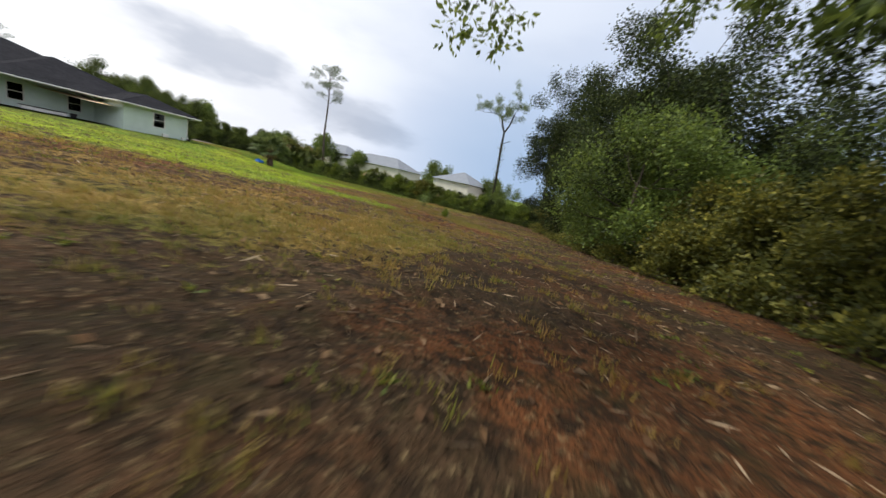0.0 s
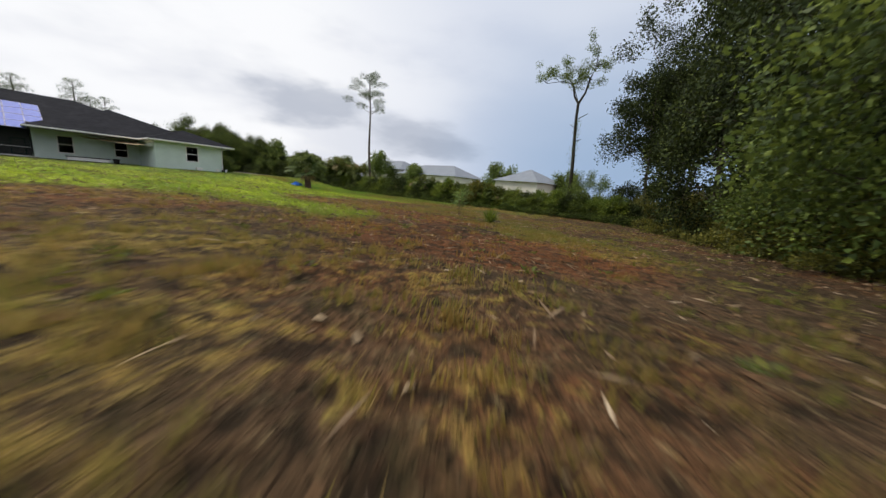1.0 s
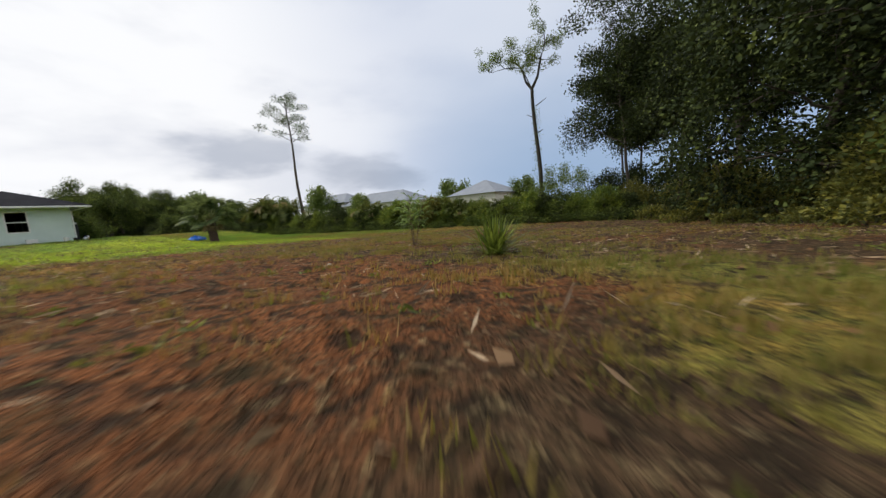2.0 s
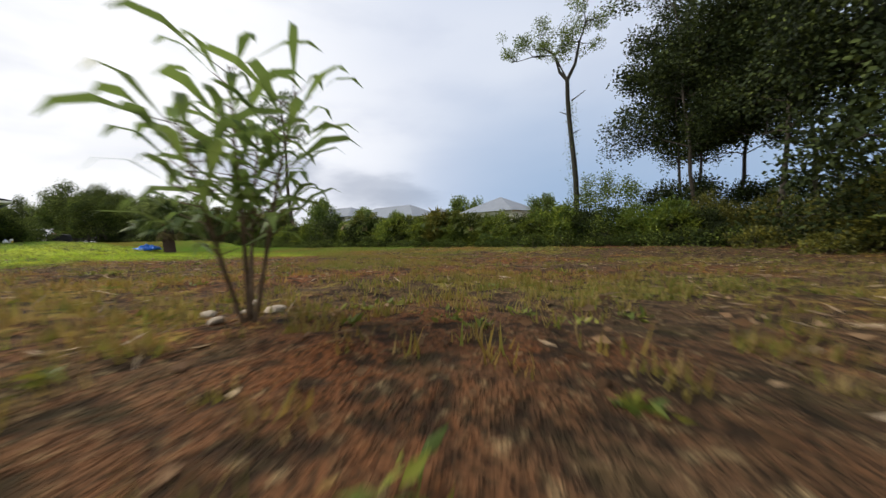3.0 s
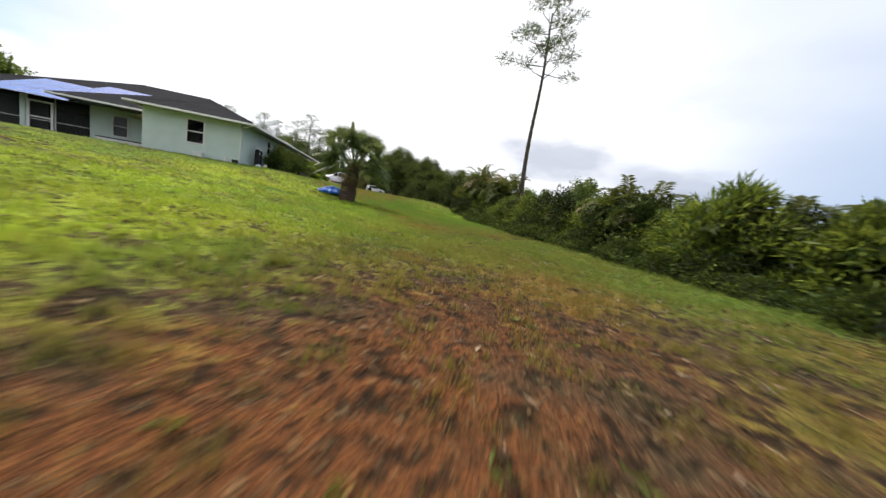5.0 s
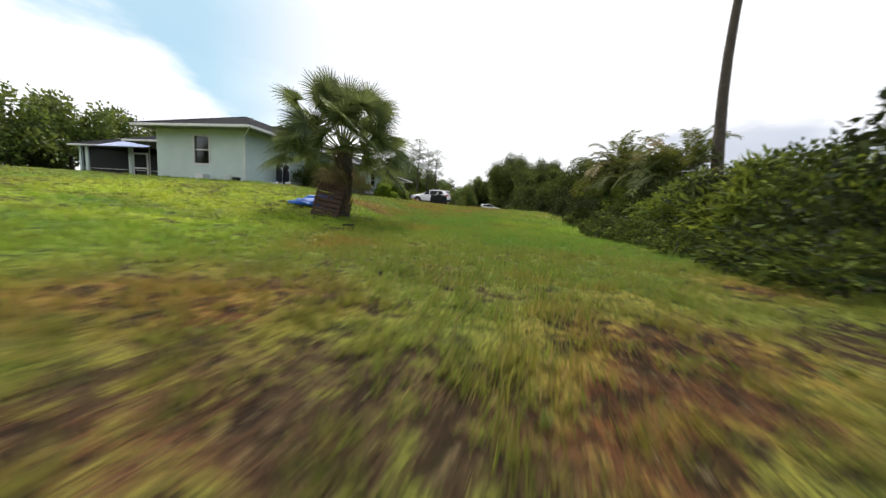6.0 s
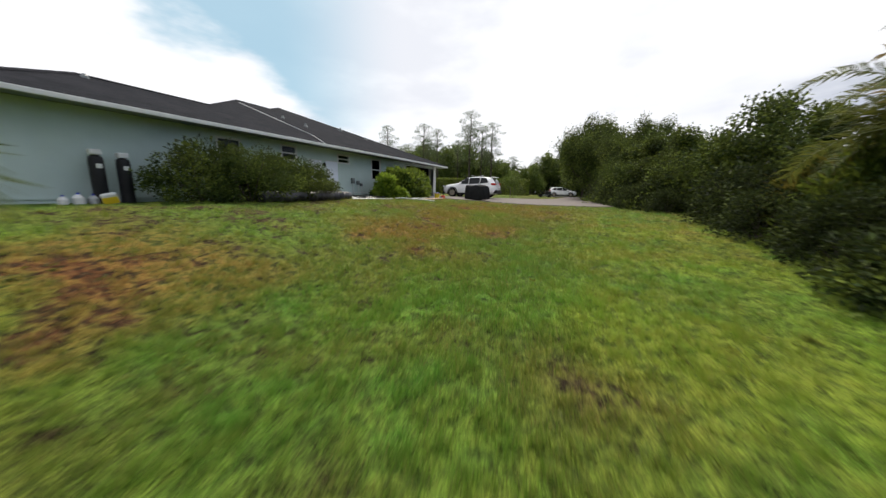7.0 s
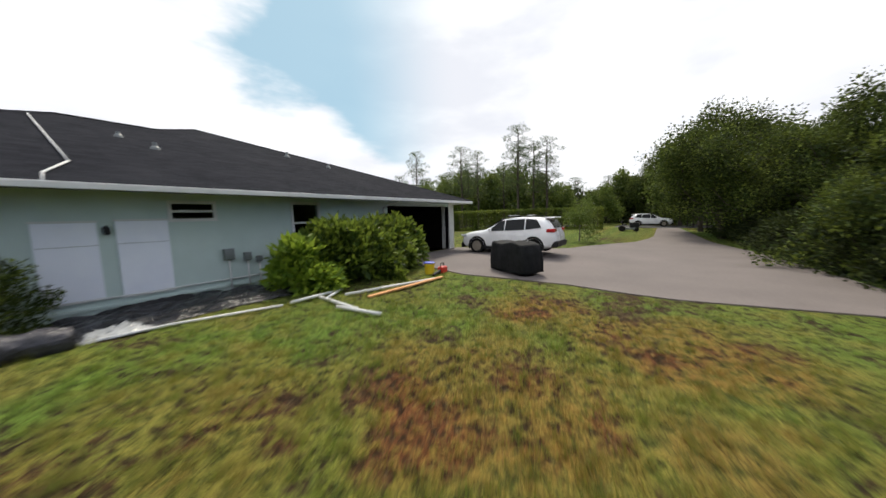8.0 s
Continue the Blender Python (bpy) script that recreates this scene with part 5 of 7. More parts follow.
pipe([g(-9.2, 2.2, 0.03), g(-10.5, 2.32, 0.03), g(-12.2, 2.9, 0.03)], 0.024, "pvc", "edging_pipe", "long white plastic pipe edging the lawn", "pipe", "loose white pipes")
for p0, p1 in (((-12.35, 2.95), (-13.6, 2.9)), ((-12.95, 3.1), (-12.85, 4.45)), ((-12.7, 4.0), (-12.9, 5.05)), ((-13.4, 3.4), (-16.0, 4.1)), ((-13.0, 3.3), (-13.8, 2.8))):
    pipe([g(*p0, 0.06), g(*p1, 0.05)], 0.033, "pvc", "loose_pipe", "white plastic pipe lying on the grass", "pipe", "loose white pipes")
plank(g(-13.6, 3.95, 0.02), g(-16.3, 4.15, 0.03), 0.12, 0.04, "orange_wood", "plank", "fresh orange timber plank lying on the grass", "plank")


def black_roll():
    ob = thing("fabric_roll", (0, 0, 0), "long roll of black landscape fabric in grey plastic film", "roll")
    sh, n = Shape(), 40
    pts = [Vector((-4.9 - 4.5 * i / n, 2.5 - 0.2 * i / n, 0.18 + 0.02 * math.sin(i * 0.6))) for i in range(n + 1)]
    sh.tube(pts, [0.20 + 0.025 * math.sin(i * 1.7) + 0.02 * math.sin(i * 4.1) for i in range(n + 1)], 16)
    for i, v in enumerate(sh.v):
        sh.v[i] = Vector((v.x, v.y, max(v.z * 1.0 + noise.noise(v * 6) * 0.03 + noise.noise(v * 14) * 0.018, 0.01)))
    mesh_object("film", sh.v, sh.f, M["grey_film"], ob, shade=True)
    core = Shape()
    core.tube([pts[0] + Vector((0.05, 0, 0)), pts[0] + Vector((-0.2, 0, 0))], [0.12, 0.12], 14)
    mesh_object("core", core.v, core.f, M["black_fabric"], ob, "black fabric core")


black_roll()
crumpled("plastic_sheet", (-9.9, 2.0, 0.0), (0.42, 0.30), 8.0, "clear_film", "crumpled clear plastic sheet beside the fabric roll", "plastic sheet", 0.14, 20)
crumpled("ground_sheet", (-11.4, 1.15, 0.0), (2.15, 0.98), 9.0, "black_sheet", "rumpled black plastic sheet laid over the flower bed", "plastic sheet", 0.17, 44, rough=0.9)
crumpled("plastic_bag", (-10.8, 0.45, 0.04), (0.9, 0.22), 4.0, "black_plastic", "crumpled black plastic against the house wall", "plastic bag", 0.16, 24)


def panel_board(x0, x1, z0, z1, label):
    ob = thing("panel_board", (0, 0, 0), label, "board", "boards on the wall")
    part("sheet", box_bm(((x0, 0.004, z0), (x1, 0.045, z1)), bevel=0.004), M["board"], ob)
    part("seam", box_bm(((x0 + 0.01, 0.044, z0 + (z1 - z0) * 0.70), (x1 - 0.01, 0.047, z0 + (z1 - z0) * 0.70 + 0.008))), M["grey_box"], ob)
    for z in (z0 - 0.045, z1 + 0.003):
        part("track", box_bm(((x0 - 0.02, 0.003, z), (x1 + 0.02, 0.05, z + 0.04))), M["white"], ob, "white mounting track")


panel_board(-10.12, -9.30, 0.33, 1.85, "white panel board fixed over an opening in the wall")
panel_board(-11.24, -10.38, 0.30, 1.87, "white panel board with a seam fixed to the wall")


def wall_lamp(x, z):
    ob = thing("wall_lamp", (x, 0.0, z), "small dark outdoor wall lamp", "lamp", "")
    bm = box_bm(((-0.05, 0.002, -0.07), (0.05, 0.025, 0.07)), bevel=0.008)
    part("backplate", bm, M["black_plastic"], ob)
    part("shade", lathe(bmesh.new(), [(0.035, -0.10), (0.055, -0.06), (0.055, 0.05), (0.02, 0.09)], 12, (0, 0.085, 0)), M["black_plastic"], ob)


wall_lamp(-10.25, 1.70)


def utility_box(x, z, w, h, label):
    ob = thing("utility_box", (x, 0, z), label, "utility box", "meter boxes")
    part("case", box_bm(((-w / 2, 0.002, -h / 2), (w / 2, 0.12, h / 2)), bevel=0.012), M["grey_box"], ob)
    part("cover", box_bm(((-w / 2 + 0.02, 0.12, -h / 2 + 0.02), (w / 2 - 0.02, 0.135, h / 2 - 0.05)), bevel=0.005), M["grey_box"], ob)
    pipe([(0, 0.06, -h / 2), (0, 0.06, -z + 0.0)], 0.02, "pvc", "conduit", "white conduit", "", parent=ob)


utility_box(-12.40, 0.95, 0.24, 0.30, "grey electric meter box on the wall")
utility_box(-12.85, 0.85, 0.18, 0.22, "small grey junction box on the wall")
utility_box(-13.15, 0.75, 0.14, 0.16, "small grey junction box on the wall")


def roof_point(x, y, up=0.04):
    return Vector((x, y, slope_z(y) + up))


roof_pipe = thing("roof_conduit", roof_point(-10.2, -2.5), "white conduit pipe running down the dark roof", "pipe")
rp = Vector(roof_pipe.matrix_basis.translation)
pipe([roof_point(-9.9, -5.5) - rp, roof_point(-9.92, -0.3) - rp], 0.018, "pvc", "conduit", "white plastic conduit", "", parent=roof_pipe)
pipe([roof_point(-9.92, -0.3) - rp, roof_point(-9.5, 0.65) - rp, roof_point(-9.46, 0.98, -0.02) - rp], 0.018, "pvc", "elbow", "white plastic elbow", "", parent=roof_pipe)


def roof_vent(x, y, r, h, label):
    ob = thing("roof_vent", roof_point(x, y, -0.02), label, "roof vent", "roof vents")
    part("stack", lathe(bmesh.new(), [(r, -0.05), (r, h), (r * 0.8, h)], 14), M["grey_box"], ob)
    part("flashing", lathe(bmesh.new(), [(r * 2.2, -0.02), (r * 1.9, 0.05), (r * 1.05, 0.10)], 14), M["grey_box"], ob, "grey lead flashing")


for vx, vy, vr, vh in ((-11.9, -2.8, 0.06, 0.2), (-11.4, -4.0, 0.05, 0.16), (-17.05, -4.8, 0.06, 0.22), (-2.75, -2.1, 0.05, 0.12), (-18.2, -3.4, 0.05, 0.16)):
    roof_vent(vx, vy, vr, vh, "grey plumbing vent standing on the shingle roof")


def downspout(x, y, top, label):
    ob = thing("downspout", (x, y, 0), label, "downspout", "downspouts")
    part("pipe", box_bm(((-0.035, -0.03, 0.08), (0.035, 0.03, top - 0.25)), bevel=0.008), M["white"], ob)
    part("strap", box_bm(((-0.05, -0.035, 0.9), (0.05, 0.035, 0.94)), ((-0.05, -0.035, 1.9), (0.05, 0.035, 1.94))), M["white"], ob)
    return ob


downspout(0.04, 0.035, 2.5, "white downspout at the corner of the house")
pipe([(0.04, 0.035, 2.22), (0.3, 0.4, 2.34), (0.65, 0.85, 2.42)], 0.035, "white", "downspout_elbow", "white downspout elbow under the eave", "downspout", "downspouts")
downspout(-18.2, 0.035, 2.5, "white downspout beside the garage opening")
pipe([(-18.2, 0.035, 2.22), (-18.2, 0.45, 2.35), (-18.2, 0.9, 2.42)], 0.035, "white", "downspout_elbow", "white downspout elbow under the eave", "downspout", "downspouts")


def solar_array():
    n = Vector((S_EAST, 0, 1)).normalized()
    up = Vector((-1, 0, S_EAST)).normalized()
    proto = None
    for row in range(4):
        for col in range(6):
            if row == 3 and col > 2:
                continue
            c = Vector((-6.25, -12.2 - 1.02 * col, EAVE + S_EAST * 0.65)) + up * (1.72 * row) + n * 0.09
            m = Matrix.Translation(c) @ Matrix(((0, up.x, n.x), (-1, up.y, n.y), (0, up.z, n.z))).to_4x4()
            if proto is None:
                proto = thing("solar_panel", (0, 0, 0), "glossy blue solar panel in a thin frame on the roof", "solar panel", "roof solar panels")
                part("glass_face", box_bm(((0.02, 0.02, -0.015), (0.98, 1.66, 0.018))), M["solar"], proto, "glossy blue glass cells")
                part("rim", box_bm(((0, 0, -0.02), (0.02, 1.68, 0.022)), ((0.98, 0, -0.02), (1.0, 1.68, 0.022)), ((0.02, 0, -0.02), (0.98, 0.02, 0.022)), ((0.02, 1.66, -0.02), (0.98, 1.68, 0.022))), M["solar_rim"], proto, "thin grey rim")
                proto.matrix_basis = m
            else:
                copy_thing(proto, m)


solar_array()


def shade_sail():
    a, b, c = Vector((-5.92, -9.6, 2.25)), Vector((-0.05, -5.32, 1.95)), Vector((-5.92, -5.5, 2.25))
    verts, faces, n = [], [], 14
    idx = {}
    for i in range(n + 1):
        for j in range(n + 1 - i):
            u, v = i / n, j / n
            p = a * (1 - u - v) + b * u + c * v
            sag = 6.5 * (1 - u - v) * u + 3.0 * v * (1 - u - v) + 3 * u * v
            idx[i, j] = len(verts)
            verts.append(p - Vector((0, 0, 0.11 * sag)))
    for i in range(n):
        for j in range(n - i):
            faces.append((idx[i, j], idx[i + 1, j], idx[i, j + 1]))
            if i + j < n - 1:
                faces.append((idx[i + 1, j], idx[i + 1, j + 1], idx[i, j + 1]))
    ob = mesh_object("shade_sail", verts, faces, M["sail"], shade=True)
    ob.modifiers.new("thickness", "SOLIDIFY").thickness = 0.004
    tagged(ob, "sagging cream and orange shade sail between two walls", "shade sail")


shade_sail()


def storage_bench():
    ob = thing("storage_bench", (-4.4, -9.0, 0.0), "long white outdoor storage bench with a dark lid", "bench")
    part("chest", box_bm(((-0.35, -1.3, 0.02), (0.35, 1.3, 0.30)), bevel=0.02), M["white"], ob)
    part("lid", box_bm(((-0.38, -1.34, 0.30), (0.38, 1.34, 0.37)), bevel=0.02), M["black_plastic"], ob, "dark lid")
    for y in (-1.2, 1.2):
        part("foot", box_bm(((-0.33, y - 0.06, -0.02), (0.33, y + 0.06, 0.05))), M["black_plastic"], ob)
    p = thing("planter", (-3.9, -7.3, 0.0), "dark pot standing beside the bench", "planter")
    part("pot", lathe(bmesh.new(), [(0.17, 0.0), (0.24, 0.38), (0.26, 0.40), (0.24, 0.42)], 16), M["black_plastic"], p)


storage_bench()


def teal_rack(at):
    ob = thing("storage_rack", at, "teal metal storage rack standing inside the screened porch", "rack")
    for y in (-0.38, 0.38):
        for x in (-0.2, 0.2):
            part("upright", box_bm(((x - 0.03, y - 0.03, 0.0), (x + 0.03, y + 0.03, 1.45)), bevel=0.005), M["teal"], ob)
    for z in (0.12, 0.7, 1.38):
        part("shelf", box_bm(((-0.23, -0.41, z), (0.23, 0.41, z + 0.05)), bevel=0.005), M["teal"], ob)


M["teal"] = surface("teal_enamel", (0.02, 0.22, 0.19), (0.03, 0.30, 0.25), 4, 0.45, relief=0.05, stain=0.1)
teal_rack((-6.5, -12.75, 0.06))


def door_slab(at):
    ob = thing("stepping_slab", at, "pale concrete slab lying at the foot of the wall", "slab")
    part("slab", box_bm(((-0.35, -0.55, -0.05), (0.35, 0.55, 0.08)), bevel=0.015), M["concrete"], ob)


door_slab((-5.2, -12.4, 0.0))


def tank(x, y, h, r, label):
    ob = thing("water_tank", (x, y, -0.02), label, "water tank", "water treatment tanks")
    part("cylinder", lathe(bmesh.new(), [(r, 0), (r * 1.03, 0.05), (r, 0.1), (r, h * 0.78), (r * 0.9, h * 0.86), (r * 0.45, h * 0.9)], 18), M["black_plastic"], ob)
    part("valve_head", box_bm(((-r * 0.8, -r * 0.7, h * 0.9), (r * 0.8, r * 0.7, h)), bevel=0.03), M["white"], ob, "white control valve head")
    part("tag", box_bm(((-r * 0.4, r * 0.98, h * 0.66), (r * 0.4, r * 1.03, h * 0.74))), M["white"], ob, "white sticker")


tank(-1.78, 0.45, 1.42, 0.15, "tall black water treatment tank with white head")
tank(-2.32, 0.45, 1.38, 0.15, "tall black water treatment tank with white head")


def jug(at, s, material, label, name="jug"):
    ob = thing(name, at, label, name.replace("_", " "), "clutter beside the wall")
    part("bottle", lathe(bmesh.new(), [(0.09 * s, 0), (0.10 * s, 0.03 * s), (0.10 * s, 0.17 * s), (0.05 * s, 0.24 * s), (0.028 * s, 0.25 * s)], 14), M[material], ob)
    part("cap", lathe(bmesh.new(), [(0.03 * s, 0.25 * s), (0.03 * s, 0.29 * s)], 12), M["blue_lid"], ob)


jug((-1.25, 0.75, -0.03), 1.1, "pvc", "white plastic jug standing by the wall")
jug((-1.0, 0.70, -0.03), 0.9, "pvc", "white plastic jug standing by the wall")
jug((-1.5, 0.80, -0.03), 1.0, "clear_film", "pale plastic jug standing by the wall")


def sack(at):
    ob = thing("sack", at, "yellow and white sack leaning beside the tanks", "sack")
    bm = box_bm(((-0.16, -0.06, 0.0), (0.16, 0.06, 0.32)), bevel=0.05)
    part("bag", bm, M["white"], ob)
    part("print", box_bm(((-0.15, 0.055, 0.05), (0.15, 0.066, 0.22))), M["yellow"], ob, "yellow printed band")
    ob.matrix_basis = pose(*at, -14, 12, -20)


sack((-1.78, 0.98, -0.02))


def bucket(at, material, label, lid="", r=0.15, h=0.34):
    ob = thing("bucket", at, label, "bucket")
    part("pail", lathe(bmesh.new(), [(r * 0.85, 0), (r, h * 0.92), (r * 1.06, h * 0.93), (r * 1.06, h), (r * 0.97, h)], 18), M[material], ob)
    if lid:
        part("lid", lathe(bmesh.new(), [(r * 1.08, h), (r * 1.08, h + 0.03), (r * 0.9, h + 0.04)], 18), M[lid], ob, "blue lid")
    sh = Shape()
    sh.tube([Vector((r * 1.05 * math.cos(t), 0.02, h * 0.9 - 0.16 * math.sin(t))) for t in np.linspace(0, math.pi, 9)], [0.004] * 9, 5)
    mesh_object("bail", sh.v, sh.f, M["metal"], ob, "wire handle")


bucket((0.42, -0.55, -0.04), "pvc", "white plastic bucket beside the house corner")


def white_crate(at):
    ob = thing("crate", at, "white plastic crate standing against the house wall", "crate")
    part("tub", wall_bm("x", -0.24, 1, -0.17, 0.17, 0.0, 0.36, [], 0.48), M["pvc"], ob)
    part("lid", box_bm(((-0.19, -0.26, 0.36), (0.19, 0.26, 0.41)), bevel=0.012), M["pvc"], ob, "white lid with a rim")


white_crate((0.35, -2.1, -0.10))

bucket((0.45, -0.05, -0.04), "black_plastic", "black bucket beside the house corner", r=0.17, h=0.26)
bucket(g(-16.7, 3.4, -0.01), "yellow", "yellow bucket with a blue lid at the driveway edge", "blue_lid", 0.17, 0.34)


def leaf_blower(at):
    ob = thing("hand_blower", at, "small orange and black garden blower on the ground", "garden tool")
    part("housing", box_bm(((-0.15, -0.11, 0.0), (0.15, 0.11, 0.22)), bevel=0.05), M["red"], ob)
    sh = Shape()
    sh.tube([(0.12, 0, 0.10), (0.40, 0.05, 0.07), (0.65, 0.1, 0.05)], [0.05, 0.045, 0.035], 10)
    mesh_object("nozzle", sh.v, sh.f, M["black_plastic"], ob)
    sh = Shape()
    sh.tube([(-0.10, 0, 0.21), (-0.05, 0, 0.32), (0.08, 0, 0.32), (0.12, 0, 0.21)], [0.018] * 4, 8)
    mesh_object("handle", sh.v, sh.f, M["black_plastic"], ob)


leaf_blower(g(-17.0, 3.7, 0.0))


# ---- small things on the lawn ----
def stone(at, size, seed):
    rng = np.random.default_rng(seed)
    bm = bmesh.new()
    bmesh.ops.create_icosphere(bm, subdivisions=2, radius=1.0)
    for v in bm.verts:
        k = 1 + 0.28 * noise.noise(v.co * 1.4 + Vector((seed, 0, 0)))
        v.co = Vector((v.co.x * size[0] * k, v.co.y * size[1] * k, v.co.z * size[2] * k))
    me = bpy.data.meshes.new("stone")
    bm.to_mesh(me)
    bm.free()
    me.materials.append(M["pale_stone"])
    ob = new("stone", me)
    ob.matrix_basis = pose(*at, 0, 0, float(rng.uniform(0, 360)))
    tagged(ob, "small pale stone lying on bare soil", "stone", "pale stones near the sapling")


M["pale_stone"] = surface("pale_stone", (0.28, 0.23, 0.18), (0.46, 0.40, 0.33), 8, 0.9, relief=0.5, fine=50)
for k, (x, y, s) in enumerate(((31.2, -1.2, 0.06), (31.0, -1.45, 0.045), (30.8, -1.1, 0.05), (31.45, -1.6, 0.035), (31.1, -1.32, 0.03), (32.3, -4.6, 0.03), (36.3, -9.4, 0.025))):
    stone((x, y, ground_level(x, y) + lumps(x, y) + s * 0.2), (s, s * 0.75, s * 0.5), k + 2)
pipe([g(6.36, 8.76, 0.05), g(6.2, 8.8, 0.06), g(6.01, 8.87, 0.05)], 0.022, "bark_dark", "stick", "dark fallen stick lying on the lawn", "stick")
pipe([(-8.4, 0.035, 0.30), (-15.6, 0.035, 0.30)], 0.018, "pvc", "wall_pipe", "thin white pipe along the foot of the house wall", "pipe")


# ---- driveway, road and vehicles ----
M["drive"] = surface("worn_concrete", (0.120, 0.102, 0.098), (0.185, 0.160, 0.153), 0.5, 0.9, relief=0.5, depth=0.008, fine=18, stain=0.4)
M["asphalt"] = surface("asphalt", (0.05, 0.05, 0.052), (0.085, 0.083, 0.082), 0.8, 0.9, relief=0.6, fine=60)
M["car_white"] = surface("white_car_paint", (0.83, 0.84, 0.86), (0.87, 0.88, 0.90), 2, 0.28, relief=0.0, stain=0.03, coat=0.8)
M["tyre"] = surface("tyre_rubber", (0.012, 0.012, 0.012), (0.022, 0.022, 0.022), 8, 0.9, relief=0.4, spec=0.1)
M["alloy"] = surface("alloy_wheel", (0.34, 0.30, 0.25), (0.44, 0.39, 0.33), 4, 0.4, metal=0.6, relief=0.05)
M["car_glass"] = surface("tinted_glass", (0.008, 0.010, 0.012), (0.014, 0.016, 0.018), 2, 0.12, relief=0.0, stain=0.0, spec=0.2)
M["tail_red"] = surface("red_lens", (0.42, 0.015, 0.02), (0.55, 0.03, 0.03), 4, 0.15, relief=0.0, coat=1.0)
M["lens"] = surface("clear_lens", (0.55, 0.57, 0.6), (0.7, 0.72, 0.75), 4, 0.12, relief=0.0, coat=1.0)


def flat_sheet(name, outline, material, lift, label, category, step=0.7):
    """A paved sheet that follows the ground, with a low edge."""
    bm = bmesh.new()
    bm.faces.new([bm.verts.new((x, y, 0)) for x, y in outline])
    xs, ys = [p[0] for p in outline], [p[1] for p in outline]
    for lo, hi, nrm in ((min(xs), max(xs), (1, 0, 0)), (min(ys), max(ys), (0, 1, 0))):
        k = lo + step
        while k < hi:
            bmesh.ops.bisect_plane(bm, geom=bm.verts[:] + bm.edges[:] + bm.faces[:], plane_co=Vector(nrm) * k, plane_no=nrm)
            k += step
    rim = [e for e in bm.edges if e.is_boundary]
    for v in bm.verts:
        v.co.z = ground_level(v.co.x, v.co.y) + lift
    low = bmesh.ops.extrude_edge_only(bm, edges=rim)
    for v in [q for q in low["geom"] if isinstance(q, bmesh.types.BMVert)]:
        v.co.z -= 0.15
    me = bpy.data.meshes.new(name)
    bm.to_mesh(me)
    bm.free()
    me.materials.append(M[material])
    return tagged(new(name, me), label, category, kind="structure")


DRIVE = [(-18.3, 0.06), (-17.5, 2.9), (-17.1, 4.4), (-17.4, 6.0), (-17.6, 7.4), (-17.3, 9.8), (-17.6, 13.0), (-18.6, 13.9), (-27, 13.3), (-33, 12.2), (-52, 11.6),
         (-52, 9.6), (-38, 9.3), (-35.4, 9.0), (-32.2, 8.3), (-30.0, 7.1), (-28.0, 6.2), (-26.4, 5.7), (-25.0, 4.6), (-24.2, 2.4), (-23.8, 0.06)]
flat_sheet("driveway", DRIVE, "drive", 0.03, "worn pinkish-grey concrete driveway in front of the garage", "driveway")
flat_sheet("road", [(-52.02, -90), (-52.02, 90), (-58.5, 90), (-58.5, -90)], "asphalt", 0.02, "grey asphalt road beyond the driveway", "road", 6.0)


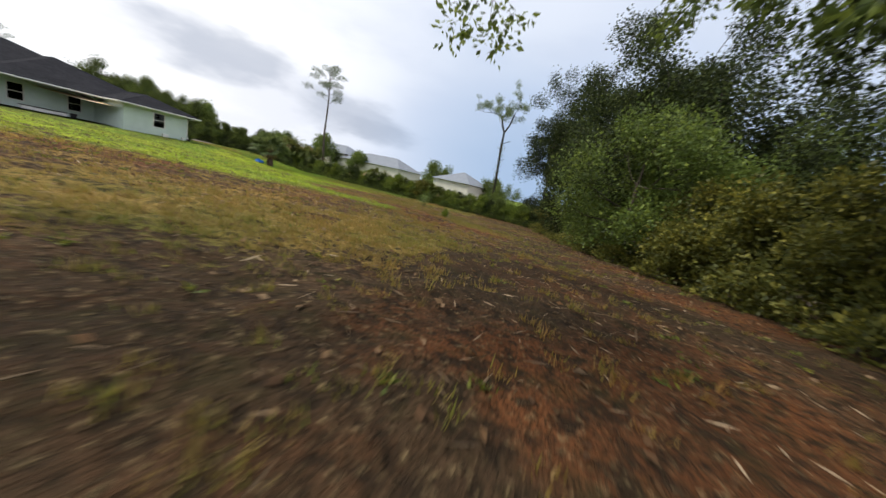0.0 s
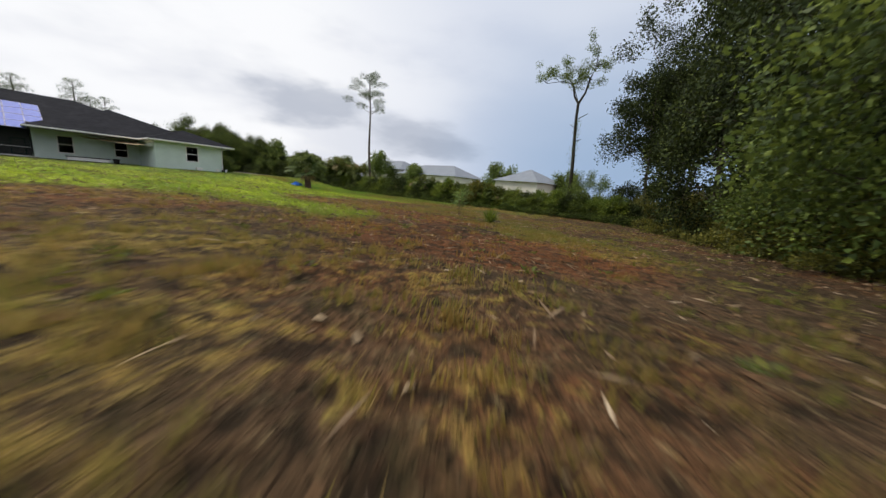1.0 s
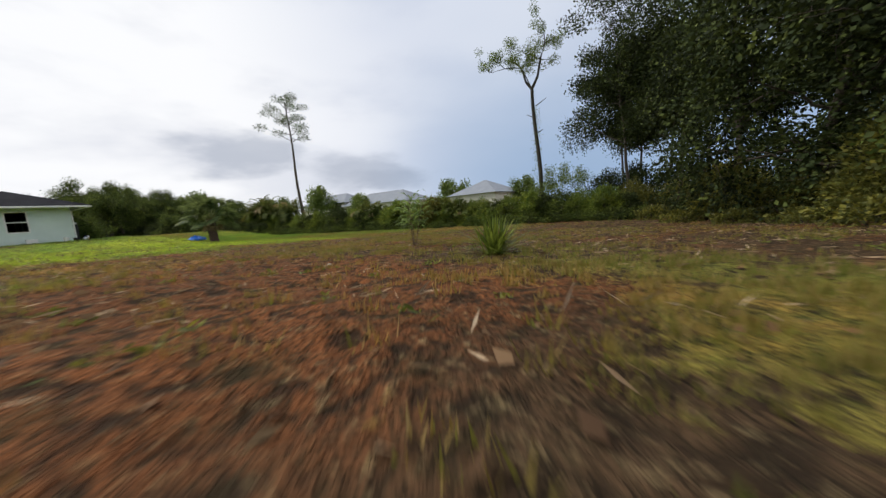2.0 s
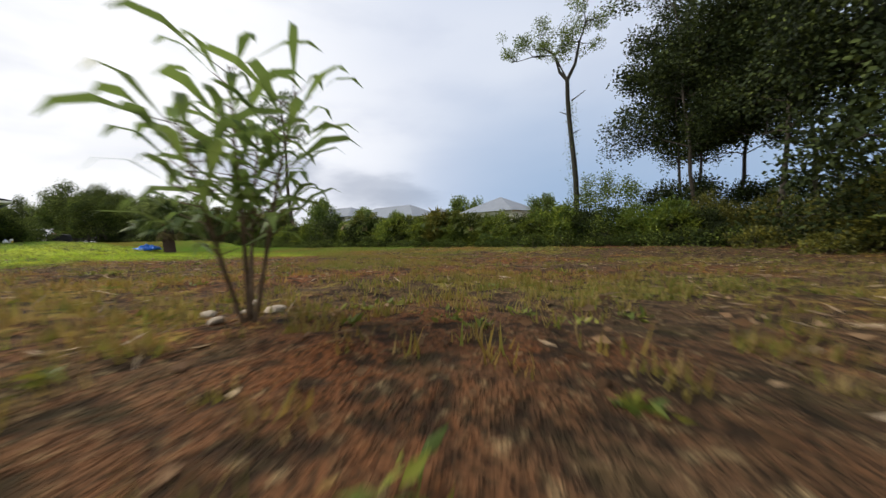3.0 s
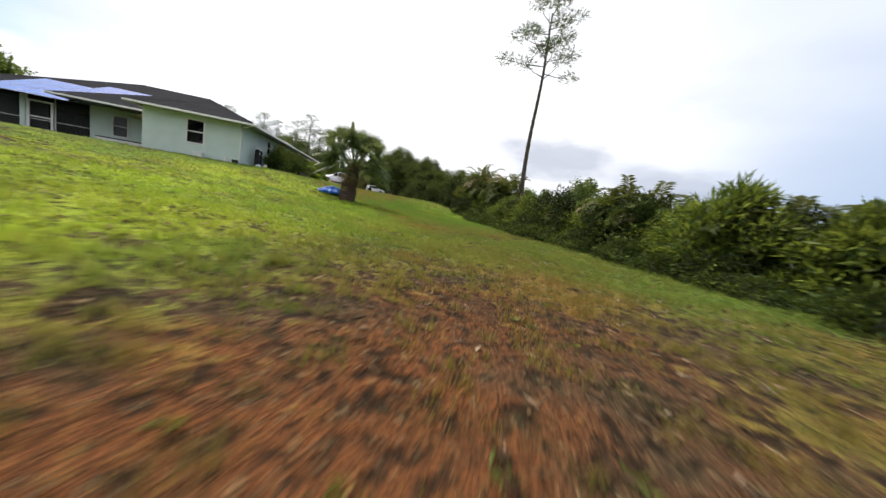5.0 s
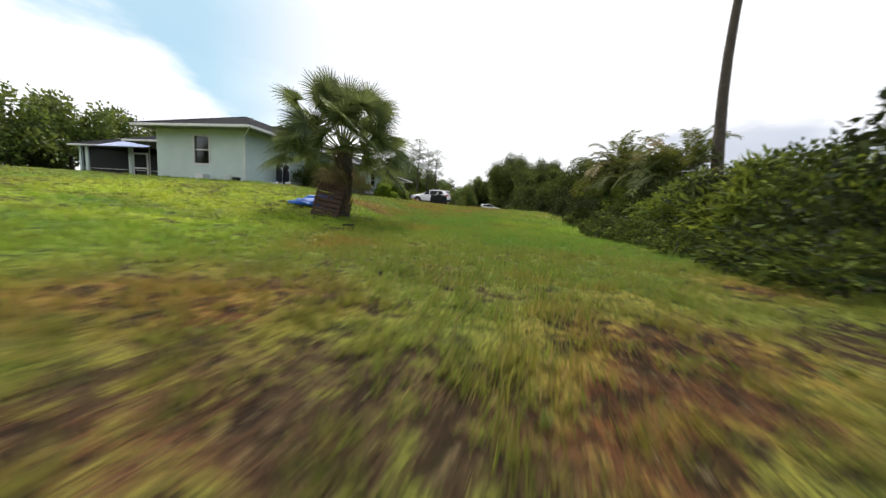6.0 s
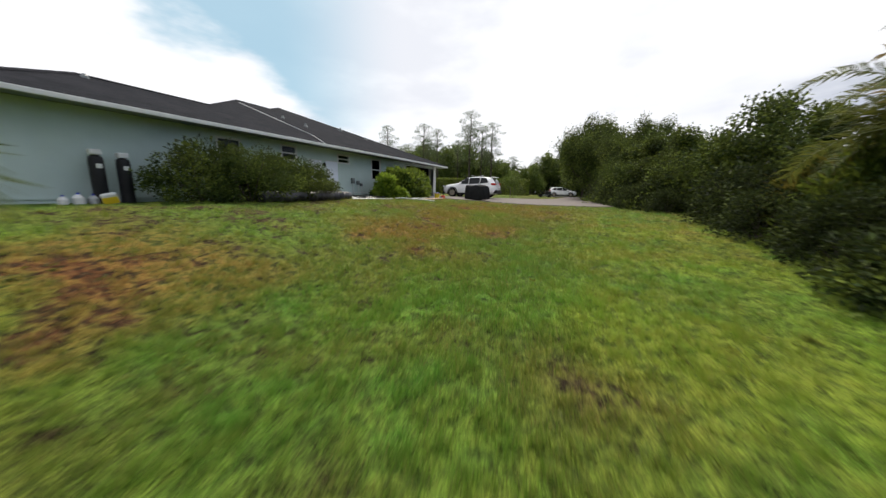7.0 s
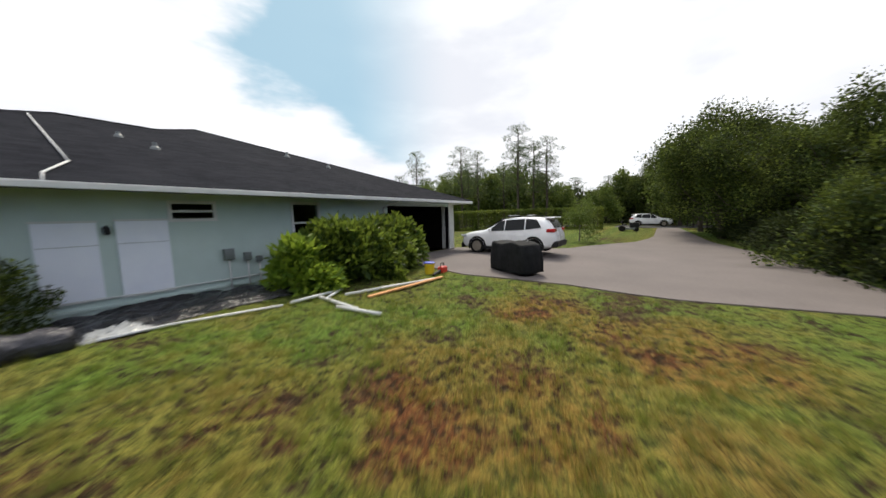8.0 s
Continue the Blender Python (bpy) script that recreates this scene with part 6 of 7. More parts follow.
def suv(at, turn, label):
    ob = thing("suv", at, label, "car", "parked cars", turn)
    st = [(2.29, 0.38, 0.60, 0.74, 0.66, 0.70, 0.60), (2.20, 0.26, 0.66, 0.90, 0.80, 0.84, 0.72), (1.95, 0.22, 0.80, 1.00, 0.88, 0.91, 0.78),
          (1.45, 0.21, 0.92, 1.06, 0.91, 0.93, 0.78), (0.98, 0.21, 1.00, 1.11, 0.92, 0.93, 0.74), (0.55, 0.21, 1.03, 1.38, 0.92, 0.93, 0.68),
          (0.20, 0.21, 1.04, 1.58, 0.92, 0.93, 0.65), (-0.35, 0.21, 1.05, 1.66, 0.92, 0.93, 0.66), (-1.10, 0.21, 1.08, 1.66, 0.92, 0.93, 0.65),
          (-1.70, 0.24, 1.12, 1.60, 0.91, 0.92, 0.62), (-1.98, 0.28, 1.10, 1.48, 0.88, 0.90, 0.60), (-2.18, 0.34, 1.02, 1.12, 0.84, 0.87, 0.66), (-2.30, 0.42, 0.66, 0.74, 0.74, 0.76, 0.66)]
    verts, faces, ring = [], [], 14
    for x, zb, zl, zt, wb, wl, wt in st:
        half = [(wb * 0.6, zb), (wb * 0.95, zb + 0.03), (wb + 0.01, zb + 0.20), (wl, (zb + zl) / 2 + 0.06), (wl * 0.985, zl), (wt + (wl - wt) * 0.10, zt - 0.05), (wt * 0.80, zt)]
        verts += [(x, y, z) for y, z in half] + [(x, -y, z) for y, z in reversed(half)]
    for i in range(len(st) - 1):
        for k in range(ring):
            a, b = i * ring + k, i * ring + (k + 1) % ring
            faces.append((a, b, b + ring, a + ring))
    faces += [tuple(range(ring - 1, -1, -1)), tuple((len(st) - 1) * ring + k for k in range(ring))]
    body = mesh_object("body", verts, faces, M["car_white"], ob, "glossy white bodywork", shade=True)
    bv = body.modifiers.new("round", "SUBSURF")
    bv.levels = bv.render_levels = 1

    def pane(name, quad, off, label=""):
        q = [Vector(v) for v in quad]
        n = (q[1] - q[0]).cross(q[2] - q[0]).normalized()
        c = sum(q, Vector()) / len(q)
        n = n if n.dot(Vector((c.x * 0.2, c.y, c.z - 0.9))) > 0 else -n
        k = len(q)
        v = [p + n * off for p in q] + [p - n * 0.03 for p in q]
        f = [tuple(range(k)), tuple(range(2 * k - 1, k - 1, -1))] + [(i, (i + 1) % k, k + (i + 1) % k, k + i) for i in range(k)]
        return mesh_object(name, v, f, M["car_glass"], ob, label)

    for s in (-1, 1):
        lo, hi = 0.905 * s, 0.705 * s
        pane("side_window", [(0.78, lo, 1.06), (0.02, lo, 1.07), (0.02, hi, 1.52), (0.22, hi, 1.50)], 0.012, "dark side window")
        pane("side_window", [(-0.04, lo, 1.07), (-0.92, lo, 1.10), (-0.90, hi, 1.56), (-0.04, hi, 1.53)], 0.012)
        pane("side_window", [(-0.98, lo, 1.11), (-1.66, lo * 0.985, 1.20), (-1.42, hi, 1.53), (-0.96, hi, 1.56)], 0.012)
        part("sill", box_bm(((-1.0, min(0.86 * s, 0.95 * s), 0.22), (1.0, max(0.86 * s, 0.95 * s), 0.36)), bevel=0.03), M["black_plastic"], ob, "black plastic sill")
        mir = part("mirror", box_bm(((0.58, min(0.94 * s, 1.10 * s), 1.04), (0.72, max(0.94 * s, 1.10 * s), 1.20)), bevel=0.04), M["car_white"], ob)
        part("roof_rail", box_bm(((-1.35, min(0.54 * s, 0.58 * s), 1.66), (0.05, max(0.54 * s, 0.58 * s), 1.70)), bevel=0.012), M["car_glass"], ob)
        part("tail_light", box_bm(((-2.22, min(0.52 * s, 0.90 * s), 0.98), (-1.86, max(0.52 * s, 0.90 * s), 1.14)), bevel=0.04), M["tail_red"], ob, "red tail light")
        part("headlight", box_bm(((1.96, min(0.52 * s, 0.88 * s), 0.78), (2.26, max(0.52 * s, 0.88 * s), 0.90)), bevel=0.04), M["lens"], ob, "clear headlight")
        for x in (1.36, -1.33):
            arch = Shape()
            arch.tube([(x + 0.42 * math.cos(t), 0.925 * s, 0.36 + 0.42 * math.sin(t)) for t in np.linspace(-0.35, math.pi + 0.35, 15)], [0.045] * 15, 6)
            mesh_object("wheel_arch", arch.v, arch.f, M["black_plastic"], ob, "black plastic wheel arch", shade=True)
            hub = new("wheel")
            hub.parent = ob
            hub.matrix_basis = pose(x, 0.86 * s, 0.36, 90, 0, 0)
            part("tyre", lathe(bmesh.new(), [(0.24, -0.11), (0.33, -0.115), (0.36, -0.08), (0.36, 0.08), (0.33, 0.115), (0.24, 0.11)], 28), M["tyre"], hub, "black tyre", shade=False)
            rim = bmesh.new()
            lathe(rim, [(0.235, -0.118), (0.235, -0.10), (0.20, -0.07)], 24)
            lathe(rim, [(0.20, 0.07), (0.235, 0.10), (0.235, 0.118)], 24)
            for k in range(5):
                for side in (-1, 1):
                    v = box(rim, (-0.022, 0.03, -0.012), (0.022, 0.225, 0.012))
                    bmesh.ops.transform(rim, matrix=pose(0, 0, 0.105 * side, 0, 0, 72 * k), verts=v)
            part("rim", rim, M["alloy"], hub, "silver alloy rim")
    pane("windscreen", [(0.98, 0.66, 1.11), (0.98, -0.66, 1.11), (0.24, -0.58, 1.57), (0.24, 0.58, 1.57)], 0.02, "dark windscreen")
    pane("rear_window", [(-2.15, 0.60, 1.16), (-2.15, -0.60, 1.16), (-1.93, -0.54, 1.50), (-1.93, 0.54, 1.50)], 0.02, "dark rear window")
    part("spoiler", box_bm(((-2.12, -0.58, 1.56), (-1.72, 0.58, 1.63)), bevel=0.025), M["car_white"], ob)
    part("bumper", box_bm(((-2.33, -0.84, 0.34), (-2.02, 0.84, 0.62)), bevel=0.07), M["black_plastic"], ob, "black rear bumper")
    part("bumper", box_bm(((2.05, -0.80, 0.24), (2.33, 0.80, 0.50)), bevel=0.07), M["black_plastic"], ob, "black front bumper")
    part("grille", box_bm(((2.20, -0.50, 0.56), (2.32, 0.50, 0.76)), bevel=0.03), M["black_plastic"], ob)
    part("number_plate", box_bm(((-2.30, -0.20, 0.80), (-2.245, 0.20, 0.93)), bevel=0.006), M["white"], ob, "plain white plate")
    part("cross_bar", box_bm(((-0.15, -0.56, 1.71), (-0.08, 0.56, 1.745)), ((-1.0, -0.56, 1.71), (-0.93, 0.56, 1.745)), bevel=0.008), M["alu"], ob, "silver roof bars")
    return ob


car = suv((-22.9, 3.7, ground_level(-22.9, 3.7) + 0.03), -90, "white compact SUV parked facing the garage")
copy_thing(car, pose(-56.6, 8.9, ground_level(-56.6, 8.9) + 0.02, 0, 0, 92))["label"] = "white SUV standing on the far road"


def covered_grill(at, turn):
    ob = thing("covered_grill", at, "barbecue grill under a black fitted cover on the driveway", "grill", turn=turn)
    bm = bmesh.new()
    bmesh.ops.create_cube(bm, size=1)
    bmesh.ops.subdivide_edges(bm, edges=bm.edges[:], cuts=11, use_grid_fill=True)
    for v in bm.verts:
        p = v.co.copy()
        u = p.z + 0.5
        r = Vector((p.x * 2, p.y * 2, p.z * 2))
        sq = max(abs(r.x), abs(r.y), abs(r.z))
        soft = r.lerp(r.normalized() * sq, 0.30)
        flare = 1.06 - 0.10 * u
        v.co = Vector((soft.x * 0.84 * flare, soft.y * 0.46 * flare, (soft.z + 1) * 0.5))
        fold = noise.noise(Vector((p.x * 5, p.y * 5, p.z * 1.2))) * 0.05 + noise.noise(Vector((p.x * 14, p.y * 14, p.z * 3))) * 0.018
        v.co += Vector((p.x, p.y, 0)).normalized() * fold if p.xy.length > 0.05 else Vector((0, 0, fold))
        v.co.z = max(v.co.z + (0.04 * math.sin(p.x * 9) if u > 0.9 else 0), 0.01)
    part("cover", bm, M["black_fabric"], ob, shade=True)
    sh = Shape()
    sh.tube([(0.80 * math.cos(t) * 1.03, 0.46 * math.sin(t) * 1.03, 0.06) for t in np.linspace(0, 2 * math.pi, 25)], [0.012] * 25, 5)
    mesh_object("hem_cord", sh.v, sh.f, M["black_plastic"], ob)


covered_grill((-18.45, 5.6, ground_level(-18.45, 5.6) + 0.03), 62)


def riding_mower(at, turn):
    ob = thing("riding_mower", at, "dark riding mower parked by the far end of the driveway", "mower", turn=turn)
    part("hood", box_bm(((0.1, -0.28, 0.35), (0.9, 0.28, 0.85)), bevel=0.06), M["black_plastic"], ob)
    part("seat", box_bm(((-0.55, -0.24, 0.6), (-0.1, 0.24, 0.7)), ((-0.6, -0.24, 0.7), (-0.5, 0.24, 1.05)), bevel=0.02), M["black_plastic"], ob)
    part("deck", box_bm(((-0.6, -0.5, 0.18), (0.6, 0.5, 0.36)), bevel=0.04), M["grey_box"], ob)
    for x, r in ((0.65, 0.19), (-0.55, 0.26)):
        for y in (-0.45, 0.45):
            sh = Shape()
            sh.tube([(x, y - 0.09, r), (x, y + 0.09, r)], [r, r], 16)
            mesh_object("wheel", sh.v, sh.f, M["tyre"], ob)
    sh = Shape()
    sh.tube([(0.05, 0, 0.8), (-0.1, 0, 1.05)], [0.02, 0.02], 6)
    mesh_object("steering_column", sh.v, sh.f, M["black_plastic"], ob)


riding_mower((-44.5, 7.2, ground_level(-44.5, 7.2)), 100)


# ---- neighbours and distance ----
M["grey_roof"] = surface("grey_shingle", (0.14, 0.165, 0.21), (0.19, 0.215, 0.26), 1.2, 0.9, relief=0.6, fine=15, stain=0.3)
M["fence_wood"] = surface("weathered_fence_wood", (0.030, 0.025, 0.021), (0.060, 0.050, 0.042), 5, 0.9, relief=0.6, fine=40, stain=0.4)
M["pale_wall"] = surface("pale_stucco", (0.50, 0.49, 0.46), (0.58, 0.57, 0.54), 1.0, 0.9, relief=0.3)


def neighbour(at, turn, half, label, h=4.4):
    ob = thing("neighbour_house", at, label, "house", "houses behind the hedge", turn)
    hx, hy = half
    ob_wall = part("wall", box_bm(((-hx, -hy, -0.3), (hx, hy, h))), M["pale_wall"], ob)
    e, r = 0.5, (hy + 0.5) * 0.5
    v = [(-hx - e, -hy - e, h), (hx + e, -hy - e, h), (hx + e, hy + e, h), (-hx - e, hy + e, h), (-hx + hy, 0, h + r), (hx - hy, 0, h + r)]
    mesh_object("roof", v, [(0, 1, 5, 4), (1, 2, 5), (2, 3, 4, 5), (3, 0, 4), (3, 2, 1, 0)], M["grey_roof"], ob, "pale grey shingle hip roof")
    for x in (-hx * 0.6, 0.0, hx * 0.6):
        w = part("window", box_bm(((x - 0.55, -hy - 0.03, 0.9), (x + 0.55, -hy + 0.02, 2.1))), M["white"], ob)
        part("pane", box_bm(((x - 0.48, -hy - 0.04, 0.97), (x + 0.48, -hy - 0.031, 2.03))), M["car_glass"], w)
    return ob


neighbour((14.6, 48.0, -1.28), -12, (4.8, 4.6), "neighbouring house with a grey hip roof behind the hedge", 3.9)
neighbour((-8.5, 48.0, -1.28), -6, (9.5, 4.6), "long neighbouring house with a grey hip roof behind the hedge", 4.0)
neighbour((-25.5, 50.0, -1.28), -6, (8.0, 4.4), "long neighbouring house with a grey hip roof behind the hedge", 5.0)


def clipped_hedge(at):
    """One length of a hedge cut square, leafy on all its faces."""
    rng = np.random.default_rng(152)
    ob = thing("front_hedge", at, "square clipped green hedge across the front garden", "hedge", "front garden hedge", 107.5)
    n, half = 9000, np.array([1.25, 0.6, 1.15])
    p = rng.uniform(-1, 1, (n, 3))
    k = rng.integers(0, 3, n)
    p[np.arange(n), k] = np.sign(p[np.arange(n), k]) * rng.uniform(0.8, 1.03, n)
    out = np.zeros((n, 3))
    out[np.arange(n), k] = np.sign(p[np.arange(n), k])
    p = p * half * (1 + rng.normal(0, 0.03, (n, 1))) + np.array([0, 0, 1.2])
    leaf_mesh("foliage", rng, p, out * 0.8, 0.10, 0.3, M["leaf_hedge"], ob)
    sh = Shape()
    for x in (-0.8, 0.0, 0.8):
        sh.tube([(x, 0, -0.1), (x + 0.05, 0.02, 1.0), (x, 0, 2.0)], [0.05, 0.04, 0.02], 6)
        mesh_object("stem", sh.v, sh.f, M["bark"], ob)
        sh = Shape()
    return ob


def board_fence(a, b, n):
    """Dark posts with three rails between them."""
    a, b = Vector(a), Vector(b)
    turn = math.degrees(math.atan2(b.y - a.y, b.x - a.x))
    bay = (b - a).length / n
    ob = thing("board_fence", ground_at(a.x, a.y), "dark weathered three-rail wooden fence under the trees", "fence", turn=turn)
    for k in range(n + 1):
        p = a.lerp(b, k / n)
        dz = ground_level(p.x, p.y) - ground_level(a.x, a.y)
        part("post", box_bm(((k * bay - 0.06, -0.06, dz - 0.1), (k * bay + 0.06, 0.06, dz + 1.25)), bevel=0.01), M["fence_wood"], ob)
        if k < n:
            for z in (0.35, 0.72, 1.08):
                part("rail", box_bm(((k * bay + 0.06, -0.085, dz + z - 0.06), (k * bay + bay - 0.06, -0.062, dz + z + 0.06)), bevel=0.005), M["fence_wood"], ob)


def build_distance():
    rng = np.random.default_rng(44)
    oak = broad_tree("distant_oak", ground_at(21.5, 50), 141, 5.6, 3.4, 0.2, "rounded oak standing behind the neighbouring houses", "leaf_oak", bare=0.3, per_tip=12, leaf_len=0.27, puff=0.4, limbs=8, ratio=0.36, group="distant trees")
    copies(oak, [(-12, 44), (-22, 42), (3, 58), (-30, 50), (-33, 36), (-40, 44)], rng, 0.85, 1.2)
    copies(oak, [(-20, -58), (-34, -60), (0, -62), (30, -58), (46, -50)], rng, 1.0, 1.4)
    copies(oak, [(-70, 4), (-76, 14), (-68, 22), (-82, 30), (-74, -10), (-76, -24), (-72, -34), (-90, 8), (-62, 34), (-70, -46), (-84, -30), (-58, 12), (-60, 20)], rng, 0.95, 1.5)
    rows_of(far, [(-67, -16, 10), (-58.5, -17, 9), (-60, -24.5, 10), (-66, -22, 11), (-57, -20.5, 8.5), (-68, -9, 10), (-69, -29, 12), (-60, -36, 11), (-78, -26, 13), (-72, -33, 12), (-76, -4, 9), (-64, -12.6, 9.5), (-61, -30, 10)], rng, 1.2)
    rows_of(oak, [(-54, -23, 8.5), (-55, -18.5, 9.5), (-56, -14, 9.0), (-55, -9.5, 9.5), (-54, -5.5, 8.0), (-60, -12, 10), (-60, -20, 10.5), (-55, -1.5, 6.5), (-59, 3, 6.0)], rng, 0.9)
    rows_of(oak, [(-12, -42, 10.5), (-18, -43, 11.2), (-25, -45, 11.6), (-32, -46, 11), (-5, -46, 10.5), (-39, -48, 11.5), (4, -48, 10.5), (14, -50, 10.5)], rng)
    belt = shrub("scrub", ground_at(-64, -6), 151, (5.0, 3.0, 3.4), "band of scrub and brush beyond the road", "leaf_wood", 90, 40, 0.35, group="scrub beyond the road")
    copies(belt, [(-64, -14), (-65, -22), (-66, -30), (-66, 2), (-68, 10), (-70, 18), (-66, -38), (-66, -46), (-68, 27), (-70, 36)], rng, 0.85, 1.2)
    copies(belt, [(-70, -34), (-72, -26), (-71, -19), (-73, -12), (-72, -5), (-74, 2)], rng, 1.7, 2.2)
    copies(belt, [(-14, -44), (-24, -46), (-4, -47), (-35, -44), (6, -50), (18, -52)], rng, 0.8, 1.1)
    board_fence((-37.5, 15.4, 0), (-56.0, 12.6, 0), 8)
    first = clipped_hedge(ground_at(-41.5, -12))
    for k, (x, y) in enumerate([(-42.2, -9.8), (-42.9, -7.6), (-43.6, -5.4), (-44.3, -3.2), (-45.0, -1.0), (-45.7, 1.2), (-46.3, 3.4), (-40.8, -14.2), (-40.1, -16.4), (-39.4, -18.6)]):
        copy_thing(first, pose(*ground_at(x, y), 0, 0, 107.5 + 180 * (k % 2)))
    broad_tree("garden_tree", ground_at(-31.0, 5.2), 153, 2.6, 1.4, 0.05, "small sparse tree on a grass island by the driveway", "leaf_oak", "bark_grey", bare=0.35, per_tip=7, leaf_len=0.10, puff=0.2, limbs=6)


build_distance()


# ---- grass and leaf litter ----
def lawn_ok(x, y):
    if y > 17.2 or (x < 0.1 and y < 2.2) or x < -17 or x > 46:
        return False
    return True


def build_grass():
    rng = np.random.default_rng(9)
    line = [(42, -23), (40, -16.5), (38, -12.6), (36, -9), (33, -4), (31, 0), (29, 3), (26, 6), (21, 9), (15, 11.5), (8, 12.2), (2, 11), (-3, 10.3), (-8.5, 8.8), (-13, 6.5)]
    seg = np.array(line)
    d = np.linalg.norm(np.diff(seg, axis=0), axis=1)
    cum = np.concatenate([[0], np.cumsum(d)])
    total = 84000
    s = rng.uniform(0, cum[-1], total)
    i = np.clip(np.searchsorted(cum, s) - 1, 0, len(seg) - 2)
    f = ((s - cum[i]) / d[i])[:, None]
    p = seg[i] * (1 - f) + seg[i + 1] * f
    off = rng.normal(0, 1, (total, 2)) * np.where(rng.uniform(0, 1, (total, 1)) < 0.45, 2.2, 7.5)
    p = p + off
    p = p[np.array([lawn_ok(x, y) for x, y in p])]
    cover, _, _, lush, _, _ = turf_map(p[:, 0], p[:, 1])
    odds = np.clip(cover * 1.1 + 0.75 * field(p[:, 0], p[:, 1], 4.2, 7.7) - 0.10, 0.02, 1)
    keep = rng.uniform(0, 1, len(p)) < odds
    p, lush = p[keep], lush[keep]
    n = len(p)
    z = np.array([ground_level(x, y) + lumps(x, y) for x, y in p])
    blades = 17
    root = np.repeat(np.column_stack([p, z]), blades, axis=0)
    m = n * blades
    root[:, :2] += rng.normal(0, 0.04, (m, 2))
    a = rng.uniform(0, 2 * np.pi, m)
    h = rng.uniform(0.035, 0.115, m) * np.repeat(rng.uniform(0.55, 1.3, n) * (0.75 + 0.35 * lush), blades)
    lean = rng.uniform(0.1, 0.9, m) * h
    out = np.column_stack([np.cos(a), np.sin(a), np.zeros(m)])
    side = np.column_stack([-np.sin(a), np.cos(a), np.zeros(m)]) * rng.uniform(0.003, 0.008, (m, 1))
    up = np.array([0, 0, 1.0])
    v = np.empty((m, 3, 3))
    v[:, 0], v[:, 1] = root - side - up * 0.01, root + side - up * 0.01
    v[:, 2] = root + out * lean[:, None] + up * h[:, None]
    me = bpy.data.meshes.new("grass")
    me.vertices.add(m * 3)
    me.vertices.foreach_set("co", v.astype(np.float32).ravel())
    me.loops.add(m * 3)
    me.loops.foreach_set("vertex_index", np.arange(m * 3, dtype=np.int32))
    me.polygons.add(m)
    me.polygons.foreach_set("loop_start", np.arange(0, m * 3, 3, dtype=np.int32))
    me.update(calc_edges=True)
    give_turf(me, p[:, 0], p[:, 1], 3 * blades)
    me.materials.append(M["blades"])
    tagged(new("grass", me), "short patchy grass blades and weeds on the lawn", "grass", kind="stuff")


def build_litter():
    rng = np.random.default_rng(13)
    n = 16000
    x = rng.uniform(14, 46, n)
    y = rng.uniform(-26, 15, n)
    keep = np.array([noise.noise(Vector((a * 0.5, b * 0.5, 3.1))) > -0.25 for a, b in zip(x, y)])
    x, y = x[keep], y[keep]
    z = np.array([ground_level(a, b) + lumps(a, b) + 0.012 for a, b in zip(x, y)])
    c = np.column_stack([x, y, z])
    flat = rng.normal(0, 1, (len(c), 3)) * np.array([1, 1, 0.05])
    ob = leaf_mesh("leaf_litter", rng, c, flat * 3.5, 0.07, 0.28, M["litter"], None, droop=0.0)
    tagged(ob, "scattered dry brown leaves and twigs over bare soil", "leaf litter", kind="stuff")


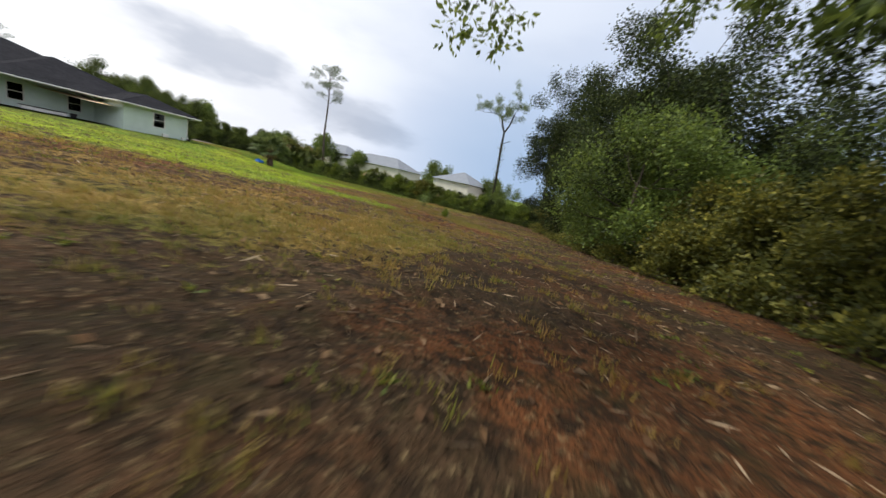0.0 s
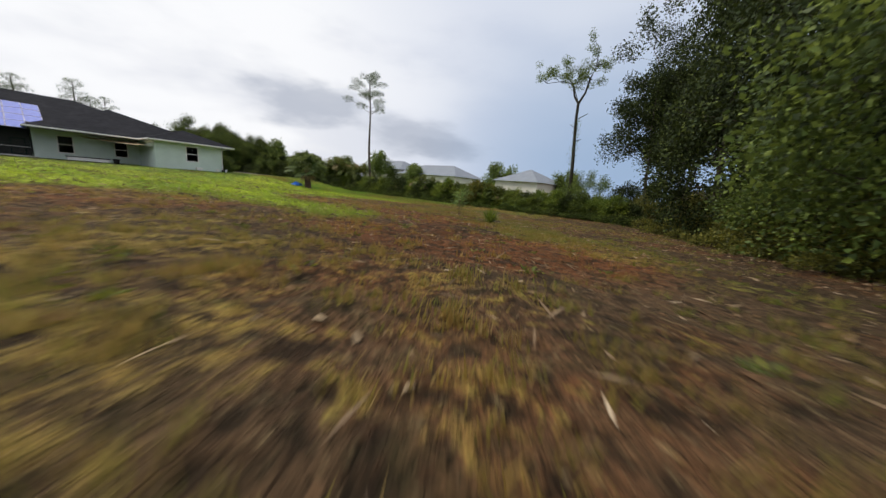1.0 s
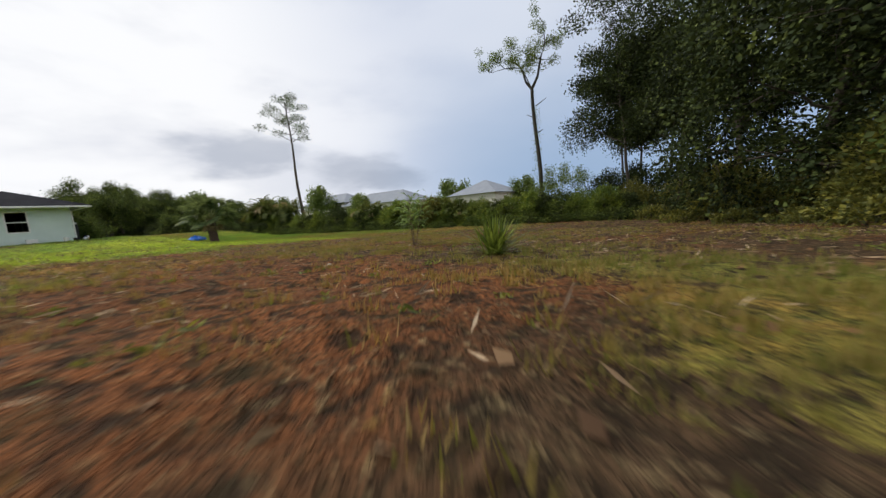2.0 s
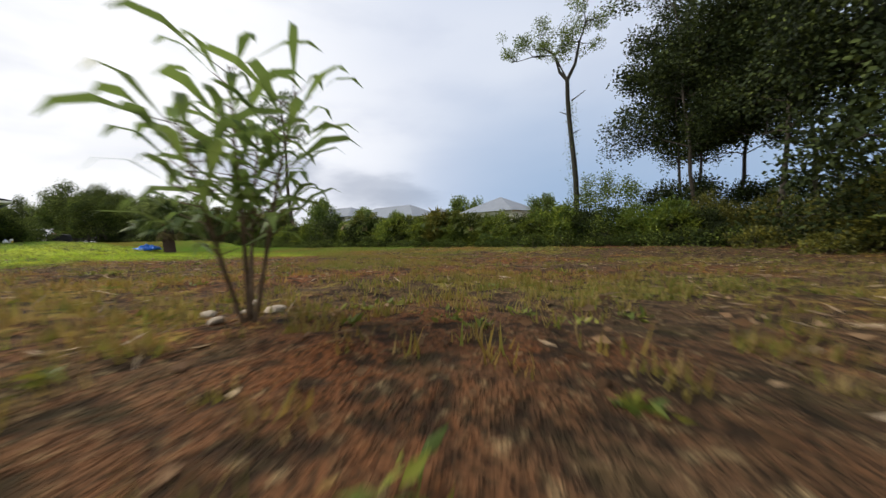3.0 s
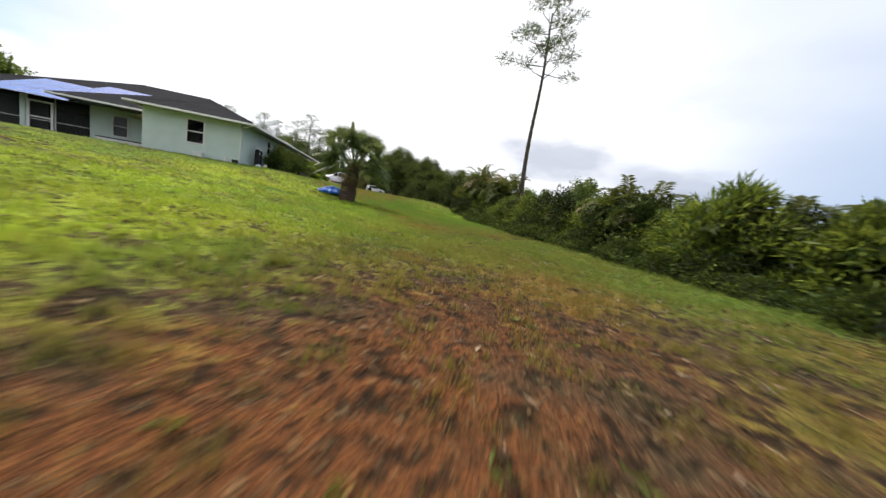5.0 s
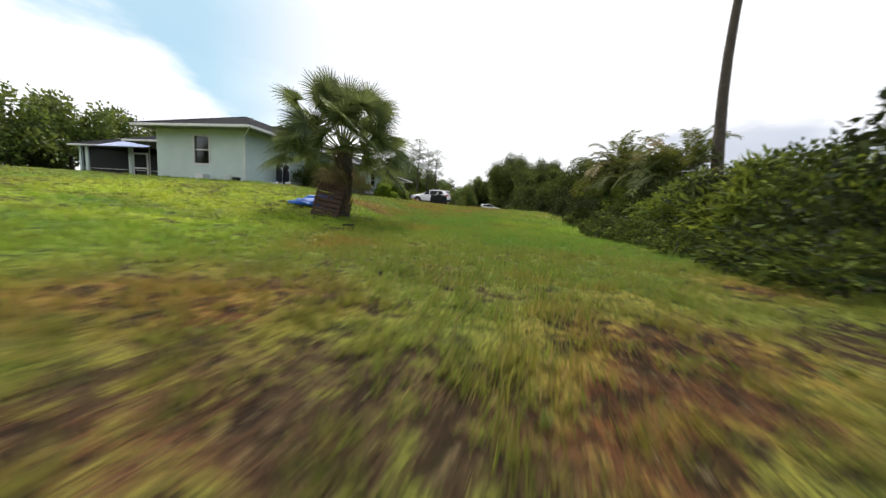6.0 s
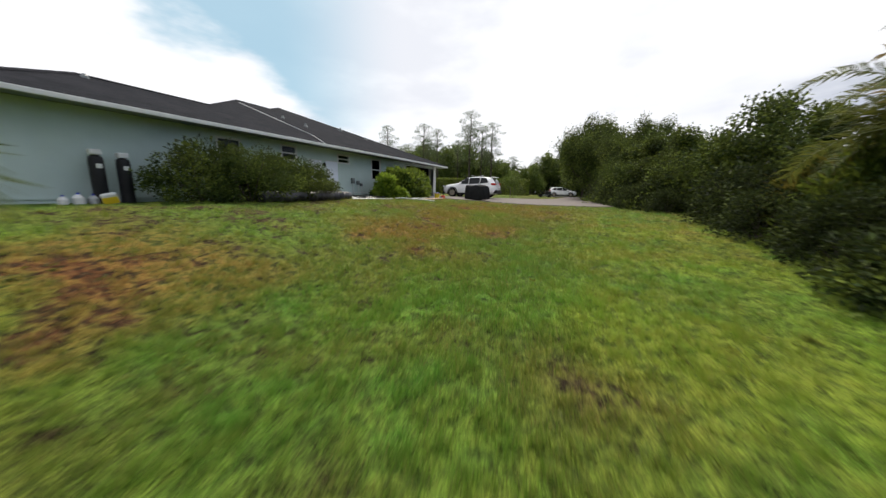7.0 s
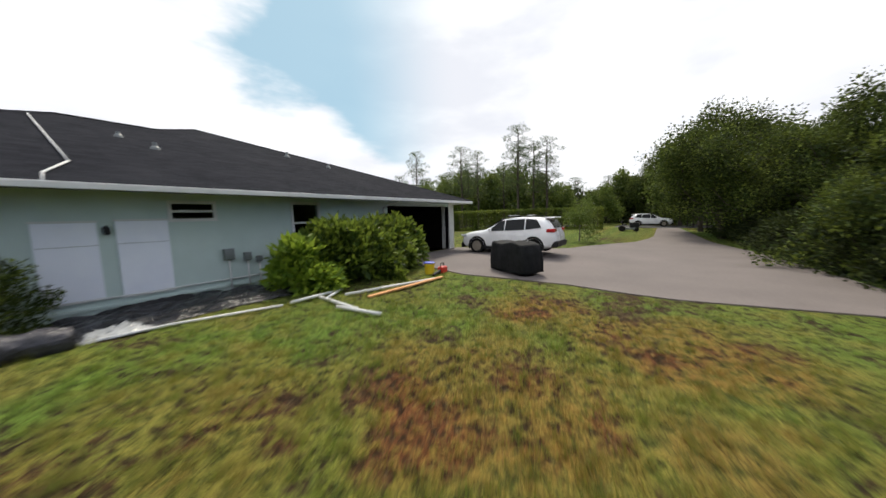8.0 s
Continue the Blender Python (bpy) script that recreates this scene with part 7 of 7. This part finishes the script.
def build_straw():
    rng = np.random.default_rng(47)
    n = 15000
    x, y = rng.uniform(12, 44, n), rng.uniform(-24, 14, n)
    keep = np.array([a + 0.6 * b > 21 and noise.noise(Vector((a * 0.7, b * 0.7, 8.8))) > -0.2 for a, b in zip(x, y)])
    x, y = x[keep], y[keep]
    c = np.column_stack([x, y, [ground_level(a, b) + lumps(a, b) + 0.014 for a, b in zip(x, y)]])
    flat = rng.normal(0, 1, (len(c), 3)) * np.array([1, 1, 0.12])
    ob = leaf_mesh("dry_straw", rng, c, flat * 3.5, 0.13, 0.045, M["straw"], None, droop=0.0)
    tagged(ob, "pale dry grass stalks lying on the bare soil", "dry grass", kind="stuff")


def build_weeds():
    """Flat rosettes of broad weed leaves, thick on the middle slope."""
    rng = np.random.default_rng(29)
    n = 26000
    x, y = rng.uniform(-14, 45, n), rng.uniform(-24, 16.5, n)
    keep = np.array([lawn_ok(a, b) and noise.noise(Vector((a * 2.3, b * 2.3, 5.5))) > (0.20 if a + 0.6 * b < 24 else 0.30 if a < 33 else 0.40) for a, b in zip(x, y)])
    x, y = x[keep], y[keep]
    leaves = 14
    size = np.repeat(rng.uniform(0.4, 1.25, len(x)), leaves)
    c = np.repeat(np.column_stack([x, y, [ground_level(a, b) + lumps(a, b) for a, b in zip(x, y)]]), leaves, axis=0)
    a = rng.uniform(0, 6.28, len(c))
    d = np.column_stack([np.cos(a), np.sin(a), rng.uniform(0.15, 0.9, len(c))])
    c = c + np.column_stack([rng.normal(0, 0.05, (len(c), 2)) * size[:, None], np.full(len(c), 0.004)])
    ob = leaf_mesh("weeds", rng, c, d * 2.5, 0.055, 0.16, M["weed"], None, droop=0.0)
    tagged(ob, "low green and yellow weeds scattered through the lawn", "weeds", kind="stuff")


M["weed"] = foliage("weed_leaves", (0.050, 0.080, 0.016), (0.120, 0.150, 0.026), (0.30, 0.28, 0.045), through=0.3)
M["straw"] = foliage("dry_stalks", (0.16, 0.11, 0.07), (0.34, 0.25, 0.16), (0.58, 0.48, 0.36), through=0.2, rough=0.8)
M["litter"] = foliage("dead_leaves", (0.06, 0.033, 0.018), (0.16, 0.085, 0.04), (0.40, 0.31, 0.20), through=0.3, rough=0.8)
build_grass()
build_weeds()
build_straw()
build_litter()
